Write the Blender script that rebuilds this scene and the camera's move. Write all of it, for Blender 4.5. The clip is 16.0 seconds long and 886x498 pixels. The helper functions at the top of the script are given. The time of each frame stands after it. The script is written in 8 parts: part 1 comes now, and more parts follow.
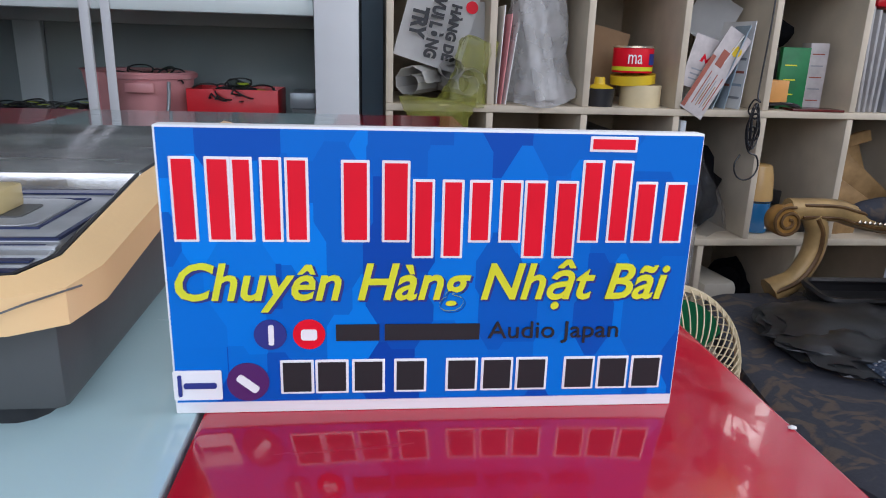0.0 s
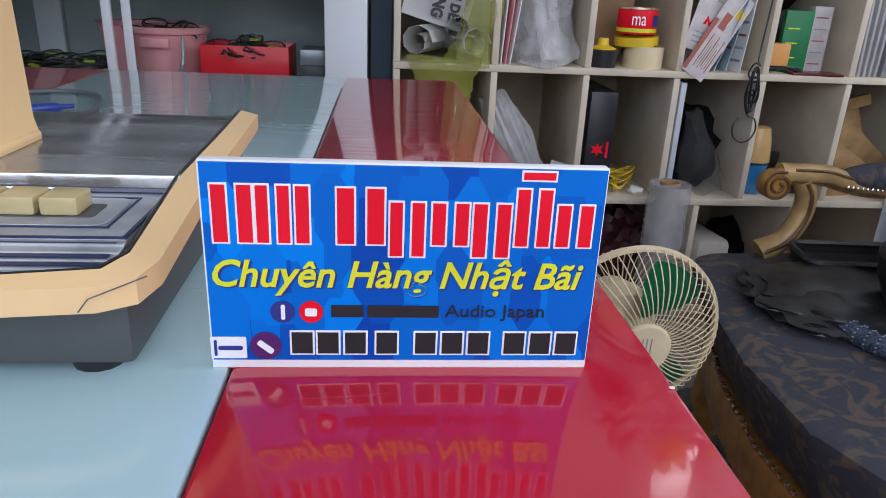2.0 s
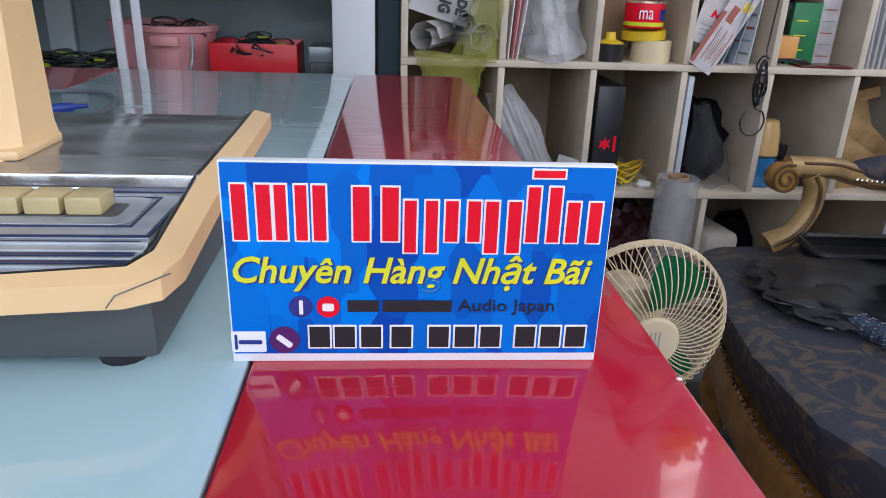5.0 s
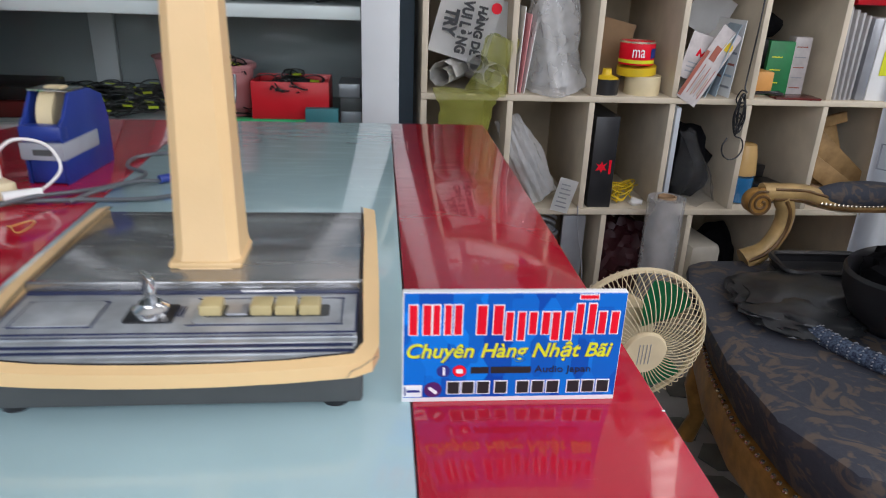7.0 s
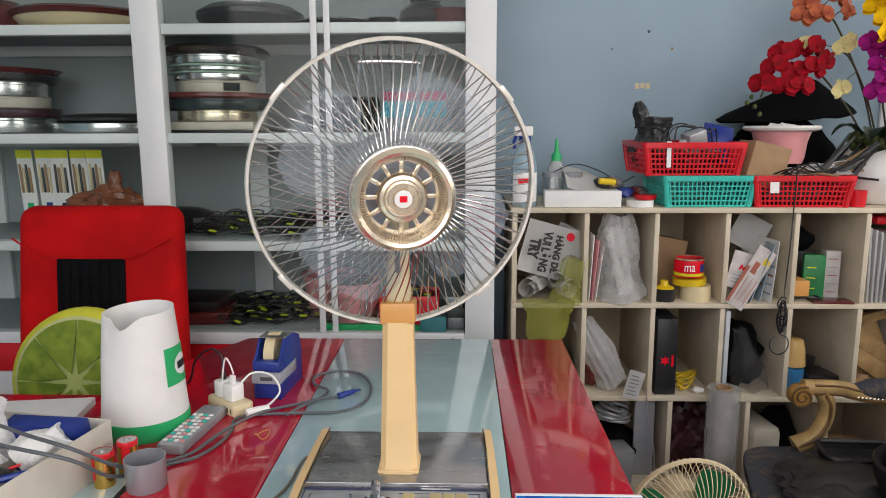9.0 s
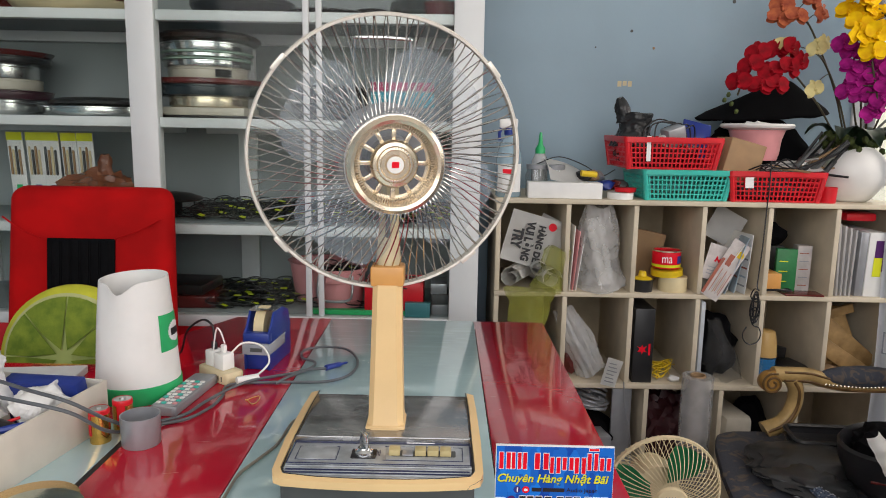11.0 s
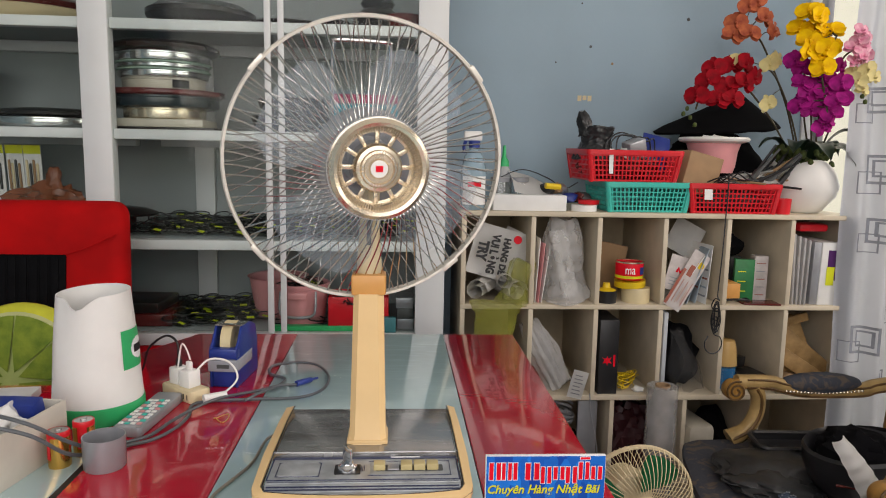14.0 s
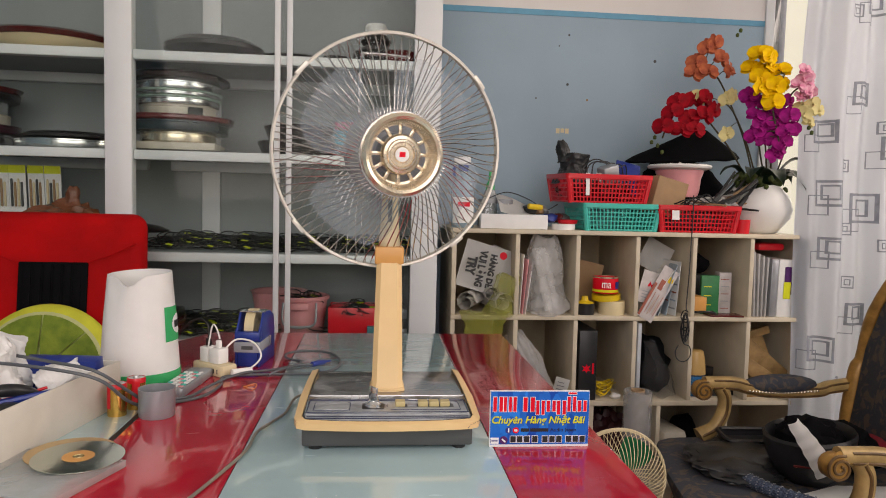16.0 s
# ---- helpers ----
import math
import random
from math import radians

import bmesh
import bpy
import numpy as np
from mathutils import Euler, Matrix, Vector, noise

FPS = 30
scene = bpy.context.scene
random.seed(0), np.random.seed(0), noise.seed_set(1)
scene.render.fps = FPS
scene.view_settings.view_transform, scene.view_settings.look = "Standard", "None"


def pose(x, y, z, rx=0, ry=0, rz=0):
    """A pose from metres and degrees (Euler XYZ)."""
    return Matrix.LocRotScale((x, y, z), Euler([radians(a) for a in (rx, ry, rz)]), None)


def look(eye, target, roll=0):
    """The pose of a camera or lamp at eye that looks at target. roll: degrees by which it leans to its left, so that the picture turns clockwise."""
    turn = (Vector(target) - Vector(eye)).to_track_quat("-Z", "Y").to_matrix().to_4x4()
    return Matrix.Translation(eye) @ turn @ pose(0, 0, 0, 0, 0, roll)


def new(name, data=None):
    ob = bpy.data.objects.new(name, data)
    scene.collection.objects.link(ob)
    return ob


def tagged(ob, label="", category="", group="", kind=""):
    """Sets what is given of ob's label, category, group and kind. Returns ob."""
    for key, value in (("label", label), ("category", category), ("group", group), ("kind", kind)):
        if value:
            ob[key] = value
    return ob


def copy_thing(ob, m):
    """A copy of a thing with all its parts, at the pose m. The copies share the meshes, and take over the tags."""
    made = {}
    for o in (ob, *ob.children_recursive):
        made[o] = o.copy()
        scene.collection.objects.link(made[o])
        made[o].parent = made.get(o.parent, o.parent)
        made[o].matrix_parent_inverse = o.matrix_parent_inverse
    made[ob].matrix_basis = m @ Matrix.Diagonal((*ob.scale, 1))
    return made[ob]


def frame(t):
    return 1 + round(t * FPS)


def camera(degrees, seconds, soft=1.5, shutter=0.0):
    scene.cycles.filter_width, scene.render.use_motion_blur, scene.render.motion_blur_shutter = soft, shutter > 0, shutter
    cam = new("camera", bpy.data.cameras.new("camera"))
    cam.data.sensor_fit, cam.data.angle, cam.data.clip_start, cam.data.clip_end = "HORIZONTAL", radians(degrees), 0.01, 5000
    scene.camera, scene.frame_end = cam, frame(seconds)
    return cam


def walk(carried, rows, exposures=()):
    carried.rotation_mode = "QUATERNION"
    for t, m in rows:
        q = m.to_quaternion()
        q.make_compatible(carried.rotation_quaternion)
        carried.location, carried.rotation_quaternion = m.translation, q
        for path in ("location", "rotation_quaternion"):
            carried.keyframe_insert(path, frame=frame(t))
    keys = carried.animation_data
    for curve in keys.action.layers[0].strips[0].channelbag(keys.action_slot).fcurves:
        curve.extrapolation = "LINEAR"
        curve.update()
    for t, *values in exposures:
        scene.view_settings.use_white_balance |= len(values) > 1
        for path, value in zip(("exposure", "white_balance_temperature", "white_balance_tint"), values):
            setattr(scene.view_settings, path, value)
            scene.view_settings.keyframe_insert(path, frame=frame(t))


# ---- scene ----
cam = camera(64.8, 16.0, 0.95, 0.25)
PATH = [
    (0, (0.057, 0.035, 0.849), (0.261, 1.944, 0.287), 1.7),
    (0.5, (0.052, 0.007, 0.858), (0.287, 1.903, 0.267), 2.1),
    (1, (0.055, -0.009, 0.872), (0.302, 1.87, 0.234), 2.7),
    (1.5, (0.066, -0.015, 0.881), (0.285, 1.852, 0.198), 2.9),
    (2, (0.065, -0.018, 0.885), (0.242, 1.844, 0.176), 2.6),
    (2.5, (0.07, -0.019, 0.883), (0.225, 1.84, 0.163), 2.0),
    (3, (0.069, -0.017, 0.887), (0.219, 1.842, 0.165), 1.4),
    (3.5, (0.073, -0.012, 0.885), (0.229, 1.844, 0.156), 1.3),
    (4, (0.067, -0.017, 0.886), (0.222, 1.839, 0.159), 1.4),
    (6.5, (0.058, -0.064, 0.903), (0.217, 1.795, 0.182), 2.8),
    (7, (-0.009, -0.164, 1.01), (0.173, 1.677, 0.252), 2.1),
    (7.5, (-0.068, -0.306, 1.119), (0.101, 1.563, 0.427), 0.7),
    (8, (-0.058, -0.406, 1.153), (0.022, 1.524, 0.635), 0.6),
    (8.5, (-0.052, -0.479, 1.174), (-0.066, 1.486, 0.803), 0.4),
    (9, (-0.053, -0.497, 1.222), (-0.109, 1.472, 0.883), -0.2),
    (11.3, (-0.058, -0.553, 1.181), (-0.063, 1.422, 0.861), 1.1),
    (11.5, (-0.056, -0.552, 1.183), (-0.065, 1.424, 0.874), 1.2),
    (12, (-0.046, -0.552, 1.192), (-0.059, 1.429, 0.914), 1.0),
    (12.5, (-0.045, -0.547, 1.192), (-0.044, 1.437, 0.941), 1.0),
    (13, (-0.052, -0.545, 1.188), (-0.028, 1.437, 0.929), 0.9),
    (13.5, (-0.079, -0.531, 1.203), (0.003, 1.448, 0.928), 0.9),
    (14, (-0.097, -0.532, 1.165), (0.034, 1.445, 0.893), 1.1),
    (14.5, (-0.122, -0.575, 1.103), (0.032, 1.409, 0.899), 0.9),
    (15, (-0.139, -0.66, 1.077), (0.038, 1.325, 0.916), 0.8),
    (15.5, (-0.155, -0.698, 1.075), (0.042, 1.286, 0.92), 1.0),
    (16, (-0.155, -0.707, 1.079), (0.042, 1.279, 0.95), 1.4),
]
walk(cam, [(t, look(eye, target, roll)) for t, eye, target, roll in PATH],
     exposures=[(0, 0.14, 6000, 17), (4.2, 0.26, 5850, 18), (7.5, 0.28, 6550, 15), (9, 0.22, 7000, 15), (13, 0.12, 7250, 15), (16, 0.02, 7750, 21)])

# ---- world and light ----
world = bpy.data.worlds.new("world")
scene.world = world
world.use_nodes = True
wn = world.node_tree
sky = wn.nodes.new("ShaderNodeTexSky")
sky.sky_type, sky.sun_disc = "NISHITA", False
sky.sun_elevation, sky.sun_rotation = radians(67), radians(143)
wn.nodes["Background"].inputs[1].default_value = 0.12
wn.links.new(sky.outputs[0], wn.nodes["Background"].inputs[0])


def lamp(name, eye, target, w, h, power, color):
    d = bpy.data.lights.new(name, "AREA")
    d.shape, d.size, d.size_y, d.energy, d.color = "RECTANGLE", w, h, power, color
    ob = new(name, d)
    ob.matrix_world = look(eye, target)
    return ob


sun = bpy.data.lights.new("sun", "SUN")
sun.energy, sun.angle, sun.color = 2.5, radians(0.6), (1.0, 0.95, 0.87)
new("sun", sun).matrix_world = look((1.5, -2, 6), (0, 0, 0))
lamp("shopfront_daylight", (-0.1, -1.92, 1.85), (-0.1, 0.5, 0.80), 3.2, 1.7, 44, (0.97, 0.985, 1.0))
lamp("side_window_daylight", (2.5, 0.0, 1.95), (0.0, 0.5, 0.75), 2.0, 1.4, 30, (1.0, 0.97, 0.93))
lamp("back_window_daylight", (1.62, 1.9, 1.5), (1.4, 0.5, 1.0), 0.6, 1.6, 6.5, (1.0, 0.97, 0.9))
scene.view_settings.exposure = 0.0


# ---- materials ----
def mat(name, col, rough=0.5, metal=0.0, var=0.12, scale=25.0, bump=0.05, bscale=180.0, coat=0.0,
        trans=0.0, alpha=1.0, col2=None, emit=0.0, sheen=0.0, ior=1.45):
    m = bpy.data.materials.new(name)
    m.use_nodes = True
    nt = m.node_tree
    b = nt.nodes["Principled BSDF"]
    tc = nt.nodes.new("ShaderNodeTexCoord")
    n1 = nt.nodes.new("ShaderNodeTexNoise")
    n1.inputs["Scale"].default_value, n1.inputs["Detail"].default_value = scale, 6
    nt.links.new(tc.outputs["Object"], n1.inputs["Vector"])
    ramp = nt.nodes.new("ShaderNodeValToRGB")
    c2 = col2 or tuple(c * (1 - var) for c in col)
    ramp.color_ramp.elements[0].color, ramp.color_ramp.elements[1].color = (*c2, 1), (*col, 1)
    ramp.color_ramp.elements[0].position, ramp.color_ramp.elements[1].position = 0.35, 0.65
    nt.links.new(n1.outputs["Fac"], ramp.inputs[0])
    nt.links.new(ramp.outputs[0], b.inputs["Base Color"])
    n2 = nt.nodes.new("ShaderNodeTexNoise")
    n2.inputs["Scale"].default_value, n2.inputs["Detail"].default_value = bscale, 4
    nt.links.new(tc.outputs["Object"], n2.inputs["Vector"])
    mr = nt.nodes.new("ShaderNodeMapRange")
    mr.inputs["To Min"].default_value, mr.inputs["To Max"].default_value = max(0.0, rough * 0.8), min(1.0, rough * 1.2)
    nt.links.new(n1.outputs["Fac"], mr.inputs["Value"])
    nt.links.new(mr.outputs[0], b.inputs["Roughness"])
    if bump:
        bp = nt.nodes.new("ShaderNodeBump")
        bp.inputs["Strength"].default_value, bp.inputs["Distance"].default_value = bump, 0.002
        nt.links.new(n2.outputs["Fac"], bp.inputs["Height"])
        nt.links.new(bp.outputs[0], b.inputs["Normal"])
    b.inputs["Metallic"].default_value = metal
    b.inputs["Coat Weight"].default_value = coat
    b.inputs["Coat Roughness"].default_value = 0.03
    b.inputs["Transmission Weight"].default_value = trans
    b.inputs["Alpha"].default_value = alpha
    b.inputs["IOR"].default_value = ior
    b.inputs["Sheen Weight"].default_value = sheen
    if emit:
        b.inputs["Emission Color"].default_value = (*col, 1)
        b.inputs["Emission Strength"].default_value = emit
    return m


def clear(name, tint=(1, 1, 1), gloss=0.08, rough=0.02):
    """Thin clear sheet: lets light straight through, with a weak reflection."""
    m = bpy.data.materials.new(name)
    m.use_nodes = True
    nt = m.node_tree
    out = nt.nodes["Material Output"]
    tr, gl, mix = nt.nodes.new("ShaderNodeBsdfTransparent"), nt.nodes.new("ShaderNodeBsdfGlossy"), nt.nodes.new("ShaderNodeMixShader")
    tr.inputs[0].default_value, gl.inputs["Roughness"].default_value = (*tint, 1), rough
    fr = nt.nodes.new("ShaderNodeFresnel")
    mul = nt.nodes.new("ShaderNodeMath")
    mul.operation, mul.inputs[1].default_value = "MULTIPLY_ADD", 0.14
    mul.inputs[2].default_value = gloss
    nt.links.new(fr.outputs[0], mul.inputs[0])
    nt.links.new(mul.outputs[0], mix.inputs[0])
    nt.links.new(tr.outputs[0], mix.inputs[1])
    nt.links.new(gl.outputs[0], mix.inputs[2])
    nt.links.new(mix.outputs[0], out.inputs[0])
    return m


def brocade():
    m = mat("dark_brocade", (0.020, 0.022, 0.032), 0.8, var=0.25, scale=120, bump=0.3, bscale=500)
    nt = m.node_tree
    b = nt.nodes["Principled BSDF"]
    tc = nt.nodes.new("ShaderNodeTexCoord")
    nz = nt.nodes.new("ShaderNodeTexNoise")
    nz.inputs["Scale"].default_value, nz.inputs["Detail"].default_value, nz.inputs["Distortion"].default_value = 16, 2, 2.5
    rp = nt.nodes.new("ShaderNodeValToRGB")
    e = rp.color_ramp.elements
    e[0].position, e[0].color = 0.50, (0.042, 0.046, 0.060, 1)
    e[1].position, e[1].color = 0.60, (0.105, 0.082, 0.064, 1)
    nt.links.new(tc.outputs["Object"], nz.inputs["Vector"])
    nt.links.new(nz.outputs["Fac"], rp.inputs[0])
    nt.links.new(rp.outputs[0], b.inputs["Base Color"])
    return m


M_WALL = mat("pale_blue_wall_paint", (0.315, 0.43, 0.51), 0.75, var=0.1, scale=3, bump=0.15, bscale=60)
M_WALL2 = mat("white_wall_paint", (0.74, 0.71, 0.69), 0.75, var=0.08, scale=3, bump=0.12, bscale=60)
M_STRIPE = mat("blue_stripe_paint", (0.12, 0.36, 0.52), 0.6)
M_CEIL = mat("ceiling_paint", (0.78, 0.78, 0.76), 0.8, var=0.05, scale=3)
M_RED = mat("red_glass_top", (0.52, 0.008, 0.030), 0.045, var=0.18, scale=6, bump=0.01, bscale=300, coat=0.55)
M_TEAL = mat("pale_green_glass_top", (0.44, 0.62, 0.64), 0.05, var=0.10, scale=7, bump=0.01, bscale=300, coat=0.5)
M_DESKSIDE = mat("dark_red_lacquer", (0.18, 0.015, 0.02), 0.25, var=0.3)
M_BLACKLINE = mat("black_rubber_joint", (0.015, 0.015, 0.015), 0.6)
M_CAB = mat("white_aluminium", (0.70, 0.72, 0.72), 0.35, var=0.05, scale=8, bump=0.02)
M_CABIN = mat("grey_cabinet_lining", (0.31, 0.345, 0.345), 0.5, var=0.1, scale=5)
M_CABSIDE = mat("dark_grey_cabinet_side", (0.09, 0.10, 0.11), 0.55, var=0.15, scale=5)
M_PANE = clear("window_glass", (0.93, 0.96, 0.95), 0.003)
M_SHELF = mat("cream_painted_board", (0.64, 0.555, 0.42), 0.55, var=0.16, scale=12, bump=0.1, bscale=90)
# same board as the dividers, its colour darkened for the shade inside the cubbies
M_SHELFIN = mat("worn_shaded_board", (0.42, 0.34, 0.23), 0.7, var=0.3, scale=9, bump=0.12, bscale=70)
M_CREAM = mat("aged_cream_plastic", (0.80, 0.55, 0.27), 0.35, var=0.08, scale=14, bump=0.05, bscale=400)
M_CREAM2 = mat("pale_cream_plastic", (0.72, 0.60, 0.38), 0.4, var=0.1)
M_ORANGE = mat("amber_plastic", (0.70, 0.34, 0.10), 0.35, var=0.12)
M_STEEL = mat("brushed_steel_plate", (0.46, 0.46, 0.46), 0.17, metal=0.8, var=0.25, scale=9, bump=0.03, bscale=500)
M_PANEL = mat("worn_silver_panel", (0.50, 0.53, 0.55), 0.42, metal=0.5, var=0.35, scale=40, bump=0.06)
M_NAVY = mat("navy_print", (0.02, 0.03, 0.09), 0.4)
M_DARK = mat("dark_grey_plastic", (0.075, 0.08, 0.08), 0.45, var=0.15)
M_CHROME = mat("chrome", (0.80, 0.80, 0.80), 0.12, metal=1.0, var=0.06)
M_WIRE = mat("chromed_wire", (0.62, 0.61, 0.59), 0.20, metal=1.0, var=0.1)
M_RIM = mat("silver_guard_rim", (0.80, 0.76, 0.68), 0.32, metal=0.35, var=0.15, scale=60)
M_GOLD = mat("gold_anodised", (0.80, 0.69, 0.53), 0.26, metal=0.85, var=0.1, scale=40)
M_KEY = mat("yellowed_key_plastic", (0.55, 0.45, 0.22), 0.3, var=0.15)
M_BLADE = mat("translucent_blade", (0.62, 0.72, 0.82), 0.1, var=0.08, bump=0, alpha=0.22)
M_WHITE = mat("white_plastic", (0.82, 0.81, 0.78), 0.35, var=0.05)
M_FOAM = mat("white_foam_board", (0.85, 0.85, 0.85), 0.6, var=0.05)
M_GREEN = mat("green_plastic", (0.01, 0.42, 0.14), 0.35, var=0.1)
M_GREEND = mat("dark_green_blade", (0.02, 0.25, 0.10), 0.3, var=0.15)
M_RFAB = mat("red_chair_fabric", (0.54, 0.007, 0.008), 0.8, var=0.3, scale=8, bump=0.25, bscale=500, ior=1.2)
M_BLK = mat("black_fabric", (0.006, 0.006, 0.007), 0.95, var=0.3, bump=0.3, bscale=300, ior=1.15)
M_BLKP = mat("black_plastic", (0.020, 0.020, 0.022), 0.35, var=0.2, bump=0.05)
M_BAG = mat("black_bag_film", (0.022, 0.024, 0.026), 0.32, var=0.3, bump=0.3, bscale=30)
M_GREY = mat("grey_plastic", (0.34, 0.35, 0.37), 0.3, metal=0.35, var=0.12)
M_CABLE = mat("grey_cable", (0.10, 0.11, 0.12), 0.45)
M_BLUE = mat("blue_plastic", (0.015, 0.04, 0.25), 0.3, var=0.2)
M_TAPE = mat("masking_tape", (0.72, 0.60, 0.36), 0.6, var=0.1)
M_PAPER = mat("white_paper", (0.80, 0.80, 0.78), 0.75, var=0.06, bump=0.08, bscale=40)
M_CARD = mat("brown_cardboard", (0.38, 0.24, 0.13), 0.8, var=0.15, bump=0.1)
M_REDP = mat("red_plastic", (0.70, 0.015, 0.025), 0.3, var=0.1)
M_TEALP = mat("turquoise_plastic", (0.03, 0.52, 0.43), 0.3, var=0.1)
M_PINK = mat("pink_plastic", (0.75, 0.32, 0.33), 0.35, var=0.1)
M_YEL = mat("yellow_plastic", (0.75, 0.52, 0.02), 0.4, var=0.1)
M_WOOD = mat("gilded_wood", (0.46, 0.24, 0.06), 0.32, metal=0.2, var=0.45, scale=30, bump=0.15, bscale=60)
M_WOODL = mat("worn_gilded_wood_pale", (0.50, 0.33, 0.13), 0.38, metal=0.15, var=0.35, scale=25, bump=0.1, bscale=60)
M_SEAT = brocade()
M_FLOOR = mat("floor_joint_mortar", (0.34, 0.33, 0.31), 0.6, var=0.2, scale=10)
M_STONE = mat("grey_stone_tile", (0.13, 0.135, 0.12), 0.35, var=0.4, scale=18, bump=0.08, bscale=80)
M_CLEARBAG = mat("clear_plastic_film", (0.74, 0.73, 0.71), 0.12, var=0.15, scale=30, bump=1.0, bscale=60, alpha=0.40)
M_MILKY = mat("milky_plastic_film", (0.66, 0.65, 0.63), 0.18, var=0.3, scale=22, bump=0.8, bscale=40, alpha=0.40)
M_FOLDER = mat("frosted_folder_plastic", (0.62, 0.61, 0.60), 0.3, var=0.1, bump=0.2, bscale=30, alpha=0.6)
M_YBAG = mat("yellow_green_bag_film", (0.50, 0.50, 0.09), 0.15, var=0.35, scale=22, bump=1.0, bscale=60, alpha=0.36)
M_BRBAG = mat("brown_bag_film", (0.35, 0.12, 0.06), 0.25, var=0.3, bump=0.5, bscale=30, alpha=0.8)
M_TAG = mat("yellow_green_price_tag", (0.55, 0.68, 0.03), 0.6)
M_PAN = mat("dark_pan", (0.022, 0.02, 0.02), 0.3, var=0.3)
M_PANR = mat("dark_red_enamel", (0.13, 0.02, 0.018), 0.25, var=0.25)
M_TIN = mat("bare_steel", (0.55, 0.55, 0.54), 0.3, metal=0.9, var=0.15)
M_INK = mat("black_ink", (0.012, 0.012, 0.014), 0.5)
M_REDINK = mat("red_ink", (0.80, 0.005, 0.022), 0.45, ior=1.3)
M_YELINK = mat("yellow_ink", (0.72, 0.75, 0.02), 0.4)
M_WHITEINK = mat("white_ink", (0.88, 0.88, 0.88), 0.4)
M_BLUEINK = mat("blue_ink", (0.02, 0.03, 0.22), 0.4)
M_PURPLE = mat("dark_purple_ink", (0.08, 0.01, 0.12), 0.4)


def blue_print():
    m = mat("blue_diamond_print", (0.004, 0.14, 0.66), 0.42, coat=0.0, bump=0, ior=1.3)
    nt = m.node_tree
    b = nt.nodes["Principled BSDF"]
    tc = nt.nodes.new("ShaderNodeTexCoord")
    mp = nt.nodes.new("ShaderNodeMapping")
    mp.inputs["Scale"].default_value = (1.7, 1.0, 1.0)
    v = nt.nodes.new("ShaderNodeTexVoronoi")
    v.distance, v.inputs["Scale"].default_value = "MANHATTAN", 42
    v.inputs["Randomness"].default_value = 0.55
    rp = nt.nodes.new("ShaderNodeValToRGB")
    rp.color_ramp.elements[0].color, rp.color_ramp.elements[1].color = (0.0000, 0.0540, 0.3600, 1), (0.0000, 0.2040, 0.7200, 1)
    sep = nt.nodes.new("ShaderNodeSeparateColor")
    nt.links.new(tc.outputs["Object"], mp.inputs[0])
    nt.links.new(mp.outputs[0], v.inputs["Vector"])
    nt.links.new(v.outputs["Color"], sep.inputs[0])
    nt.links.new(sep.outputs[0], rp.inputs[0])
    nt.links.new(rp.outputs[0], b.inputs["Base Color"])
    return m


def smeared(m, low, high):
    """Dusty smears and fine scratches: they only change the gloss and lift the surface a little."""
    nt = m.node_tree
    b = nt.nodes["Principled BSDF"]
    tc = nt.nodes.new("ShaderNodeTexCoord")
    mp = nt.nodes.new("ShaderNodeMapping")
    mp.inputs["Scale"].default_value, mp.inputs["Rotation"].default_value = (3.0, 22.0, 1.0), (0, 0, 0.9)
    nz = nt.nodes.new("ShaderNodeTexNoise")
    nz.inputs["Scale"].default_value, nz.inputs["Detail"].default_value, nz.inputs["Distortion"].default_value = 5, 8, 0.6
    mr = nt.nodes.new("ShaderNodeMapRange")
    mr.inputs["From Min"].default_value, mr.inputs["From Max"].default_value = 0.45, 0.75
    mr.inputs["To Min"].default_value, mr.inputs["To Max"].default_value = low, high
    nt.links.new(tc.outputs["Object"], mp.inputs[0])
    nt.links.new(mp.outputs[0], nz.inputs["Vector"])
    nt.links.new(nz.outputs["Fac"], mr.inputs["Value"])
    nt.links.new(mr.outputs[0], b.inputs["Roughness"])


smeared(M_STEEL, 0.14, 0.34)
smeared(M_RED, 0.10, 0.30)
smeared(M_TEAL, 0.08, 0.28)
M_SIGN = blue_print()


# ---- mesh tools ----
def bm_new():
    return bmesh.new()


def box(x0, x1, y0, y1, z0, z1, bev=0.0, bm=None, seg=2):
    bm = bm or bm_new()
    r = bmesh.ops.create_cube(bm, size=1)
    for v in r["verts"]:
        v.co = Vector(((x0 + x1) / 2 + v.co.x * (x1 - x0), (y0 + y1) / 2 + v.co.y * (y1 - y0), (z0 + z1) / 2 + v.co.z * (z1 - z0)))
    if bev:
        es = list({e for v in r["verts"] for e in v.link_edges})
        bmesh.ops.bevel(bm, geom=es, offset=bev, segments=seg, affect="EDGES", profile=0.5)
    return bm


def obox(m, sx, sy, sz, bev=0.0, bm=None):
    """A box of that size, its base centre at the pose m."""
    bm = bm or bm_new()
    b2 = box(-sx / 2, sx / 2, -sy / 2, sy / 2, 0, sz, bev)
    return blend_in(bm, b2, m)


def blend_in(bm, other, m=None):
    if m is not None:
        bmesh.ops.transform(other, matrix=m, verts=other.verts)
    me = bpy.data.meshes.new("tmp")
    other.to_mesh(me)
    other.free()
    bm.from_mesh(me)
    bpy.data.meshes.remove(me)
    return bm


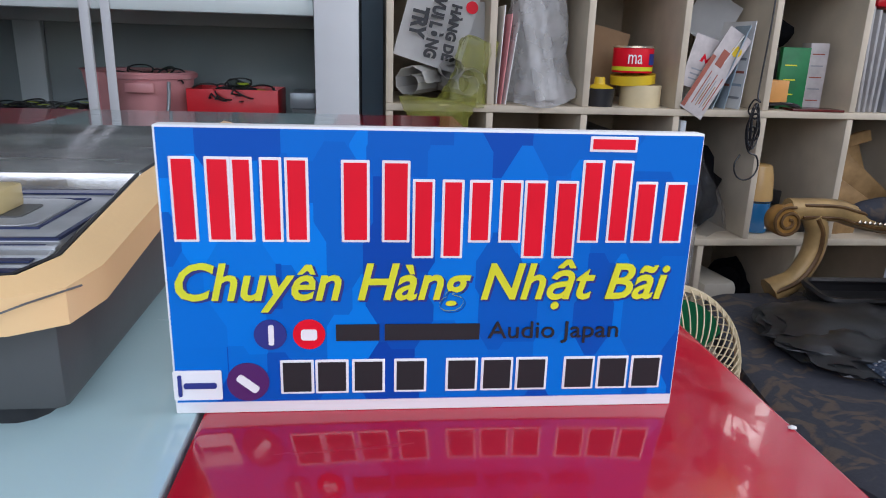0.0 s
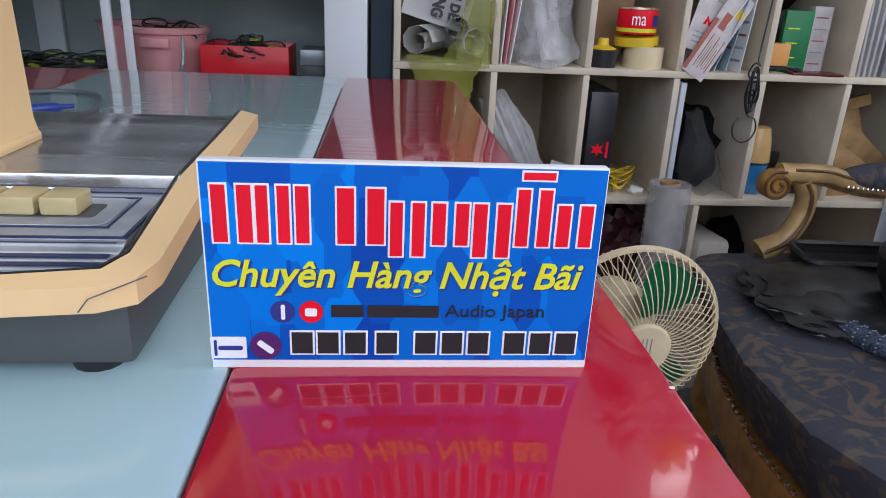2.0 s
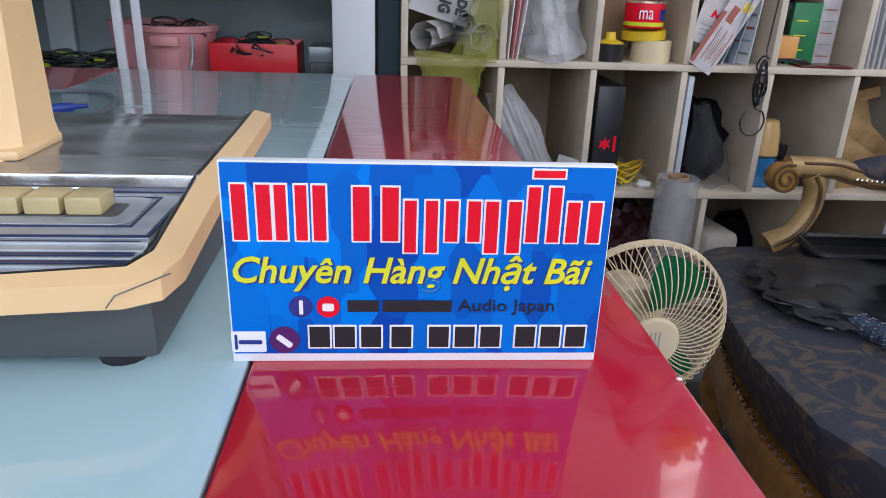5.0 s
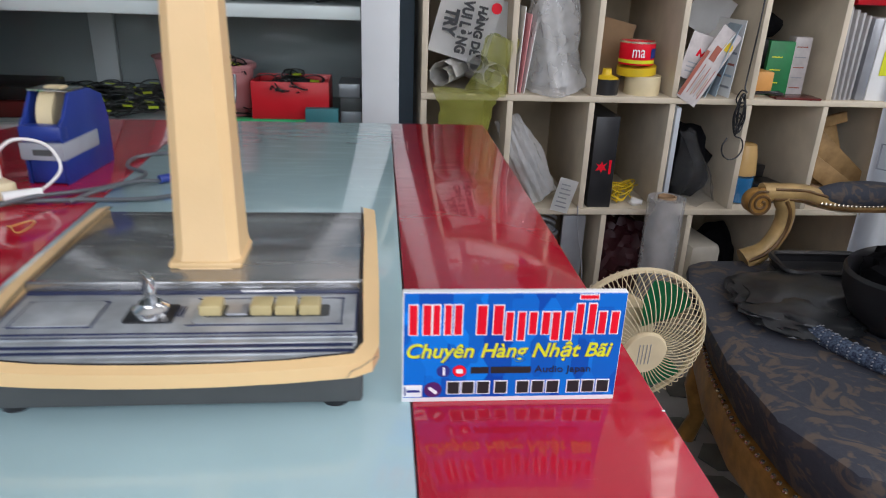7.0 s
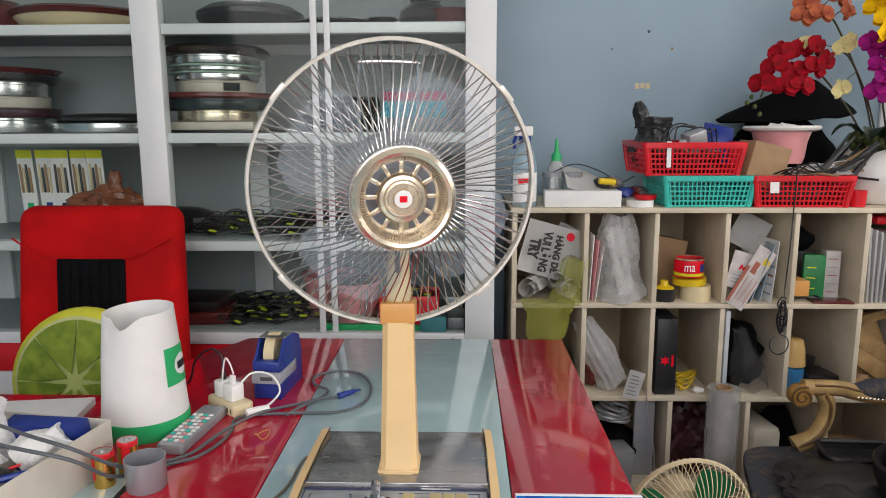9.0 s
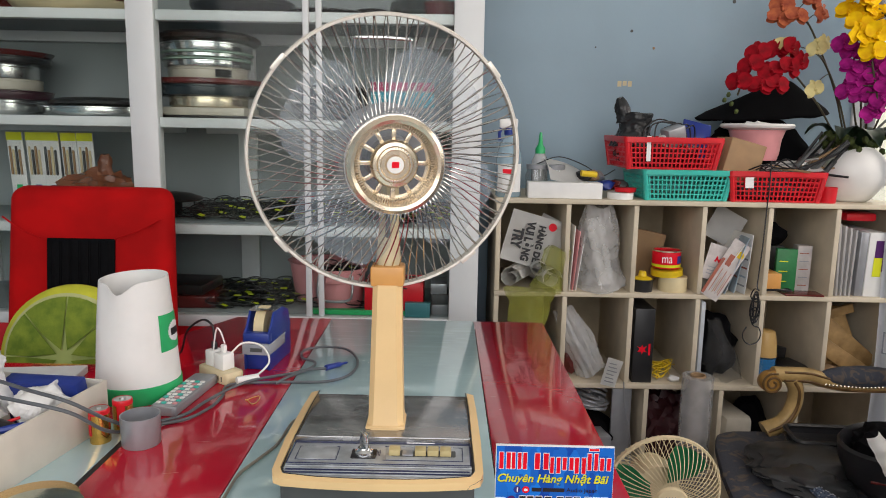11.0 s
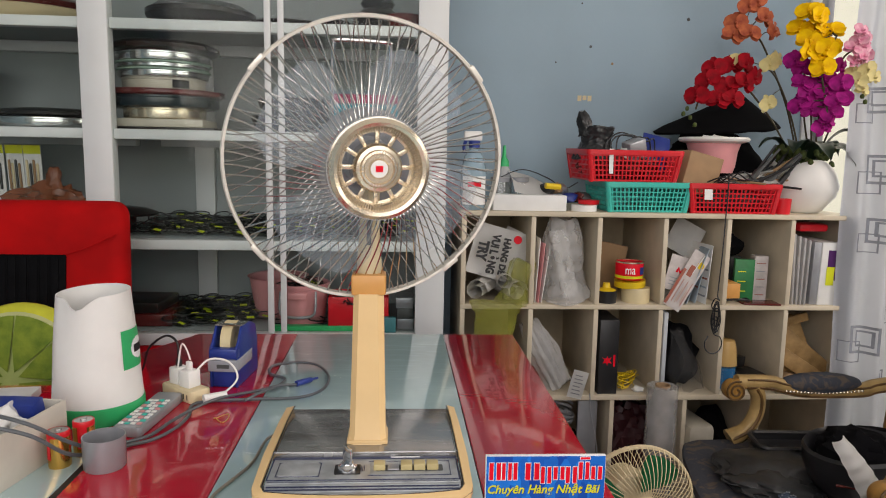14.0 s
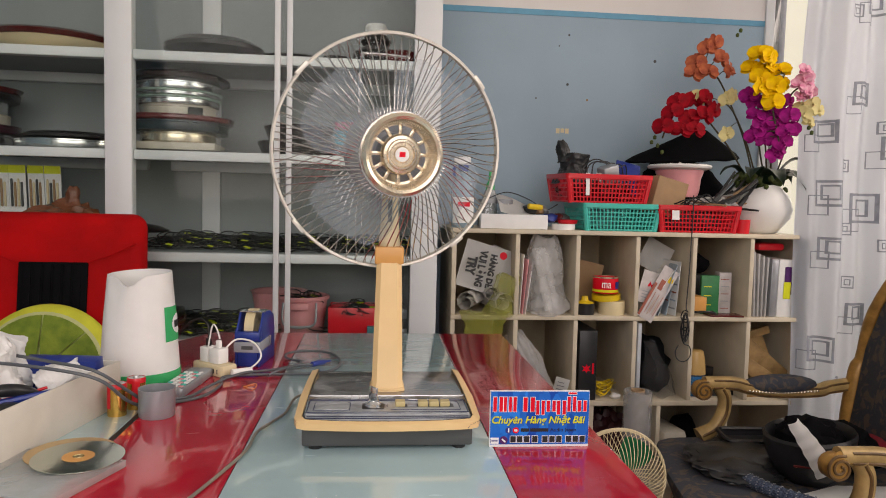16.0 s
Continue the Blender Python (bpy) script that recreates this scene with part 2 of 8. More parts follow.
def lathe(profile, segs=32, bm=None, m=None):
    """Turns (radius, height) pairs round z."""
    out = bm_new()
    rings = []
    for r, z in profile:
        if r < 1e-6:
            rings.append([out.verts.new((0, 0, z))])
        else:
            rings.append([out.verts.new((r * math.cos(2 * math.pi * i / segs), r * math.sin(2 * math.pi * i / segs), z)) for i in range(segs)])
    for a, b in zip(rings, rings[1:]):
        for i in range(segs):
            j = (i + 1) % segs
            q = [a[i % len(a)], a[j % len(a)], b[j % len(b)], b[i % len(b)]]
            u = []
            for v in q:
                if v not in u:
                    u.append(v)
            if len(u) > 2:
                out.faces.new(u)
    return blend_in(bm or bm_new(), out, m)


def smooth_line(pts, n=6):
    """Catmull-Rom through the points."""
    p = [Vector(q) for q in pts]
    p = [p[0] * 2 - p[1]] + p + [p[-1] * 2 - p[-2]]
    res = []
    for i in range(1, len(p) - 2):
        for k in range(n):
            t = k / n
            res.append(0.5 * (2 * p[i] + (p[i + 1] - p[i - 1]) * t + (2 * p[i - 1] - 5 * p[i] + 4 * p[i + 1] - p[i + 2]) * t * t
                              + (3 * p[i] - p[i - 1] - 3 * p[i + 1] + p[i + 2]) * t ** 3))
    res.append(p[-2])
    return res


def tube(pts, r, segs=8, bm=None, m=None, flat=1.0):
    """A pipe along the points; r may be one radius or one for each point."""
    out = bm_new()
    p = [Vector(q) for q in pts]
    rr = r if isinstance(r, (list, tuple)) else [r] * len(p)
    up, rings = None, []
    for i, q in enumerate(p):
        d = (p[min(i + 1, len(p) - 1)] - p[max(i - 1, 0)]).normalized()
        if up is None:
            up = d.orthogonal().normalized()
        up = (up - d * up.dot(d)).normalized()
        sd = d.cross(up)
        rings.append([out.verts.new(q + (up * math.cos(a) + sd * math.sin(a) * flat) * rr[i]) for a in (2 * math.pi * k / segs for k in range(segs))])
    for a, b in zip(rings, rings[1:]):
        for k in range(segs):
            out.faces.new((a[k], a[(k + 1) % segs], b[(k + 1) % segs], b[k]))
    out.faces.new(rings[0][::-1])
    out.faces.new(rings[-1])
    return blend_in(bm or bm_new(), out, m)


def prism(outline, z0, z1, bev=0.0, bm=None, m=None):
    """A flat outline of (x, y), raised from z0 to z1."""
    out = bm_new()
    lo = [out.verts.new((x, y, z0)) for x, y in outline]
    hi = [out.verts.new((x, y, z1)) for x, y in outline]
    n = len(lo)
    out.faces.new(lo[::-1])
    out.faces.new(hi)
    for i in range(n):
        out.faces.new((lo[i], lo[(i + 1) % n], hi[(i + 1) % n], hi[i]))
    bmesh.ops.recalc_face_normals(out, faces=out.faces)
    if bev:
        bmesh.ops.bevel(out, geom=list(out.edges), offset=bev, segments=2, affect="EDGES", profile=0.5)
    return blend_in(bm or bm_new(), out, m)


def round_rect(w, h, r, n=5, cx=0.0, cy=0.0):
    pts = []
    for sx, sy, a0 in ((1, 1, 0), (-1, 1, 90), (-1, -1, 180), (1, -1, 270)):
        for k in range(n + 1):
            a = radians(a0 + 90 * k / n)
            pts.append((cx + sx * (w / 2 - r) + r * math.cos(a), cy + sy * (h / 2 - r) + r * math.sin(a)))
    return pts


def circle(r, n=28, cx=0.0, cy=0.0):
    return [(cx + r * math.cos(2 * math.pi * k / n), cy + r * math.sin(2 * math.pi * k / n)) for k in range(n)]


def lump(sx, sy, sz, seed=0, rough=0.25, freq=3.0, sub=3, bm=None, m=None, sharp=False):
    """A crumpled closed body, its base at z = 0."""
    out = bm_new()
    bmesh.ops.create_icosphere(out, subdivisions=sub, radius=0.5)
    for v in out.verts:
        d = v.co.normalized()
        k = noise.noise(d * freq + Vector((seed * 3.1, seed * 1.7, seed))) + 0.5 * noise.noise(d * freq * 2.6 + Vector((seed, 0, seed * 2)))
        if sharp:
            k = abs(k) * 1.6 - 0.3
        v.co = Vector((v.co.x * sx, v.co.y * sy, v.co.z * sz)) * (1 + rough * k)
        v.co.z = max(v.co.z, -sz * 0.42)
    zmin = min(v.co.z for v in out.verts)
    for v in out.verts:
        v.co.z -= zmin
    return blend_in(bm or bm_new(), out, m)


def part(name, bm, material, parent=None, label="", smooth=None):
    bmesh.ops.recalc_face_normals(bm, faces=bm.faces)
    me = bpy.data.meshes.new(name)
    bm.to_mesh(me)
    bm.free()
    me.materials.append(material)
    ang = radians(38 if smooth is None else smooth)
    for p in me.polygons:
        p.use_smooth = ang > 0
    if ang > 0:
        me.set_sharp_from_angle(angle=ang)
    ob = new(name, me)
    ob.parent = parent
    if label:
        ob["label"] = label
    return ob


def thing(name, m, label, category, group=""):
    ob = new(name)
    ob.empty_display_size = 0.02
    ob.matrix_world = m if isinstance(m, Matrix) else Matrix.Translation(m)
    return tagged(ob, label, category, group)


def setting(name, bm, material, label="", smooth=None):
    ob = part(name, bm, material, None, label, smooth)
    return tagged(ob, kind="structure")


def lettering(name, text, material, parent, m, width=None, height=None, shear=0.0, depth=0.0002, offset=0.0):
    """Words in the built-in font, centred at the pose m (reads along x, up along y)."""
    cu = bpy.data.curves.new(name, "FONT")
    cu.body, cu.size, cu.shear, cu.extrude, cu.offset, cu.resolution_u = text, 0.02, shear, depth, offset, 3
    cu.align_x, cu.align_y = "CENTER", "CENTER"
    tmp = new("tmp_text", cu)
    bpy.context.view_layer.update()
    me = bpy.data.meshes.new_from_object(tmp.evaluated_get(bpy.context.evaluated_depsgraph_get()))
    bpy.data.objects.remove(tmp)
    xs, ys = [v.co.x for v in me.vertices], [v.co.y for v in me.vertices]
    cx, cy = (min(xs) + max(xs)) / 2, (min(ys) + max(ys)) / 2
    fx = width / (max(xs) - min(xs)) if width else 1
    fy = height / (max(ys) - min(ys)) if height else fx
    for v in me.vertices:
        v.co = Vector(((v.co.x - cx) * fx, (v.co.y - cy) * fy, v.co.z))
    me.materials.clear()
    me.materials.append(material)
    ob = new(name, me)
    ob.parent, ob.matrix_local = parent, m
    return ob


# ---- room ----
WN, X0, X1, Y0, H = 1.81, -2.6, 2.6, -2.0, 3.1
setting("floor", box(X0 - 0.2, X1 + 0.2, Y0 - 0.2, WN + 0.2, -0.1, 0.0), M_FLOOR, "grey floor with pale mortar joints")
setting("ceiling", box(X0 - 0.2, X1 + 0.2, Y0 - 0.2, WN + 0.2, H, H + 0.1), M_CEIL, "plain white ceiling")
setting("wall_north", box(X0, 1.275, WN, WN + 0.15, 0, 1.765), M_WALL, "pale blue painted wall with small stains")
setting("wall_north_upper", box(X0, 1.275, WN, WN + 0.15, 1.785, H), M_WALL2, "white upper wall")
setting("wall_trim", box(X0, 1.275, WN - 0.003, WN + 0.15, 1.765, 1.785), M_STRIPE, "thin blue painted stripe")
setting("wall_north_east_piece", box(2.05, X1 + 0.1, WN, WN + 0.15, 0, H), M_WALL)
setting("wall_north_sill", box(1.275, 2.05, WN, WN + 0.15, 0, 0.25), M_WALL)
setting("wall_north_head", box(1.275, 2.05, WN, WN + 0.15, 2.6, H), M_WALL2)
setting("wall_west", box(X0 - 0.15, X0, Y0, WN + 0.15, 0, H), M_WALL)
wall_e = bm_new()
for y0, y1, z0, z1 in ((Y0, -1.1, 0, H), (1.1, WN, 0, H), (-1.1, 1.1, 0, 0.6), (-1.1, 1.1, 2.7, H)):
    box(X1, X1 + 0.15, y0, y1, z0, z1, bm=wall_e)
setting("wall_east", wall_e, M_WALL)
wall_s = bm_new()
for x0, x1, z0, z1 in ((X0, -2.0, 0, H), (1.7, X1, 0, H), (-2.0, 1.7, 2.8, H)):
    box(x0, x1, Y0 - 0.15, Y0, z0, z1, bm=wall_s)
setting("wall_south", wall_s, M_WALL2)
setting("ground", box(-30, 30, -30, 30, -0.2, -0.11), mat("grey_concrete", (0.3, 0.3, 0.29), 0.8, var=0.2, scale=2))
# window in the back corner
win = tagged(thing("window_1", (1.275, WN, 0.25), "white aluminium window with bright daylight behind it", "window"), kind="structure")
part("window_frame", box(0.0, 0.035, -0.01, 0.10, 0, 2.35, 0.003), M_CAB, win)
part("window_frame", box(0.74, 0.775, -0.01, 0.10, 0, 2.35, 0.003), M_CAB, win)
part("window_frame", box(0.035, 0.74, -0.01, 0.10, 0.0, 0.04, 0.003), M_CAB, win)
part("window_frame", box(0.06, 0.085, 0.0, 0.09, 0.04, 2.35, 0.003), M_GREY, win)
pane = part("pane", box(0.035, 0.74, 0.05, 0.054, 0.04, 2.35), M_PANE, win)
pane.visible_shadow = False
# outdoor backdrop: emission adds daylight on top of the sun
bd = tagged(part("backdrop", box(0.2, 5.0, 3.2, 3.25, -0.1, 4.5), mat("glowing_outdoor_wall", (0.95, 0.90, 0.78), 0.9, emit=0.36, var=0.15, scale=1.5)), "pale wall outdoors, sunlit and with daylight added as its own glow", kind="structure")
# spots and a label scrap on the wall
for x, z, s in ((0.535, 1.523, 0.010), (0.61, 1.47, 0.009), (0.535, 1.70, 0.008), (0.86, 1.62, 0.012), (0.50, 1.66, 0.006), (0.42, 1.47, 0.006)):
    tagged(part("wall_mark", lathe([(0, 0.002), (s * 0.4, 0.0018), (s * 0.5, 0)], 9, m=pose(x, WN, z, 90)), M_CARD if s == 0.009 else M_DARK), "small dark nail hole stain on the wall", "stain")

for k in range(3):
    tagged(part("wall_sticker", box(0.498 + 0.017 * k, 0.511 + 0.017 * k, WN - 0.001, WN, 1.346 + 0.003 * (k % 2), 1.364), M_TAPE), "torn scrap of tan sticker on the wall", "sticker", "sticker scraps on the wall")

# ---- desk ----
DZ = 0.752
desk = thing("desk", (0, 0, 0), "red and pale green glass-topped office desk, glossy and scratched", "desk")
part("right_panel", box(0.0115, 0.172, -0.62, 1.03, DZ - 0.012, DZ, 0.002), M_RED, desk, "dark red glossy glass strip")
part("centre_panel", box(-0.32, 0.0105, -0.62, 1.03, DZ - 0.012, DZ, 0.001), M_TEAL, desk, "pale green glass panel")
part("left_panel", prism([(-0.321, -0.62), (-0.321, 1.03), (-0.54, 1.03), (-0.62, 0.87), (-0.66, 0.70), (-0.66, 0.43), (-0.498, 0.43), (-0.498, -0.62)], DZ - 0.012, DZ, 0.001), M_RED, desk, "dark red glossy glass strip")
part("top_board", box(-0.53, 0.166, -0.60, 1.01, DZ - 0.05, DZ - 0.0125, 0.004), M_DESKSIDE, desk)
part("side_panel", box(0.13, 0.15, -0.55, 0.98, 0.0, DZ - 0.05, 0.002), M_DESKSIDE, desk)
part("side_panel", box(-0.50, -0.48, -0.55, 0.98, 0.0, DZ - 0.05, 0.002), M_DESKSIDE, desk)
part("front_panel", box(-0.48, 0.13, 0.93, 0.95, 0.05, DZ - 0.05, 0.002), M_DESKSIDE, desk)
wing = thing("desk_return", (0, 0, 0), "side wing of the desk, pale glass top, red border", "desk")
part("glass_panel", box(-1.6, -0.507, -0.62, 0.425, DZ - 0.012, DZ, 0.001), M_TEAL, wing, "pale green glass panel")
part("joint", box(-0.507, -0.498, -0.62, 0.43, DZ - 0.012, DZ - 0.001), M_BLACKLINE, wing, "black joint strip")
part("border", box(-1.6, -0.661, 0.426, 0.68, DZ - 0.012, DZ, 0.001), M_RED, wing, "dark red glossy border")
part("top_board", box(-1.6, -0.535, -0.60, 0.66, DZ - 0.05, DZ - 0.0125, 0.003), M_DESKSIDE, wing)
part("side_panel", box(-1.58, -1.56, -0.55, 0.62, 0, DZ - 0.05), M_DESKSIDE, wing)

# ---- wall cabinet with glass doors ----
CY, CX0, CX1 = 1.37, -2.2, 0.034
cab = thing("display_cabinet", (0, 0, 0), "white aluminium display cabinet with sliding glass doors", "cabinet")
part("back", box(CX0, CX1 - 0.01, 1.785, 1.80, 0.0, 2.4), M_CABIN, cab, "grey lining")
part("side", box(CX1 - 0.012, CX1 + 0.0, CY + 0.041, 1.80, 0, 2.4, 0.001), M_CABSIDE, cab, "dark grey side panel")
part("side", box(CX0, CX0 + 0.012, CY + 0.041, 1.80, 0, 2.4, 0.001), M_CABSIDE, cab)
for x0, x1 in ((-0.046, CX1), (-0.920, -0.846), (-1.80, -1.73)):
    part("post", box(x0, x1, CY, CY + 0.04, 0, 2.4, 0.002), M_CAB, cab)
SHELVES = (1.497, 1.214, 0.920, 0.660)
for z in SHELVES:
    part("shelf", box(CX0 + 0.012, CX1 - 0.013, CY + 0.045, 1.784, z - 0.012, z - 0.001, 0.001), M_CABIN, cab)
    for x0, x1 in ((-1.729, -0.921), (-0.845, -0.047)):
        part("shelf_edge", box(x0, x1, CY + 0.012, CY + 0.044, z - 0.028, z - 0.001, 0.002), M_CAB, cab, "white aluminium shelf edge")
        part("shelf_backrail", box(x0, x1, 1.75, 1.784, z - 0.045, z - 0.013, 0.002), M_CAB, cab)
for x0 in (-0.449, -0.415):
    part("sliding_door_stile", box(x0, x0 + 0.016, CY + (0.0 if x0 < -0.43 else 0.006), CY + 0.010, 0.664, 2.38, 0.001), M_CAB, cab)
for x0, x1, y in ((-0.845, -0.433, CY + 0.003), (-0.43, -0.047, CY + 0.008), (-1.729, -0.921, CY + 0.003)):
    p = part("glass_door", box(x0, x1, y, y + 0.001, 0.664, 2.38), M_PANE, cab, "clear sliding glass")
    p.visible_shadow = False
for x0, x1 in ((-1.729, -0.921), (-0.845, -0.047)):
    part("door_track", box(x0, x1, CY - 0.006, CY + 0.011, 0.630, 0.663, 0.003), M_CAB, cab)
    part("drawer_band", box(x0, x1, CY + 0.004, CY + 0.02, 0.545, 0.629, 0.002), M_REDP, cab, "red lacquered band")
    part("lower_door", box(x0, (x0 + x1) / 2 - 0.002, CY + 0.004, CY + 0.02, 0.08, 0.543, 0.003), M_CAB, cab)
    part("lower_door", box((x0 + x1) / 2 + 0.002, x1, CY + 0.004, CY + 0.02, 0.08, 0.543, 0.003), M_CAB, cab)
    part("back_post", box(x0 + 0.10, x0 + 0.16, 1.765, 1.784, 0.66, 2.38, 0.002), M_CAB, cab)
for x in (-0.82, -0.08):
    part("lock", lathe([(0, 0.012), (0.008, 0.012), (0.009, 0.0)], 14, m=pose(x, CY - 0.0055, 0.646, 90)), M_CHROME, cab, "chrome lock knob")

# ---- pigeonhole shelf ----
SY = 1.427
D = (0.092, 0.291, 0.484, 0.678, 0.866, 1.058, 1.250)
shelf = thing("pigeonhole_shelf", (0, 0, 0), "cream painted wooden pigeonhole shelf with worn edges, full of clutter", "shelf")
T = 0.014
part("top", box(D[0] - 0.012, D[-1] + 0.012, SY - 0.006, 1.80, 0.992, 1.006, 0.002), M_SHELF, shelf)
for i, x in enumerate(D):
    part("divider", box(x - T / 2, x + T / 2, SY, 1.79, 0.737, 0.991, 0.0015), M_SHELF, shelf)
    part("divider", box(x - T / 2, x + T / 2, SY, 1.79, 0.463, 0.722, 0.0015), M_SHELF, shelf)
part("board", box(D[0] - T / 2, D[-1] + T / 2, SY - 0.002, 1.79, 0.7225, 0.7365, 0.0015), M_SHELF, shelf)
part("board", box(D[0] - T / 2, D[-1] + T / 2, SY - 0.002, 1.79, 0.447, 0.4625, 0.0015), M_SHELF, shelf)
D2 = (0.092, 0.314, 0.546, 0.768, 0.995, 1.250)
for x in D2:
    part("divider", box(x - T / 2, x + T / 2, SY, 1.79, 0.19, 0.446, 0.0015), M_SHELF, shelf)
part("board", box(D[0] - T / 2, D[-1] + T / 2, SY, 1.79, 0.175, 0.1895, 0.0015), M_SHELF, shelf)
part("plinth", box(D[0], D[-1], SY + 0.02, 1.78, 0.0, 0.175), M_SHELF, shelf)
part("back", box(D[0], D[-1], 1.791, 1.799, 0.0, 0.991), M_SHELFIN, shelf, "back board, brownish from cubby shade put into its colour")

# ---- table fan ----
fan = thing("table_fan", (-0.132, 0.325, DZ), "vintage cream desk fan with chrome wire guard and gold hub", "fan")
part("base_body", prism([(-0.113, -0.124), (0.113, -0.124), (0.110, 0.096), (-0.110, 0.096)], 0.005, 0.040, 0.003), M_DARK, fan, "dark grey underside")
for x, y in ((-0.096, -0.111), (0.096, -0.111), (-0.095, 0.080), (0.095, 0.080)):
    part("foot", lathe([(0, 0), (0.009, 0.0), (0.010, 0.007), (0, 0.007)], 14, m=pose(x, y, 0)), M_BLKP, fan, "black rubber foot")
# U-shaped cream rim: sides and a bowed front
outer = [(-0.119, 0.104)] + [(-0.121, 0.05), (-0.123, -0.05)] + [(-0.123, -0.118), (-0.119, -0.131), (-0.108, -0.137)] + [(x, -0.137 - 0.008 * (1 - (x / 0.108) ** 2)) for x in (-0.07, -0.035, 0, 0.035, 0.07)] + \
    [(0.108, -0.137), (0.119, -0.131), (0.123, -0.118), (0.123, -0.05), (0.121, 0.05), (0.119, 0.104)]
inner = [(0.109, 0.104), (0.111, 0.05), (0.112, -0.05), (0.1135, -0.118), (0.108, -0.1295)] + [(x, -0.1305 - 0.008 * (1 - (x / 0.108) ** 2)) for x in (0.07, 0.035, 0, -0.035, -0.07)] + \
    [(-0.108, -0.1295), (-0.1135, -0.118), (-0.112, -0.05), (-0.111, 0.05), (-0.109, 0.104)]
rim = bm_new()
for ring_lo, ring_hi in (((outer, 0.0315), (outer, 0.0405)), ((outer, 0.0405), (inner, 0.043)), ((inner, 0.043), (inner, 0.034)), ((inner, 0.034), (outer, 0.0315))):
    (pa, za), (pb, zb) = ring_lo, ring_hi
    pa = pa if pa is outer else pa[::-1]
    pb = pb if pb is outer else pb[::-1]
    # both listed from back-left round the front to back-right
    va = [rim.verts.new((x, y, za + 0.011 * min(1, max(0, (y + 0.135) / 0.10)))) for x, y in pa]
    n = min(len(pa), len(pb))
    vb = [rim.verts.new((x, y, zb + 0.011 * min(1, max(0, (y + 0.135) / 0.10)))) for x, y in pb]
    ia = [round(k * (len(va) - 1) / 40) for k in range(41)]
    ib = [round(k * (len(vb) - 1) / 40) for k in range(41)]
    for k in range(40):
        q = []
        for v in (va[ia[k]], va[ia[k + 1]], vb[ib[k + 1]], vb[ib[k]]):
            if v not in q:
                q.append(v)
        if len(q) > 2:
            rim.faces.new(q)
bmesh.ops.remove_doubles(rim, verts=rim.verts, dist=0.0002)
bmesh.ops.holes_fill(rim, edges=rim.edges, sides=8)
part("base_rim", rim, M_CREAM, fan, "aged cream plastic rim with a hairline crack")
part("crack", tube([(0.104, -0.1405, 0.0335), (0.107, -0.1395, 0.0375), (0.113, -0.1375, 0.0395), (0.1215, -0.128, 0.0405)], 0.0003, 4), M_DARK, fan)
part("top_plate", box(-0.1095, 0.1095, -0.043, 0.100, 0.035, 0.051, 0.0015), M_STEEL, fan, "brushed steel plate")
part("plate_lip", box(-0.112, 0.112, -0.048, -0.0432, 0.036, 0.0525, 0.0012), M_STEEL, fan)
panel = part("control_panel", box(-0.109, 0.109, -0.108, -0.0485, 0.034, 0.0462, 0.001), M_PANEL, fan, "worn silver control panel")
part("panel_groove", box(-0.109, 0.109, -0.0545, -0.0495, 0.0463, 0.0468), M_NAVY, panel)
# fluted front strip
for k in range(5):
    z = 0.0455 - 0.0010 * k
    part("flute", box(-0.1095, 0.1095, -0.1125 - 0.0048 * k, -0.1082, z - 0.006, z, 0.0005, seg=1), M_PANEL, fan, "fluted silver strip")
part("navy_line", box(-0.107, 0.107, -0.1255, -0.1230, 0.0427, 0.0431), M_NAVY, fan)
part("navy_line", box(-0.107, 0.107, -0.1208, -0.1180, 0.0437, 0.0441), M_NAVY, fan)
part("navy_line", box(-0.107, 0.107, -0.1118, -0.1108, 0.0453, 0.0456), M_NAVY, fan)
part("left_inset", prism(round_rect(0.047, 0.034, 0.004, cx=-0.076, cy=-0.082), 0.0462, 0.0472, 0.0006), M_PANEL, fan, "raised blank silver panel")
part("right_inset", prism(round_rect(0.092, 0.034, 0.006, cx=0.052, cy=-0.080), 0.0462, 0.0470, 0.0005), M_PANEL, fan)
part("key_well", prism(round_rect(0.078, 0.016, 0.002, cx=0.052, cy=-0.081), 0.0470, 0.0474), M_DARK, fan)
for k in range(5):
    x = 0.018 + 0.0152 * k + (0.0 if k else -0.001)
    hgt = 0.0070 if k != 1 else 0.0018
    part("key", box(x - 0.0068, x + 0.0068, -0.0885, -0.0735, 0.0472, 0.0474 + hgt, 0.0012), M_KEY if k != 1 else M_GREY, fan, "yellowed plastic push key")
for k in range(6):
    part("vent_slot", box(-0.001 - 0.0018 * k, -0.0002 - 0.0018 * k, -0.088, -0.074, 0.0470, 0.0474), M_NAVY, fan)
part("knob_plate", prism(round_rect(0.030, 0.024, 0.002, cx=-0.020, cy=-0.083), 0.0462, 0.0474), M_BLKP, fan)
knob = part("timer_knob", lathe([(0.0115, 0), (0.011, 0.004), (0.008, 0.006), (0.007, 0.008), (0, 0.008)], 20, m=pose(-0.020, -0.083, 0.0474)), M_CHROME, fan, "chrome timer knob")
part("knob_lever", obox(pose(-0.020, -0.083, 0.054, 0, 0, 35), 0.004, 0.016, 0.020, 0.001), M_CHROME, knob)
part("maker_plate", box(0.030, 0.065, -0.0532, -0.0505, 0.0469, 0.0472), M_CHROME, fan)
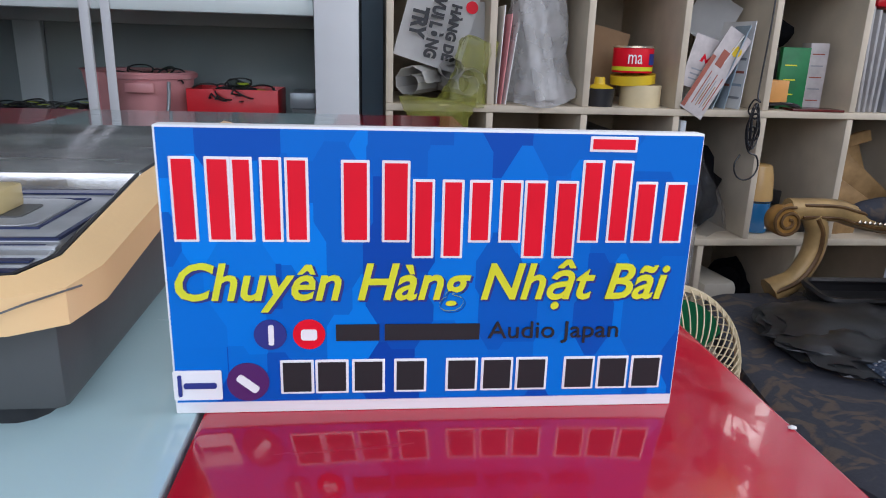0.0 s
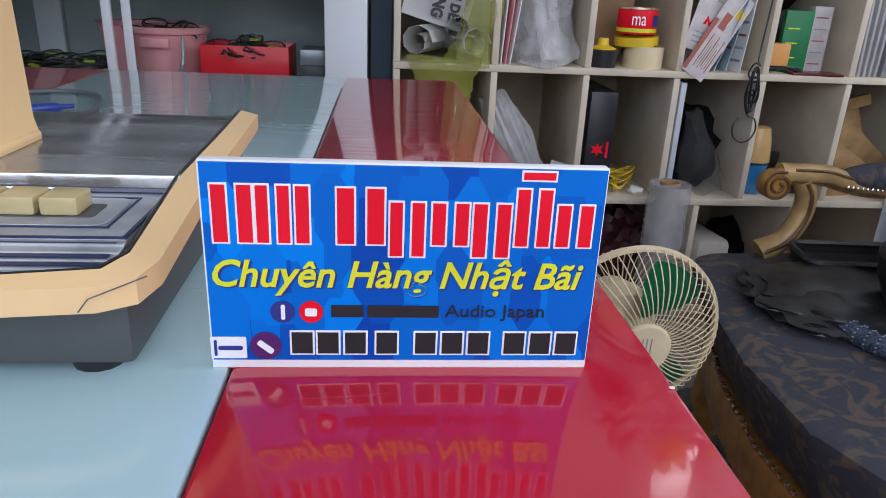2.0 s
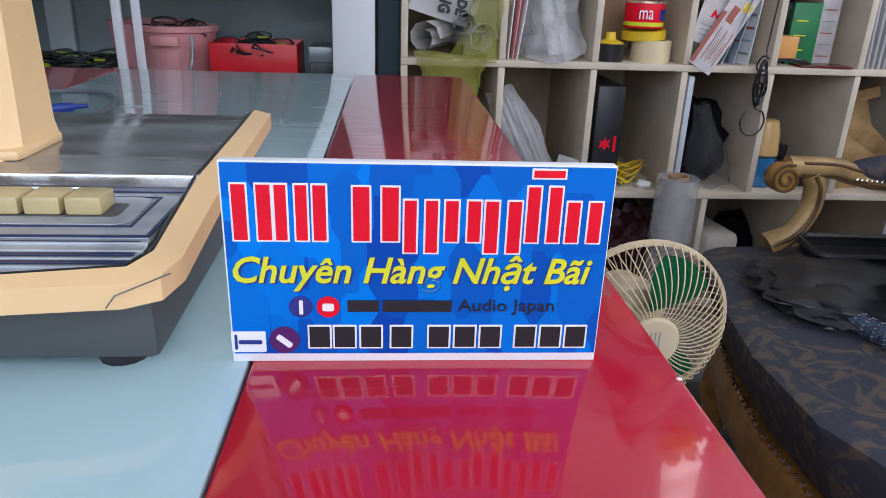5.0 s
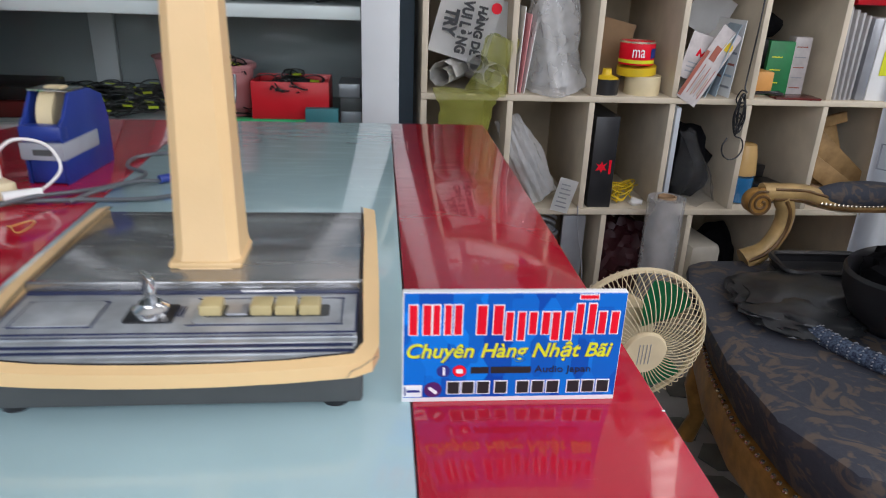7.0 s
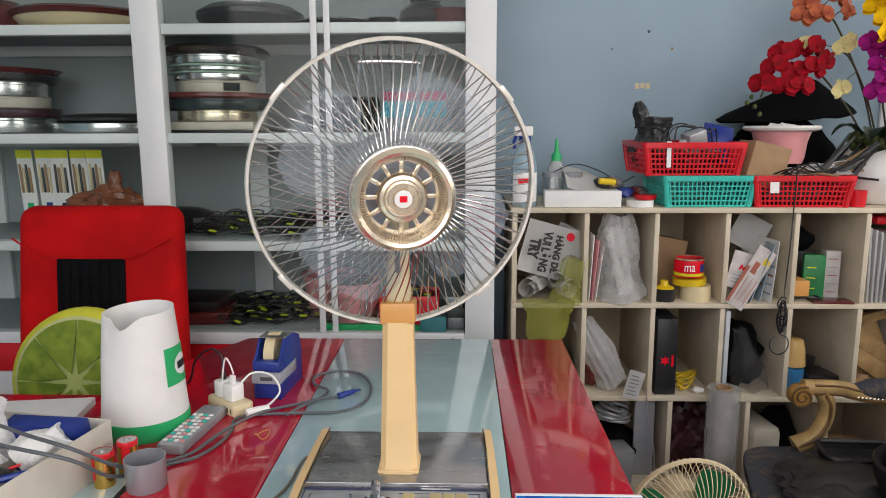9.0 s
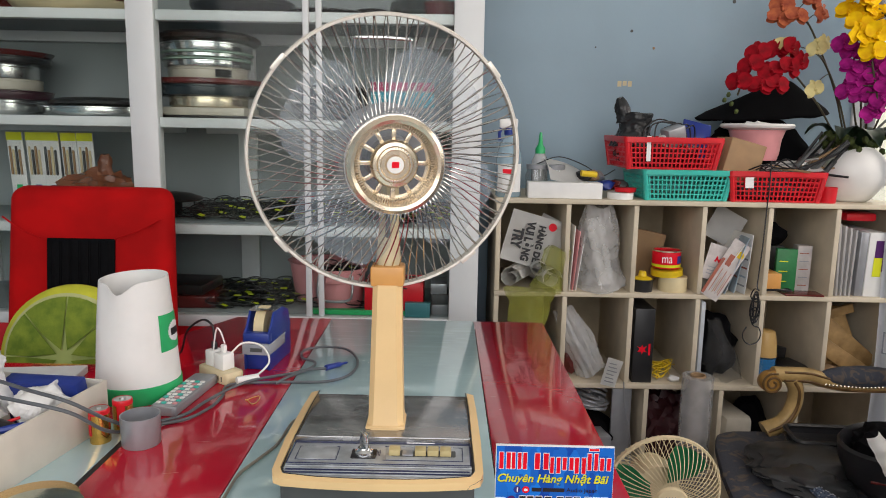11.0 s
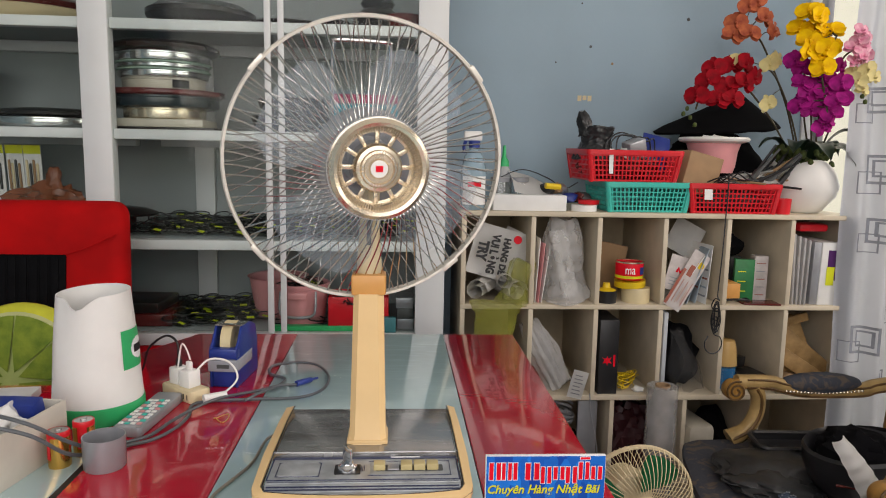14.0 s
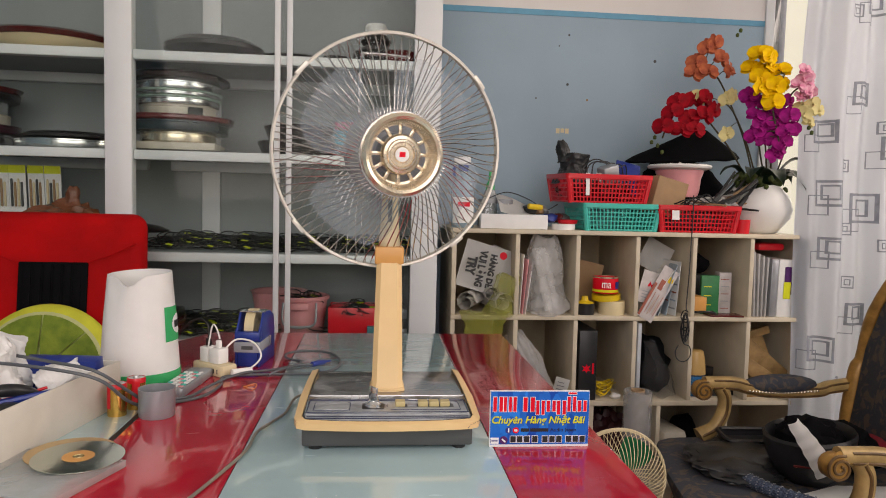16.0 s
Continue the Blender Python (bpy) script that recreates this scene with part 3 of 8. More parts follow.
# dark outlines of the panel and its insets
for x0, x1, y0, y1, z in ((-0.109, 0.109, -0.1084, -0.1074, 0.0466), (-0.1092, -0.1078, -0.108, -0.0485, 0.0466), (0.1078, 0.1092, -0.108, -0.0485, 0.0466),
                          (-0.101, -0.051, -0.0998, -0.0990, 0.0467), (-0.101, -0.051, -0.0650, -0.0642, 0.0467), (-0.1006, -0.0998, -0.099, -0.065, 0.0467), (-0.0520, -0.0512, -0.099, -0.065, 0.0467),
                          (0.004, 0.100, -0.0985, -0.0978, 0.0468), (0.004, 0.100, -0.0622, -0.0615, 0.0468), (0.0990, 0.0997, -0.098, -0.062, 0.0468)):
    part("panel_line", box(x0, x1, y0, y1, z - 0.0008, z), M_NAVY, fan)
part("rim_seam", tube([(x * 0.985, y + 0.0012, 0.0425 + 0.011 * min(1, max(0, (y + 0.135) / 0.10))) for x, y in inner], 0.0007, 5), M_BLKP, fan, "dark seam along the rim")
# column: tapered with chamfered front edges
col = bm_new()
rings = []
for z, w, d, y in ((0.051, 0.0245, 0.024, 0.0), (0.062, 0.0225, 0.021, 0.002), (0.150, 0.0205, 0.017, 0.006), (0.238, 0.0185, 0.015, 0.010)):
    c = 0.007
    rings.append([col.verts.new((x, y + yy, z)) for x, yy in ((-w, d), (w, d), (w, -d + c), (w - c, -d), (-w + c, -d), (-w, -d + c))])
for a, b in zip(rings, rings[1:]):
    for k in range(6):
        col.faces.new((a[k], a[(k + 1) % 6], b[(k + 1) % 6], b[k]))
col.faces.new(rings[0][::-1]); col.faces.new(rings[-1])
part("column", col, M_CREAM, fan, "aged cream plastic column", smooth=20)
part("column_collar", box(-0.0255, 0.0255, -0.024, 0.024, 0.051, 0.056, 0.002), M_CREAM, fan)
part("tilt_joint", box(-0.0215, 0.0215, -0.004, 0.034, 0.236, 0.262, 0.003), M_ORANGE, fan, "amber plastic joint")
neck = bm_new()
tube([(0, 0.020, 0.255), (0, 0.024, 0.31), (0, 0.034, 0.375), (0, 0.045, 0.41)], [0.017, 0.013, 0.012, 0.014], 10, neck)
part("neck", neck, M_CREAM2, fan, "pale cream neck")
part("tilt_slot", prism(round_rect(0.006, 0.034, 0.003), 0, 0.0015, m=pose(0, 0.0075, 0.315, 90 - 4)), M_DARK, fan)
# head: axis -y of the pose, tipped a little down and turned a little
HEAD = pose(-0.002, 0.012, 0.401, 6, 0, 13)
RG = 0.172


def head(name, bm, material, label="", smooth=None):
    ob = part(name, bm, material, fan, label, smooth)
    ob.matrix_local = HEAD
    return ob


FR = pose(0, 0, 0, 90)  # lathe height runs towards -y, the viewer
head("motor_housing", lathe([(0, -0.105), (0.025, -0.105), (0.042, -0.095), (0.047, -0.06), (0.047, -0.03), (0.040, -0.018), (0, -0.018)], 32, m=FR), M_DARK, "dark blue-grey motor housing")
head("motor_disc", lathe([(0, -0.012), (0.062, -0.014), (0.066, -0.020), (0.060, -0.024), (0, -0.024)], 36, m=FR), M_GREY)
head("guard_rim", lathe([(RG - 0.003, 0.006), (RG, 0.0065), (RG + 0.0016, 0.0035), (RG + 0.0006, 0.0018), (RG + 0.0016, 0.0), (RG + 0.0006, -0.0018), (RG + 0.0016, -0.0035), (RG, -0.0065), (RG - 0.003, -0.006), (RG - 0.003, 0.006)], 96, m=FR), M_RIM, "ribbed silver guard rim")
for a in (40, 140, 220, 310):
    clip = box(-0.012, 0.012, RG - 0.003, RG + 0.0035, -0.008, 0.008, 0.0015)
    head("guard_clip", blend_in(bm_new(), clip, FR @ pose(0, 0, 0, 0, 0, a - 90)), M_RIM, "silver plastic clip")
head("front_ring", lathe([(0.0475, 0.050), (0.0475, 0.072), (0.049, 0.078), (0.053, 0.080), (0.0575, 0.076), (0.059, 0.066), (0.057, 0.060), (0.050, 0.050), (0.0475, 0.050)], 64, m=FR), M_GOLD, "gold ring round the hub")
head("front_ring_lip", lathe([(0.0575, 0.068), (0.060, 0.068), (0.0605, 0.062), (0.058, 0.059), (0.0575, 0.068)], 64, m=FR), M_CHROME)
rib = bm_new()
for k in range(96):
    a = 2 * math.pi * k / 96
    blend_in(rib, box(-0.0005, 0.0005, 0.0425, 0.0478, 0.052, 0.0715), FR @ pose(0, 0, 0, 0, 0, math.degrees(a)))
head("ribbed_dish", rib, M_GOLD, "finely ribbed gold inner ring")
head("dish_floor", lathe([(0.040, 0.052), (0.0475, 0.053), (0.0475, 0.050), (0.040, 0.050), (0.040, 0.052)], 64, m=FR), M_GOLD)
for k in range(12):
    a = 30 * k
    head("hub_spoke", blend_in(bm_new(), box(-0.0026, 0.0026, 0.026, 0.042, 0.050, 0.056, 0.0006), FR @ pose(0, 0, 0, 0, 0, a)), M_GOLD)
head("hub_cap", lathe([(0.024, 0.046), (0.0285, 0.052), (0.0285, 0.064), (0.026, 0.068), (0.022, 0.069), (0.0205, 0.071), (0.018, 0.0715), (0.0165, 0.069), (0.012, 0.069), (0.0105, 0.071), (0, 0.071)], 48, m=FR), M_GOLD, "turned gold cap")
head("cap_disc", lathe([(0, 0.0718), (0.0095, 0.0716), (0.010, 0.0711), (0, 0.0711)], 32, m=FR), M_WHITE)
head("cap_emblem", blend_in(bm_new(), box(-0.0042, 0.0042, -0.0032, 0.0038, 0.0718, 0.0724), FR), M_REDINK, "small red square emblem")
dots = bm_new()
for k in range(36):
    a = 2 * math.pi * k / 36
    blend_in(dots, box(-0.0007, 0.0007, -0.0007, 0.0007, 0.0708, 0.0722), FR @ pose(0.0192 * math.cos(a), 0.0192 * math.sin(a), 0))
head("beaded_ring", dots, M_CHROME)


def wire(front):
    """One guard wire: rises from the hub ring, dips, and runs out to the rim with a slight twist."""
    pts = []
    if front:
        keys = ((0.056, 0.062, 0), (0.063, 0.066, 1.0), (0.082, 0.058, 4.5), (0.105, 0.046, 8), (0.135, 0.026, 11), (0.157, 0.009, 12), (RG - 0.003, 0.001, 12))
    else:
        keys = ((0.046, -0.050, 0), (0.070, -0.056, -2), (0.110, -0.050, -8), (0.145, -0.030, -12), (0.160, -0.010, -12.5), (RG - 0.003, -0.002, -12.5))
    for r, h, a in keys:
        a = radians(a)
        pts.append((r * math.sin(a), -h, r * math.cos(a)))
    return tube(smooth_line(pts, 4), 0.00095 if front else 0.0007, 5)


for front, count in ((True, 80), (False, 64)):
    first = head("guard_wire", wire(front), M_WIRE, smooth=60)
    for k in range(1, count):
        w = new("guard_wire", first.data)
        w.parent, w.matrix_local = fan, HEAD @ pose(0, 0, 0, 0, 360 * k / count + 0.4 * math.sin(k * 2.3))
head("carry_handle", tube(smooth_line([(-0.036, 0.06, 0.045), (-0.037, 0.06, 0.10), (-0.036, 0.055, 0.138), (-0.030, 0.053, 0.144), (0.030, 0.053, 0.144), (0.036, 0.055, 0.138), (0.037, 0.06, 0.10), (0.036, 0.06, 0.045)], 4), 0.0022, 8), M_CHROME, "chrome wire handle")
for k in range(4):
    bl = bm_new()
    rows = []
    for i in range(9):
        r = 0.028 + 0.112 * i / 8
        wdt = radians(34 + 34 * math.sin(math.pi * min(1, i / 6.5) * 0.62)) * (1 - 0.35 * max(0, (i - 6) / 2) ** 2)
        row = []
        for j in range(9):
            s = j / 8 - 0.5
            a = s * wdt + radians(10 * i / 8)
            row.append(bl.verts.new((r * math.sin(a), -0.012 + 0.030 * s * (1 - 0.3 * i / 8), r * math.cos(a))))
        rows.append(row)
    for a, b in zip(rows, rows[1:]):
        for j in range(8):
            bl.faces.new((a[j], a[j + 1], b[j + 1], b[j]))
    bmesh.ops.solidify(bl, geom=bl.faces, thickness=0.0016)
    ob = part("blade", bl, M_BLADE, fan, "translucent pale blue blade")
    ob.matrix_local = HEAD @ pose(0, 0, 0, 0, 90 * k + 25)
head("blade_hub", lathe([(0, 0.046), (0.020, 0.046), (0.030, 0.036), (0.031, -0.010), (0, -0.010)], 32, m=FR), M_GREY, "grey hub of the blades")

# ---- sign ----
SW, SH = 0.137, 0.077
sign = thing("sign_board", pose(0.005, 0.208, DZ, 0, 0, -0.4), "small blue printed advertising board in white foam, standing upright", "sign")
part("board", box(0, SW, 0, 0.005, 0, SH, 0.0004), M_FOAM, sign, "white foam board")
part("printed_face", box(0.0008, SW - 0.0006, -0.0006, -0.0001, 0.0037, SH - 0.0006), M_SIGN, sign, "glossy blue print with a diamond pattern")


def on_sign(u, v, lift=0.0008):
    return pose(u * SW, -lift, SH * (1 - v), 90)


def bar(name, u0, u1, v0, v1, material, lift, edge=None):
    if edge:
        part(name + "_edge", box(u0 * SW - 0.0007, u1 * SW + 0.0007, -lift - 0.0001, -0.0006, SH * (1 - v1) - 0.0007, SH * (1 - v0) + 0.0007, 0.0002, seg=1), edge, sign)
    part(name, box(u0 * SW, u1 * SW, -lift - 0.0003, -lift - 0.0001, SH * (1 - v1), SH * (1 - v0)), material, sign)


for u0, u1, v0, v1 in ((0.03, 0.125, 0.105, 0.365), (0.135, 0.215, 0.105, 0.365), (0.230, 0.262, 0.105, 0.365), (0.330, 0.445, 0.11, 0.365), (0.460, 0.545, 0.17, 0.42),
                       (0.565, 0.655, 0.17, 0.365), (0.668, 0.760, 0.17, 0.42), (0.775, 0.862, 0.10, 0.365), (0.880, 0.970, 0.17, 0.365)):
    if u1 - u0 < 0.05:
        bar("name_bar", u0, u1, v0, v1, M_REDINK, 0.0008, M_WHITEINK)
    else:
        w = 0.36 * (u1 - u0)
        bar("name_bar", u0, u0 + w, v0, v1, M_REDINK, 0.0008, M_WHITEINK)
        bar("name_bar", u1 - w, u1, v0, v1, M_REDINK, 0.0008, M_WHITEINK)
bar("name_bar", 0.785, 0.865, 0.022, 0.055, M_REDINK, 0.0008, M_WHITEINK)
lettering("slogan", "Chuyên Hàng Nhật Bãi", M_YELINK, sign, on_sign(0.49, 0.525, 0.0011), SW * 0.94, SH * 0.185, shear=0.25, offset=0.00035)
lettering("slogan_shadow", "Chuyên Hàng Nhật Bãi", M_BLUEINK, sign, on_sign(0.494, 0.532, 0.0008), SW * 0.94, SH * 0.185, shear=0.25, offset=0.0005)
part("round_icon", prism(circle(0.0042), 0, 0.0003, m=on_sign(0.188, 0.70)), M_BLUEINK, sign, "dark blue round icon")
part("round_icon", prism(circle(0.0042), 0, 0.0003, m=on_sign(0.261, 0.70)), M_REDINK, sign, "red round icon")
part("icon_mark", prism(round_rect(0.0042, 0.0030, 0.0008), 0, 0.0003, m=on_sign(0.261, 0.70, 0.0012)), M_WHITEINK, sign)
part("icon_mark", prism(round_rect(0.0014, 0.0056, 0.0004), 0, 0.0003, m=on_sign(0.190, 0.70, 0.0012)), M_WHITEINK, sign)
part("round_icon", prism(circle(0.0055), 0, 0.0003, m=on_sign(0.142, 0.875)), M_PURPLE, sign, "dark purple round icon")
part("icon_mark", prism(round_rect(0.0066, 0.0022, 0.0008), 0, 0.0003, m=on_sign(0.142, 0.88, 0.0012) @ pose(0, 0, 0, 0, 0, -40)), M_WHITEINK, sign)
part("square_icon", prism(round_rect(0.0125, 0.0085, 0.0005), 0, 0.0003, m=on_sign(0.047, 0.885)), M_WHITEINK, sign, "white square icon")
part("icon_mark", prism(round_rect(0.0085, 0.0016, 0.0006), 0, 0.0003, m=on_sign(0.052, 0.885, 0.0012)), M_BLUEINK, sign)
part("icon_mark", prism(round_rect(0.0010, 0.0062, 0.0004), 0, 0.0003, m=on_sign(0.014, 0.885, 0.0012)), M_BLUEINK, sign)
bar("small_name_bar", 0.312, 0.395, 0.665, 0.725, M_INK, 0.0008)
bar("small_name_bar", 0.405, 0.590, 0.665, 0.725, M_INK, 0.0008)
lettering("small_lettering", "Audio Japan", M_INK, sign, on_sign(0.738, 0.70, 0.0011), SW * 0.262, SH * 0.082)
for k, u in enumerate((0.205, 0.272, 0.343, 0.425, 0.527, 0.598, 0.668, 0.765, 0.835, 0.905)):
    bar("digit_bar", u + 0.004, u + 0.058, 0.805, 0.915, M_INK, 0.0008, M_WHITEINK)

rr = random.Random(21)
for k in range(26):
    x, y = rr.uniform(-0.30, 0.165), rr.uniform(0.02, 0.9)
    if -0.27 < x < 0.0 and 0.15 < y < 0.46 or (0.0 < x < 0.15 and 0.19 < y < 0.225):
        continue
    tagged(part("dust_speck", lump(rr.uniform(0.0008, 0.002), rr.uniform(0.0008, 0.0016), 0.0006, k, 0.3, 2, 1, None, pose(x, y, DZ)), M_PAPER), "tiny white dust speck on the glass top", "speck", "dust specks on the desk")
tagged(part("dust_speck", lump(0.0028, 0.0018, 0.0012, 3, 0.3, 2, 1, None, pose(0.170, 0.192, DZ)), M_PAPER), "tiny white dust speck on the glass top", "speck", "dust specks on the desk")

def curl_sheet(w, h, bend, seed=0, nx=10, ny=10):
    bm = bm_new()
    g = [[bm.verts.new((w * (i / nx - 0.5), bend * math.sin(2.2 * i / nx + 1.5 * j / ny + seed) + 0.3 * bend * math.sin(5 * j / ny + seed), h * j / ny)) for i in range(nx + 1)] for j in range(ny + 1)]
    for j in range(ny):
        for i in range(nx):
            bm.faces.new((g[j][i], g[j][i + 1], g[j + 1][i + 1], g[j + 1][i]))
    bmesh.ops.solidify(bm, geom=bm.faces, thickness=0.0008)
    return bm


def film_bag(w, d, h, seed, folds=7, drop=0.0, top=0.55):
    """A standing plastic bag: narrow gathered top, folded skirt."""
    bm = bm_new()
    rings = []
    n, m = 64, 30
    for j in range(m + 1):
        t = j / m
        k = (1 - t) + top * t + 0.10 * math.sin(t * 7 + seed)
        ring = []
        for i in range(n):
            a = 2 * math.pi * i / n
            f = 1 + 0.07 * math.sin(folds * a + 3 * t + seed) + 0.10 * noise.noise(Vector((math.cos(a) * 2, math.sin(a) * 2, t * 4 + seed))) + 0.16 * abs(noise.noise(Vector((math.cos(a) * 4.5, math.sin(a) * 4.5, t * 9 + seed)))) + 0.07 * abs(noise.noise(Vector((math.cos(a) * 11, math.sin(a) * 11, t * 20 + seed))))
            ring.append(bm.verts.new((w / 2 * k * f * math.cos(a) + 0.1 * w * (t - 0.5) * math.sin(seed), d / 2 * k * f * math.sin(a), h * t + 0.03 * h * math.sin(3 * a + seed) - drop * max(0, -math.sin(a)) * (1 - t))))
        rings.append(ring)
    for a, b in zip(rings, rings[1:]):
        for i in range(n):
            bm.faces.new((a[i], a[(i + 1) % n], b[(i + 1) % n], b[i]))
    bm.faces.new(rings[-1])
    bm.faces.new(rings[0][::-1])
    return bm


# ---- office chair and cushion behind the desk ----
chair = thing("office_chair", (-0.980, 1.255, 0), "red fabric office chair with black mesh squares in its back", "chair")
back = box(-0.222, 0.222, -0.04, 0.04, 0.47, 1.03, 0.034, seg=4)
for v in back.verts:
    v.co.x *= 1.0 - 0.10 * max(0, (v.co.z - 0.75) / 0.3) ** 2
    v.co.y += 0.12 * (v.co.z - 0.5) - 0.05
part("backrest", back, M_RFAB, chair)
part("mesh_panel", blend_in(bm_new(), box(-0.087, 0.087, -0.006, 0.004, -0.17, 0.17, 0.004), pose(-0.010, -0.066, 0.733, -7)), M_BLK, chair, "black padded mesh panel")
for x in (-0.070, -0.045, -0.020, 0.005, 0.030, 0.055):
    part("panel_rib", blend_in(bm_new(), box(x - 0.010, x + 0.010, -0.0085, -0.004, -0.165, 0.165, 0.003), pose(-0.003, -0.066, 0.733, -7)), M_BLK, chair)
for sx, x0, x1 in ((-1, -0.105, -0.205), (1, 0.085, 0.200)):
    part("seam", tube([(x0, -0.066, 0.905), ((x0 + x1) / 2, -0.063, 0.925), (x1, -0.050, 0.955)], 0.0022, 6), M_RFAB, chair, "piped seam")
part("seat", box(-0.25, 0.25, -0.46, 0.02, 0.40, 0.49, 0.04, seg=4), M_RFAB, chair)
part("gas_column", lathe([(0.028, 0.1), (0.028, 0.4)], 16, m=pose(0, -0.2, 0)), M_BLKP, chair)
for k in range(5):
    leg = part("leg", tube([(0, -0.2, 0.10), (0.27 * math.cos(k * 1.2566), -0.2 + 0.27 * math.sin(k * 1.2566), 0.055)], [0.03, 0.018], 8), M_BLKP, chair)
    part("caster", lathe([(0, -0.012), (0.026, -0.012), (0.028, 0), (0.026, 0.012), (0, 0.012)], 14, m=pose(0.27 * math.cos(k * 1.2566), -0.2 + 0.27 * math.sin(k * 1.2566), 0.028, 90, 0, k * 72)), M_BLKP, leg)

# ---- armchair ----
# faces the desk (-x), its two arms run along x
arm = thing("armchair", (0, 0, 0), "gilded baroque armchair with dark brocade upholstery", "armchair")
seat = bm_new()
# rounded seat plan, bulging towards the desk
plan = [(1.36, 1.22), (0.70, 1.20), (0.655, 1.175), (0.625, 1.10), (0.585, 0.95), (0.555, 0.78), (0.555, 0.62), (0.60, 0.50), (0.68, 0.46), (1.36, 0.44)]
cu = prism(plan, 0.285, 0.425, 0.016)
for v in cu.verts:
    if v.co.x < 0.78:
        v.co.x += 0.060 * max(0.0, (0.425 - v.co.z) / 0.14) ** 1.5
part("seat_cushion", cu, M_SEAT, arm, "dark brocade seat cushion")
rail = [(1.36, 1.215), (0.74, 1.195), (0.70, 1.165), (0.668, 1.08), (0.628, 0.95), (0.598, 0.78), (0.60, 0.63), (0.65, 0.52), (0.74, 0.475), (1.36, 0.455)]
part("seat_rail", prism(rail, 0.20, 0.283, 0.012), M_WOOD, arm, "carved gilded seat rail")
studs = bm_new()
for a, b in zip(rail[1:-1], rail[2:-1]):
    n = max(2, int(math.dist(a, b) / 0.016))
    for k in range(n):
        x, y = a[0] + (b[0] - a[0]) * k / n, a[1] + (b[1] - a[1]) * k / n
        lathe([(0, 0.004), (0.004, 0.002), (0.005, -0.002)], 6, studs, pose(x + 0.006, y, 0.285))
part("nail_trim", studs, M_GOLD, arm, "row of brass nails")
for x, y in ((0.73, 1.13), (0.70, 0.56), (1.25, 1.16), (1.25, 0.52)):
    part("leg", tube([(x, y, 0.21), (x - 0.02, y, 0.14), (x - 0.005, y, 0.06), (x - 0.025, y, 0.0)], [0.035, 0.028, 0.018, 0.022], 10), M_WOOD, arm)


M_GROOVE = mat("tarnished_gilding", (0.16, 0.085, 0.03), 0.45, var=0.5, scale=30)


def scroll_arm(y, name):
    post = tube(smooth_line([(0.785, y, 0.43), (0.828, y, 0.455), (0.853, y, 0.50), (0.856, y, 0.545), (0.842, y, 0.575)], 5), [0.026, 0.024, 0.023, 0.022, 0.021, 0.020, 0.020, 0.020, 0.020, 0.020, 0.020, 0.020, 0.02, 0.02, 0.02, 0.02, 0.02, 0.02, 0.02, 0.02, 0.02][:21], 10)
    part("arm_post", post, M_WOODL, arm, "gilded curved arm post")
    armbar = tube(smooth_line([(0.793, y, 0.586), (0.88, y, 0.584), (0.92, y, 0.574), (0.99, y, 0.562), (1.13, y, 0.562), (1.17, y, 0.572), (1.24, y, 0.582), (1.27, y, 0.59)], 4), 0.020, 10)
    part("arm_rest", armbar, M_WOODL, arm, "pale worn gilded arm rest")
    for dz in (0.010, -0.011):
        gr = tube(smooth_line([(0.815, y - 0.0155, 0.586 + dz), (0.88, y - 0.0165, 0.584 + dz), (0.92, y - 0.0165, 0.574 + dz), (0.99, y - 0.0165, 0.562 + dz), (1.13, y - 0.0165, 0.562 + dz), (1.17, y - 0.0165, 0.572 + dz), (1.24, y - 0.0165, 0.582 + dz)], 4), 0.0034, 6)
        part("groove", gr, M_GROOVE, arm, "dark tarnished groove")
    gr = tube(smooth_line([(0.785, y - 0.0205, 0.436), (0.828, y - 0.0205, 0.459), (0.853, y - 0.0185, 0.50), (0.856, y - 0.0185, 0.545), (0.842, y - 0.0185, 0.572)], 5), 0.0045, 6)
    part("groove", gr, M_GROOVE, arm, "dark tarnished groove")
    vol = bm_new()
    sp = [(0.786 + (0.028 - 0.0032 * k) * math.cos(k * 0.62), y - 0.006 - 0.0012 * k, 0.568 + (0.028 - 0.0032 * k) * math.sin(k * 0.62 + 0.3)) for k in range(9)]
    tube(smooth_line(sp, 3), [0.011 - 0.0002 * k for k in range(25)], 8, vol)
    blend_in(vol, lathe([(0, -0.02), (0.022, -0.020), (0.027, -0.012), (0.027, 0.012), (0.022, 0.020), (0, 0.02)], 24), pose(0.786, y, 0.566, 90))
    part("scroll", vol, M_WOOD, arm, "gilded scroll")
    spi = [(0.786 + (0.029 - 0.0015 * k) * math.cos(k * 0.8 + 1.2), y - 0.0215, 0.566 + (0.029 - 0.0015 * k) * math.sin(k * 0.8 + 1.2)) for k in range(17)]
    part("groove", tube(smooth_line(spi, 3), 0.0030, 6), M_GROOVE, arm, "dark spiral groove")
    pad = bm_new()
    bmesh.ops.create_uvsphere(pad, u_segments=20, v_segments=10, radius=1)
    bmesh.ops.transform(pad, matrix=Matrix.Translation((1.022, y, 0.582)) @ Matrix.Diagonal((0.114, 0.032, 0.029, 1)), verts=pad.verts)
    part("arm_pad", pad, M_SEAT, arm, "dark padded arm pad")
    st = bm_new()
    for k in range(22):
        lathe([(0, 0.003), (0.0035, 0.001), (0.004, -0.002)], 6, st, pose(0.92 + 0.205 * k / 21, y - 0.0225, 0.568 - 0.006 * math.sin(math.pi * k / 21), 75))
    part("nail_trim", st, M_GOLD, arm)


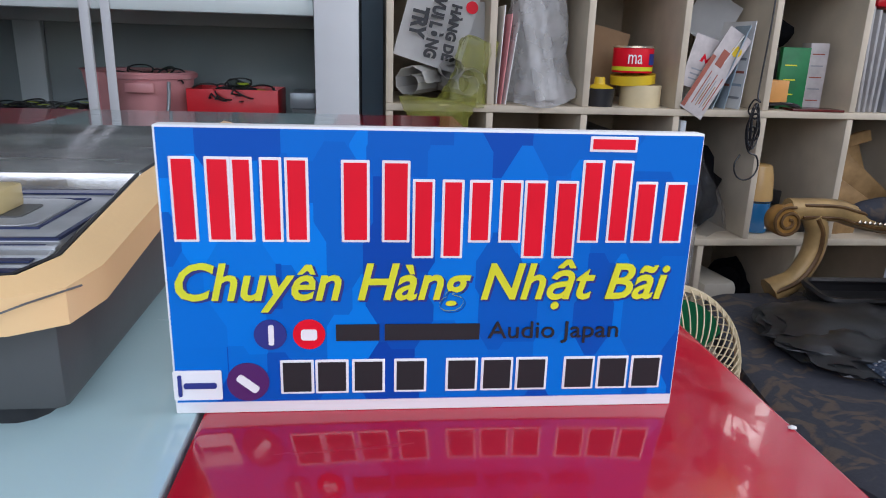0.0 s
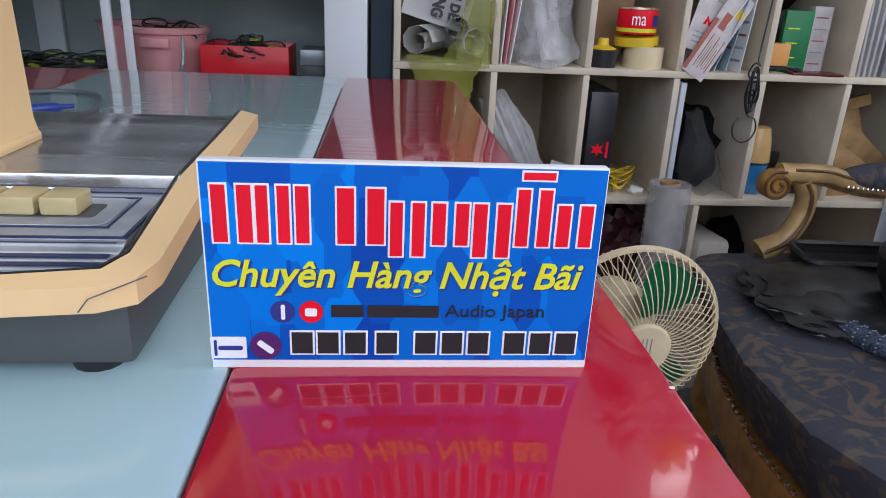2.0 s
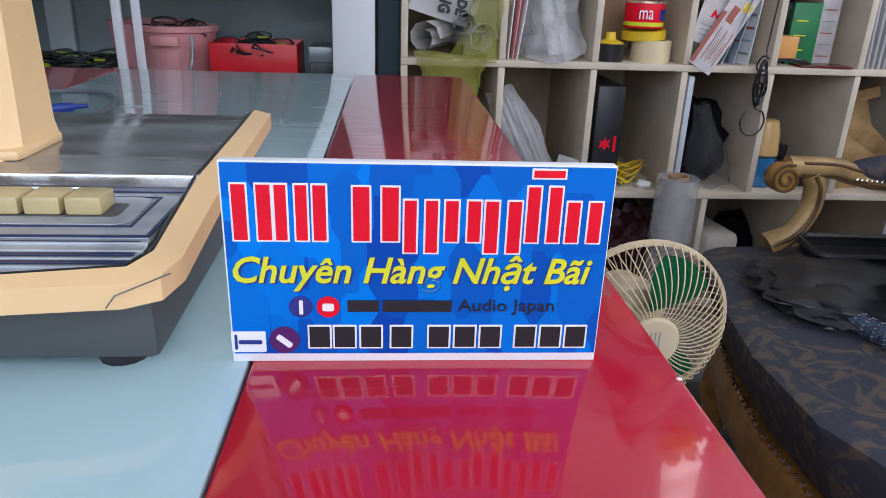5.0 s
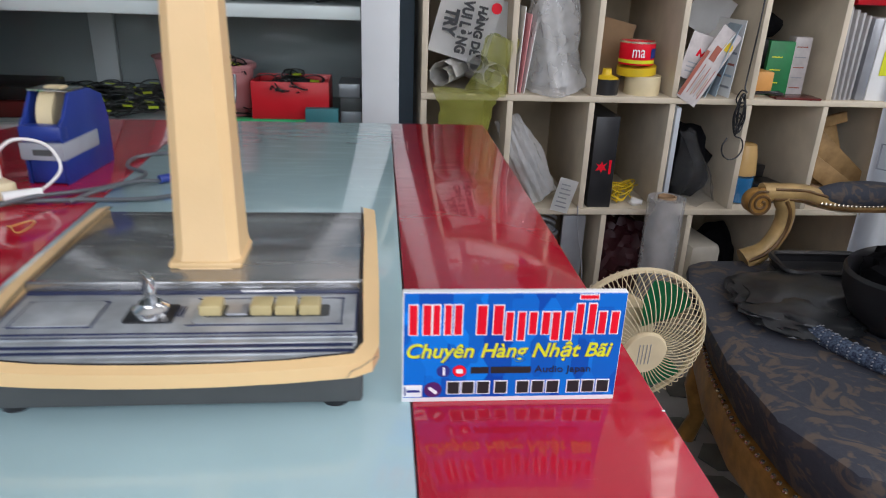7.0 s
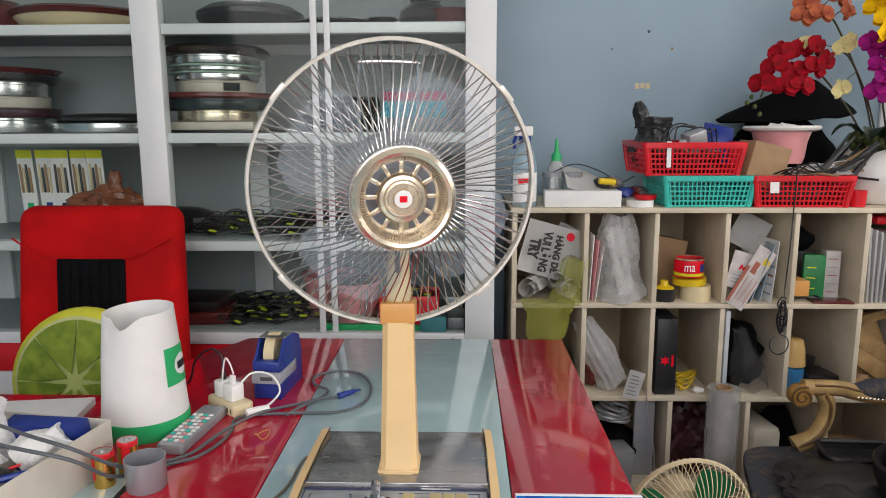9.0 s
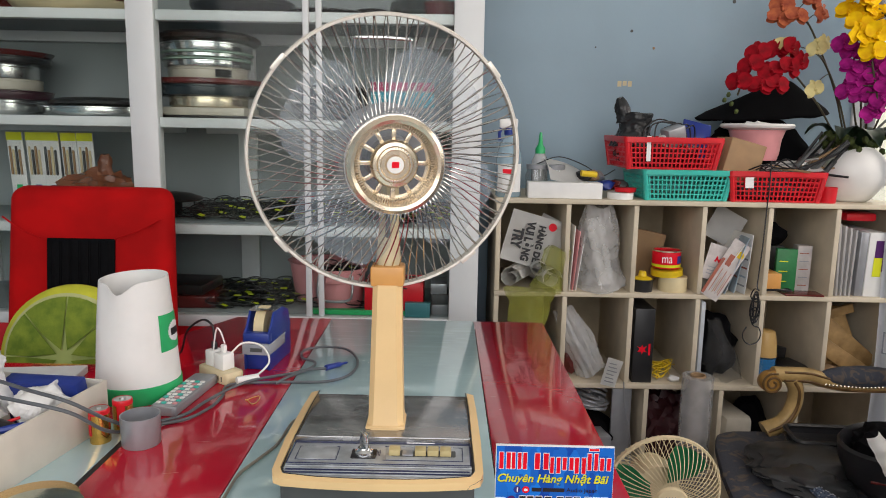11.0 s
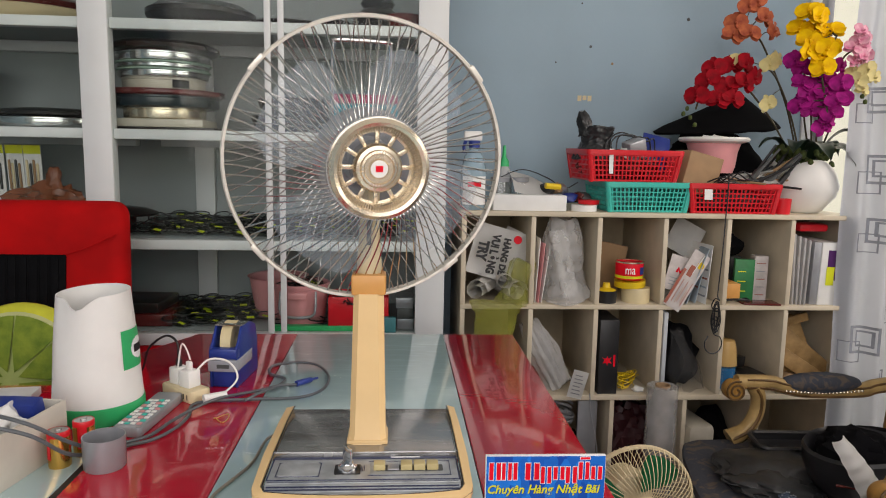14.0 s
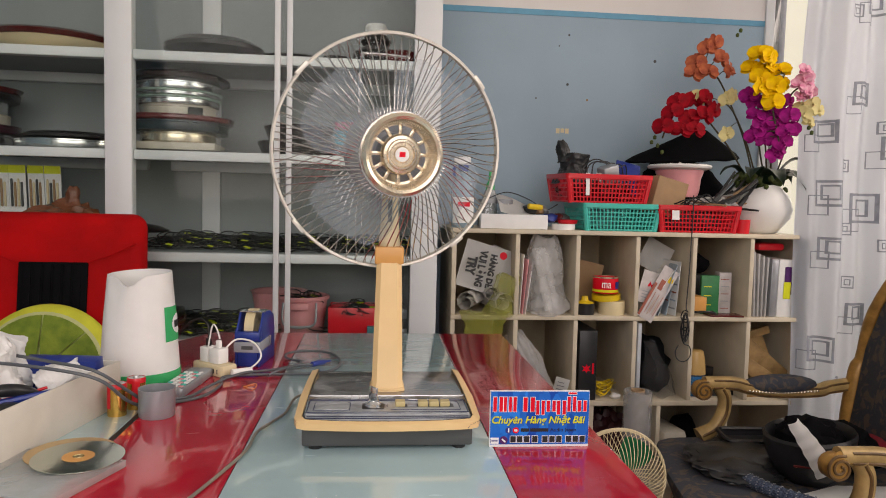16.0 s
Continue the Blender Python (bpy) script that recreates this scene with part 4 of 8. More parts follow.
scroll_arm(1.18, "far")
scroll_arm(0.60, "near")
backframe = tube(smooth_line([(1.235, 1.17, 0.26), (1.230, 1.17, 0.45), (1.250, 1.17, 0.62), (1.270, 1.17, 0.66), (1.285, 1.15, 0.80), (1.335, 1.08, 0.96), (1.375, 0.95, 1.05), (1.385, 0.86, 1.08), (1.375, 0.77, 1.05), (1.335, 0.64, 0.96), (1.285, 0.57, 0.80), (1.255, 0.55, 0.62), (1.230, 0.55, 0.45), (1.235, 0.55, 0.26)], 4), 0.024, 10)
part("back_frame", backframe, M_WOOD, arm, "carved gilded back frame")
bpan = prism([(0.57, 0.44), (1.15, 0.44), (1.15, 0.70), (1.12, 0.82), (1.06, 0.95), (0.95, 1.03), (0.86, 1.05), (0.77, 1.03), (0.66, 0.95), (0.60, 0.82), (0.57, 0.70)], -0.03, 0.03, 0.012)
bmesh.ops.transform(bpan, matrix=Matrix(((0, 0, 1, 1.290), (1, 0, 0, 0), (0, 1, 0, 0), (0, 0, 0, 1))), verts=bpan.verts)
for v in bpan.verts:
    v.co.x += 0.16 * (v.co.z - 0.75)
part("back_pad", bpan, M_SEAT, arm, "dark brocade back pad")

# ---- floor fan ----
ff = thing("floor_fan", (0.405, 0.80, 0), "small cream floor fan with green blades and wire guard", "fan")
FC, FRAD = 0.458, 0.122
FP = pose(-0.004, 0, FC, 93, 0, 4)
part("base", lathe([(0, 0), (0.11, 0), (0.112, 0.012), (0.10, 0.022), (0.03, 0.03), (0, 0.03)], 32, m=pose(0.01, 0.07, 0)), M_CREAM2, ff)
part("stand", tube([(0.01, 0.07, 0.02), (0.01, 0.07, FC - 0.06), (0.005, 0.07, FC)], [0.014, 0.014, 0.02], 12), M_CREAM2, ff)
part("motor", lathe([(0, -0.10), (0.04, -0.09), (0.05, -0.05), (0.045, -0.02), (0, -0.02)], 24, m=FP), M_CREAM2, ff)
part("guard_rim", lathe([(FRAD - 0.003, 0.004), (FRAD + 0.002, 0.004), (FRAD + 0.003, -0.004), (FRAD - 0.003, -0.004), (FRAD - 0.003, 0.004)], 64, m=FP), M_CREAM2, ff, "cream guard ring")
part("hub_cap", lathe([(0, 0.050), (0.034, 0.050), (0.037, 0.046), (0.037, 0.042), (0, 0.042)], 32, m=FP), M_CREAM2, ff, "round cream hub cap")
for k in range(4):
    part("cap_slot", blend_in(bm_new(), box(-0.012 + 0.006 * k, -0.0105 + 0.006 * k, -0.018, 0.018, 0.0501, 0.0505), FP), M_GREY, ff)


def ffwire(s):
    keys = ((0.034, 0.044 * s, 0), (0.055, 0.047 * s, 3), (0.085, 0.040 * s, 8), (0.110, 0.024 * s, 11), (0.121, 0.008 * s, 12), (0.1235, 0.001, 12))
    return tube(smooth_line([(r * math.cos(radians(a)), r * math.sin(radians(a)), z) for r, z, a in keys], 3), 0.0009, 4)


for s in (1, -1.2):
    w0 = part("guard_wire", ffwire(s), M_CREAM2, ff, smooth=60)
    w0.matrix_local = FP
    for k in range(1, 60):
        w = new("guard_wire", w0.data)
        w.parent, w.matrix_local = ff, FP @ pose(0, 0, 0, 0, 0, 6 * k)
for k in range(3):
    bl = bm_new()
    rows = []
    for i in range(7):
        r = 0.025 + 0.085 * i / 6
        row = [bl.verts.new((r * math.cos(a), r * math.sin(a), 0.022 * s)) for s, a in ((s, s * radians(70 - 20 * abs(i - 3.5) / 3.5)) for s in (j / 6 - 0.5 for j in range(7)))]
        rows.append(row)
    for a, b in zip(rows, rows[1:]):
        for j in range(6):
            bl.faces.new((a[j], a[j + 1], b[j + 1], b[j]))
    bmesh.ops.solidify(bl, geom=bl.faces, thickness=0.0015)
    ob = part("blade", bl, M_GREEND, ff, "green translucent blade")
    ob.matrix_local = FP @ pose(0, 0, 0, 0, 0, 120 * k + 55)

# ---- things on the desk ----
jug = thing("water_jug", pose(-0.558, 0.545, DZ, 0, 0, 36) @ Matrix.Diagonal((0.98, 0.98, 0.99, 1)), "white plastic jug with green base band and label", "jug")
jb = lathe([(0.0, 0.003), (0.066, 0.003), (0.0665, 0.03), (0.064, 0.06), (0.060, 0.12), (0.0545, 0.18), (0.053, 0.197), (0.051, 0.197), (0.052, 0.18), (0.060, 0.06), (0.062, 0.01), (0, 0.01)], 48)
for v in jb.verts:
    a = math.atan2(v.co.y, v.co.x)
    if v.co.z > 0.15:
        k = (v.co.z - 0.15) / 0.047
        sp = math.exp(-(((a + 2.20 + math.pi) % (2 * math.pi) - math.pi) / 0.30) ** 2)  # spout towards the front left
        r = math.hypot(v.co.x, v.co.y)
        f = 1 + 0.15 * sp * k * k - 0.05 * k * (math.exp(-((a + 1.65) / 0.2) ** 2) + math.exp(-((a + 2.75) / 0.2) ** 2))
        v.co.x, v.co.y = v.co.x * f, v.co.y * f
        v.co.z += k * (0.003 * math.cos(a - 0.2) - 0.016 * sp)
part("body", jb, M_WHITE, jug, "glossy white plastic body", smooth=50)
part("base_band", lathe([(0, 0.0), (0.0672, 0.0), (0.0685, 0.003), (0.0678, 0.028), (0.0668, 0.0285), (0.0668, 0.002), (0, 0.002)], 48), M_GREEN, jug, "green base band")
def jug_r(z):
    return 0.064 - 0.004 * (z - 0.06) / 0.06 if z < 0.12 else 0.060 - 0.0055 * (z - 0.12) / 0.06


def jug_patch(a0, a1, z0, z1, lift, keep=lambda u, v: True):
    """A curved patch that hugs the jug's side."""
    bm = bm_new()
    nu, nv = 24, 16
    g = [[bm.verts.new(((jug_r(z) + lift) * math.cos(a), (jug_r(z) + lift) * math.sin(a), z)) for a in (radians(a0 + (a1 - a0) * i / nu) for i in range(nu + 1))] for z in (z0 + (z1 - z0) * j / nv for j in range(nv + 1))]
    for j in range(nv):
        for i in range(nu):
            if keep((i + 0.5) / nu * 2 - 1, (j + 0.5) / nv * 2 - 1):
                bm.faces.new((g[j][i], g[j][i + 1], g[j + 1][i + 1], g[j + 1][i]))
    return bm


part("label", jug_patch(-68, -10, 0.080, 0.140, 0.0008), M_GREEN, jug, "green label with a white oval")
part("label_oval", jug_patch(-52, -14, 0.092, 0.126, 0.0013, lambda u, v: u * u + v * v < 1), M_WHITEINK, jug)
part("label_bar", jug_patch(-46, -20, 0.103, 0.115, 0.0018), M_INK, jug)

cup = thing("metal_cup", pose(-0.474, 0.357, DZ) @ Matrix.Diagonal((0.84, 0.84, 0.95, 1)), "small grey metal cup, empty", "cup")
part("body", lathe([(0, 0.0), (0.029, 0.0), (0.0305, 0.002), (0.0315, 0.045), (0.0305, 0.045), (0.029, 0.004), (0, 0.004)], 40), M_GREY, cup)

batt = thing("battery", (-0.533, 0.362, DZ), "gold and red cylindrical battery standing upright", "battery", "batteries beside the cup")
M_GOLDFOIL = mat("gold_foil", (0.75, 0.42, 0.10), 0.2, metal=0.9, var=0.1)
part("cell", lathe([(0, 0), (0.0135, 0), (0.0138, 0.002), (0.0138, 0.041)], 28), M_GOLDFOIL, batt, "gold foil wrap")
part("red_band", lathe([(0.0138, 0.041), (0.01385, 0.047), (0.013, 0.0485), (0.012, 0.0485)], 28), M_REDP, batt, "red top band")
rp = bm_new()
for k in range(6):
    a0, a1 = radians(-160 + 8 * k), radians(-152 + 8 * k)
    rp.faces.new([rp.verts.new((0.0141 * math.cos(a), 0.0141 * math.sin(a), z)) for a, z in ((a0, 0.012), (a1, 0.012), (a1, 0.041), (a0, 0.041))])
part("red_print", rp, M_REDP, batt, "red printed panel")
part("cap", lathe([(0, 0.0505), (0.004, 0.0505), (0.0045, 0.048), (0.0122, 0.048)], 20), M_TIN, batt)
copy_thing(batt, pose(-0.517, 0.398, DZ, 0, 0, 60))

rem = thing("remote_control", pose(-0.474, 0.524, DZ, 0, 0, -6), "grey remote control with coloured keys", "remote")
part("body", prism(round_rect(0.042, 0.152, 0.006), 0.0, 0.016, 0.003), M_GREY, rem)
for r in range(9):
    for c in range(4):
        part("key", box(-0.0035, 0.0035, -0.003, 0.003, 0.0, 0.0022, 0.0006, seg=1), (M_WHITE, M_TEALP, M_WHITE, M_PINK, M_WHITE)[(r * 3 + c) % 5], rem).location = (-0.0135 + 0.009 * c, -0.062 + 0.0118 * r, 0.0158)

strip = thing("power_adapter", pose(-0.448, 0.620, DZ, 0, 0, -40) @ Matrix.Diagonal((0.98, 0.98, 0.95, 1)), "cream travel socket adapter lying on the desk", "adapter")
part("body", prism(round_rect(0.085, 0.038, 0.005), 0, 0.022, 0.003), M_CREAM2, strip)
part("slot", box(0.020, 0.0225, -0.0193, -0.018, 0.006, 0.015), M_BLKP, strip)
part("slot", box(0.030, 0.0325, -0.0193, -0.018, 0.006, 0.015), M_BLKP, strip)
for nm, x, w in (("charger", -0.018, 0.026), ("charger", 0.012, 0.030)):
    ch = thing("phone_charger", strip.matrix_world @ pose(x, 0.0, 0.022, 0, 0, 4), "white plug-in phone charger with cable", "charger", "chargers in the adapter")
    ch.scale = (0.88, 0.88, 0.95)
    part("body", box(-w / 2, w / 2, -0.014, 0.014, 0, 0.030, 0.003), M_WHITE, ch)
    part("plug", box(-0.006, 0.006, -0.004, 0.004, 0.030, 0.045, 0.002), M_WHITE if x > 0 else M_BLKP, ch)


def cable(name, pts, r, material, label):
    return tagged(part(name, tube(smooth_line(pts, 6), r, 8), material), label, "cable")


Z = DZ + 0.0035
cable("charger_cable", [(-0.437, 0.612, DZ + 0.066), (-0.442, 0.610, DZ + 0.085), (-0.450, 0.612, DZ + 0.092), (-0.458, 0.618, DZ + 0.06), (-0.464, 0.631, DZ + 0.03)], 0.0015, M_WHITE, "thin white charging cable loop")
cable("charger_cable", [(-0.430, 0.614, DZ + 0.045), (-0.410, 0.628, DZ + 0.062), (-0.380, 0.636, DZ + 0.055), (-0.364, 0.626, DZ + 0.030), (-0.385, 0.612, DZ + 0.008), (-0.405, 0.600, DZ + 0.004)], 0.0018, M_WHITE, "white charging cable loop")
cable("charger_cable", [(-0.462, 0.632, DZ + 0.066), (-0.465, 0.635, DZ + 0.09), (-0.486, 0.645, DZ + 0.098), (-0.523, 0.67, DZ + 0.07), (-0.548, 0.70, DZ + 0.02), (-0.578, 0.72, Z)], 0.002, M_BLKP, "thin black charging cable on the desk")
cable("audio_cable", [(-0.80, 0.34, DZ + 0.088), (-0.70, 0.312, DZ + 0.092), (-0.59, 0.283, DZ + 0.088), (-0.53, 0.287, DZ + 0.072), (-0.506, 0.322, DZ + 0.034), (-0.497, 0.374, DZ + 0.010), (-0.468, 0.414, Z), (-0.438, 0.437, Z), (-0.420, 0.480, Z), (-0.416, 0.526, Z), (-0.424, 0.570, Z), (-0.400, 0.588, Z), (-0.335, 0.597, Z), (-0.260, 0.604, Z), (-0.224, 0.644, Z), (-0.220, 0.716, Z), (-0.249, 0.785, Z), (-0.295, 0.802, Z), (-0.332, 0.778, Z), (-0.329, 0.732, Z), (-0.298, 0.703, Z), (-0.302, 0.660, Z + 0.002), (-0.326, 0.615, Z + 0.004), (-0.345, 0.590, Z)], 0.0025, M_CABLE, "dark grey audio cable lying in loops")
cable("audio_cable", [(-0.82, 0.40, DZ + 0.085), (-0.70, 0.362, DZ + 0.092), (-0.60, 0.318, DZ + 0.089), (-0.54, 0.303, DZ + 0.080), (-0.506, 0.336, DZ + 0.042), (-0.495, 0.386, DZ + 0.014), (-0.452, 0.445, Z), (-0.434, 0.496, Z + 0.002), (-0.412, 0.545, Z + 0.005), (-0.385, 0.585, Z + 0.006), (-0.360, 0.622, Z), (-0.330, 0.640, Z), (-0.300, 0.652, Z + 0.004), (-0.270, 0.671, Z)], 0.0025, M_CABLE, "dark grey audio cable across the desk")
tagged(part("audio_plug", tube([(-0.272, 0.669, Z + 0.002), (-0.250, 0.690, Z + 0.002), (-0.247, 0.693, Z + 0.002), (-0.238, 0.701, Z + 0.002)], [0.0055, 0.0050, 0.0025, 0.002], 10), M_BLUE), "blue plastic audio plug on the desk", "plug")
tagged(part("audio_plug", tube([(-0.409, 0.582, Z + 0.006), (-0.378, 0.604, Z + 0.006)], [0.007, 0.006], 10), M_WHITE), "white plastic cable connector on the desk", "plug")
tagged(part("rubber_band", tube([(-0.366 + 0.011 * math.cos(a), 0.520 + 0.008 * math.sin(2 * a) + 0.012 * math.sin(a), DZ + 0.001) for a in (2 * math.pi * k / 20 for k in range(21))], 0.0007, 5), M_ORANGE), "thin amber rubber band lying on the glass", "rubber band")
M_CORD = mat("dusty_beige_cord", (0.26, 0.23, 0.18), 0.45, var=0.3, scale=8)
cable("fan_power_cord", [(-0.245, 0.412, DZ + 0.02), (-0.268, 0.432, DZ + 0.010), (-0.281, 0.425, Z), (-0.285, 0.356, Z), (-0.299, 0.310, Z), (-0.313, 0.265, Z), (-0.314, 0.199, Z), (-0.327, 0.133, Z), (-0.345, 0.061, Z), (-0.375, -0.05, Z), (-0.40, -0.2, Z)], 0.0021, M_CORD, "beige power cord of the table fan")

td = thing("tape_dispenser", pose(-0.390, 0.724, DZ, 0, 0, -6) @ Matrix.Diagonal((0.84, 1, 1, 1)), "blue plastic tape dispenser wrapped in clear tape", "tape dispenser")
side = [(-0.060, 0.0), (0.055, 0.0), (0.055, 0.060), (0.045, 0.090), (0.015, 0.102), (-0.030, 0.104), (-0.050, 0.078), (-0.060, 0.072)]
for sx in (-0.029, 0.024):
    part("side", prism(side, 0, 0.005, 0.001, m=pose(sx, 0, 0, 90, 0, 90)), M_BLUE, td)
part("base", box(-0.024, 0.024, -0.0595, 0.054, 0.0, 0.052, 0.004), M_BLUE, td)
part("blade_head", box(-0.0295, 0.0295, -0.064, -0.046, 0.052, 0.070, 0.003), M_BLUE, td)
part("cutter", box(-0.026, 0.030, -0.035, 0.000, 0.1045, 0.1060), M_CHROME, td, "steel cutting edge")
part("tape_roll", lathe([(0.016, -0.011), (0.036, -0.011), (0.036, 0.011), (0.016, 0.011), (0.016, -0.011)], 32, m=pose(-0.002, -0.010, 0.072, 0, 90)), M_TAPE, td, "cream masking tape roll")
part("clear_wrap", box(-0.0305, 0.0305, -0.065, 0.02, 0.030, 0.050, 0.001), mat("clear_tape_wrap", (0.5, 0.52, 0.55), 0.2, alpha=0.7), td, "strip of clear tape")
part("wrap_print", box(-0.012, 0.014, -0.0658, -0.0652, 0.036, 0.043), M_DARK, td)

# white card box with odds and ends
bx = thing("open_box", pose(-0.546, 0.415, DZ, 0, 0, -9), "open white cardboard tray full of odds and ends", "box")
M_BOXW = mat("ivory_card", (0.66, 0.62, 0.54), 0.6, var=0.08)
part("side", box(-0.004, 0.0, -0.40, 0.0, 0, 0.07, 0.001), M_BOXW, bx)
part("side", box(-0.22, -0.0045, -0.004, 0.0, 0, 0.07, 0.001), M_BOXW, bx)
part("side", box(-0.224, -0.2205, -0.40, 0.0, 0, 0.07, 0.001), M_BOXW, bx)
part("bottom", box(-0.22, -0.0045, -0.40, -0.0045, 0, 0.004), M_BOXW, bx)
part("end", box(-0.22, -0.0045, -0.404, -0.4005, 0, 0.07, 0.001), M_BOXW, bx)


def in_box(name, bm, material, label, cat, m):
    ob = tagged(part(name, bm, material), label, cat)
    ob.matrix_world = bx.matrix_world @ m
    return ob


in_box("blue_carton", box(-0.055, 0.055, -0.012, 0.012, 0, 0.078, 0.001), M_BLUE, "blue printed carton lying in the tray", "carton", pose(-0.068, -0.028, 0.005, 12, 0, 4))
in_box("white_card", box(-0.03, 0.03, -0.001, 0.001, 0, 0.05, 0.0005), M_PAPER, "white printed card in the tray", "card", pose(-0.045, -0.055, 0.030, 24, 14, 10))
in_box("plastic_bag", film_bag(0.075, 0.060, 0.085, 2.4, 5, 0, 0.75), M_WHITE, "crumpled white plastic bag", "bag", pose(-0.125, -0.10, 0.035, 8, -14, 0))
in_box("plastic_bag", film_bag(0.05, 0.045, 0.06, 5.4, 5, 0, 0.6), M_WHITE, "crumpled white plastic bag", "bag", pose(-0.075, -0.085, 0.045, -30, 60, 0))
in_box("black_hose", tube(smooth_line([(0, 0, 0), (0.03, 0.02, 0.03), (0.06, 0.05, 0.03), (0.075, 0.09, 0.0)], 6), 0.009, 10), M_BLKP, "short bent black hose", "hose", pose(-0.12, -0.20, 0.03))
in_box("blue_pen", tube([(0, 0, 0), (0.02, 0, 0), (0.08, 0, 0)], [0.006, 0.005, 0.004], 8), M_BLUE, "blue plastic pen in the tray", "pen", pose(-0.085, -0.17, 0.045, 0, -10, 25))
in_box("cable_bundle", blend_in(bm_new(), tube(smooth_line([(0.03 * math.cos(k * 0.9), 0.055 * math.sin(k * 0.9), 0.006 * (k % 5)) for k in range(28)], 4), 0.0045, 8)), M_BLKP, "coiled black cable in the tray", "cable", pose(-0.13, -0.27, 0.02, 0, 20, 10))
in_box("screwdriver", tube([(0, 0, 0), (0.07, 0, 0), (0.075, 0, 0), (0.13, 0, 0)], [0.012, 0.010, 0.003, 0.002], 10), M_REDP, "screwdriver with a red handle in the tray", "tool", pose(-0.14, -0.20, 0.03, 0, -12, 40))
in_box("black_gadget", lump(0.10, 0.08, 0.05, 5, 0.4, 2.5), M_BLKP, "black electronic part in the tray", "gadget", pose(-0.06, -0.19, 0.006))
in_box("black_gadget", lump(0.07, 0.12, 0.05, 9, 0.4, 2.5), M_CHROME, "metal part in the tray", "gadget", pose(-0.17, -0.13, 0.006))
in_box("paper_tissue", film_bag(0.085, 0.06, 0.075, 6.3, 3, 0, 0.5), M_PAPER, "crumpled white paper tissue on the tray", "tissue", pose(-0.150, -0.075, 0.045, 0, 14, 20))
for k in range(5):
    rr = random.Random(70 + k)
    in_box("screwdriver", tube([(0, 0, 0), (0.055, 0, 0), (0.060, 0, 0), (0.11, 0, 0)], [0.010, 0.009, 0.003, 0.002], 8), (M_REDP, M_BLKP, M_REDP, M_CHROME, M_BLKP)[k], "small tool lying in the tray", "tool", pose(-0.165 + 0.022 * k, -0.30 + 0.03 * (k % 3), 0.052, 0, rr.uniform(-14, 14), rr.uniform(20, 120)))
tagged(part("notepad", obox(pose(-0.80, 0.56, DZ, 0, 0, 8), 0.24, 0.12, 0.014, 0.002), M_PAPER), "thick white notepad lying on the desk", "notepad")

# CDs on a case
case = thing("cd_case", pose(-0.535, 0.115, DZ, 0, 0, -18), "clear disc case with a brown printed edge", "disc case")
part("tray", box(-0.071, 0.071, -0.062, 0.062, 0, 0.009, 0.001), M_CLEARBAG, case)
part("inlay", box(-0.069, 0.069, -0.0625, -0.0621, 0.002, 0.007), mat("brown_inlay", (0.25, 0.09, 0.06), 0.5), case, "brown paper edge")
M_DISC = mat("mirror_disc", (0.62, 0.68, 0.60), 0.12, metal=1.0, var=0.2, scale=4)
M_DISCG = mat("gold_disc", (0.72, 0.50, 0.24), 0.22, metal=0.8, var=0.1)
for x, y, z, t, mm, lb in ((-0.523, 0.178, DZ + 0.0095, 0, M_DISCG, "gold compact disc lying on the case"), (-0.505, 0.155, DZ + 0.0115, 1.5, M_DISC, "silver-green compact disc lying on another disc")):
    cd = thing("compact_disc", pose(x, y, z, t, t, 0) @ Matrix.Diagonal((0.86, 0.86, 1, 1)), lb, "disc", "loose discs")
    part("disc", lathe([(0.0075, 0), (0.0598, 0), (0.06, 0.0006), (0.0598, 0.0012), (0.0075, 0.0012), (0.0075, 0)], 64), mm, cd)
    part("centre", lathe([(0.0076, 0.0013), (0.021, 0.0014), (0.021, 0.0016), (0.0076, 0.0016), (0.0076, 0.0013)], 40), M_ORANGE, cd, "amber inner ring")
cush = thing("lime_cushion", pose(-0.945, 1.03, 0.485, -10, 0, 0), "round cushion printed as a lime slice", "cushion")
M_LIME = mat("lime_print", (0.22, 0.29, 0.03), 0.8, col2=(0.10, 0.17, 0.010), scale=30, bump=0.3)
M_PEEL = mat("yellow_peel_print", (0.62, 0.62, 0.05), 0.8, var=0.15, bump=0.2)
CUP = pose(0, 0, 0.16, 90)
part("peel", lathe([(0, -0.05), (0.13, -0.045), (0.165, -0.02), (0.17, 0.0), (0.165, 0.02), (0.15, 0.032), (0.146, 0.03)], 48, m=CUP), M_PEEL, cush, "yellow-green peel edge")
part("pith", lathe([(0.1505, 0.0315), (0.146, 0.035), (0.142, 0.037)], 48, m=CUP), mat("pale_pith_print", (0.50, 0.52, 0.24), 0.8), cush, "pale pith ring")
for k in range(8):
    a0, a1 = 45 * k + 0.8, 45 * k + 44.2
    seg = bm_new()
    c = seg.verts.new((0.018 * math.cos(radians(a0 + 20)), 0.018 * math.sin(radians(a0 + 20)), 0.048))
    arc = [seg.verts.new((0.143 * math.cos(radians(a0 + (a1 - a0) * j / 8)), 0.143 * math.sin(radians(a0 + (a1 - a0) * j / 8)), 0.0365)) for j in range(9)]
    mid = [seg.verts.new((0.08 * math.cos(radians(a0 + (a1 - a0) * j / 8)), 0.08 * math.sin(radians(a0 + (a1 - a0) * j / 8)), 0.049)) for j in range(9)]
    for j in range(8):
        seg.faces.new((arc[j], arc[j + 1], mid[j + 1], mid[j]))
        seg.faces.new((mid[j], mid[j + 1], c))
    part("segment", blend_in(bm_new(), seg, CUP), M_LIME, cush)
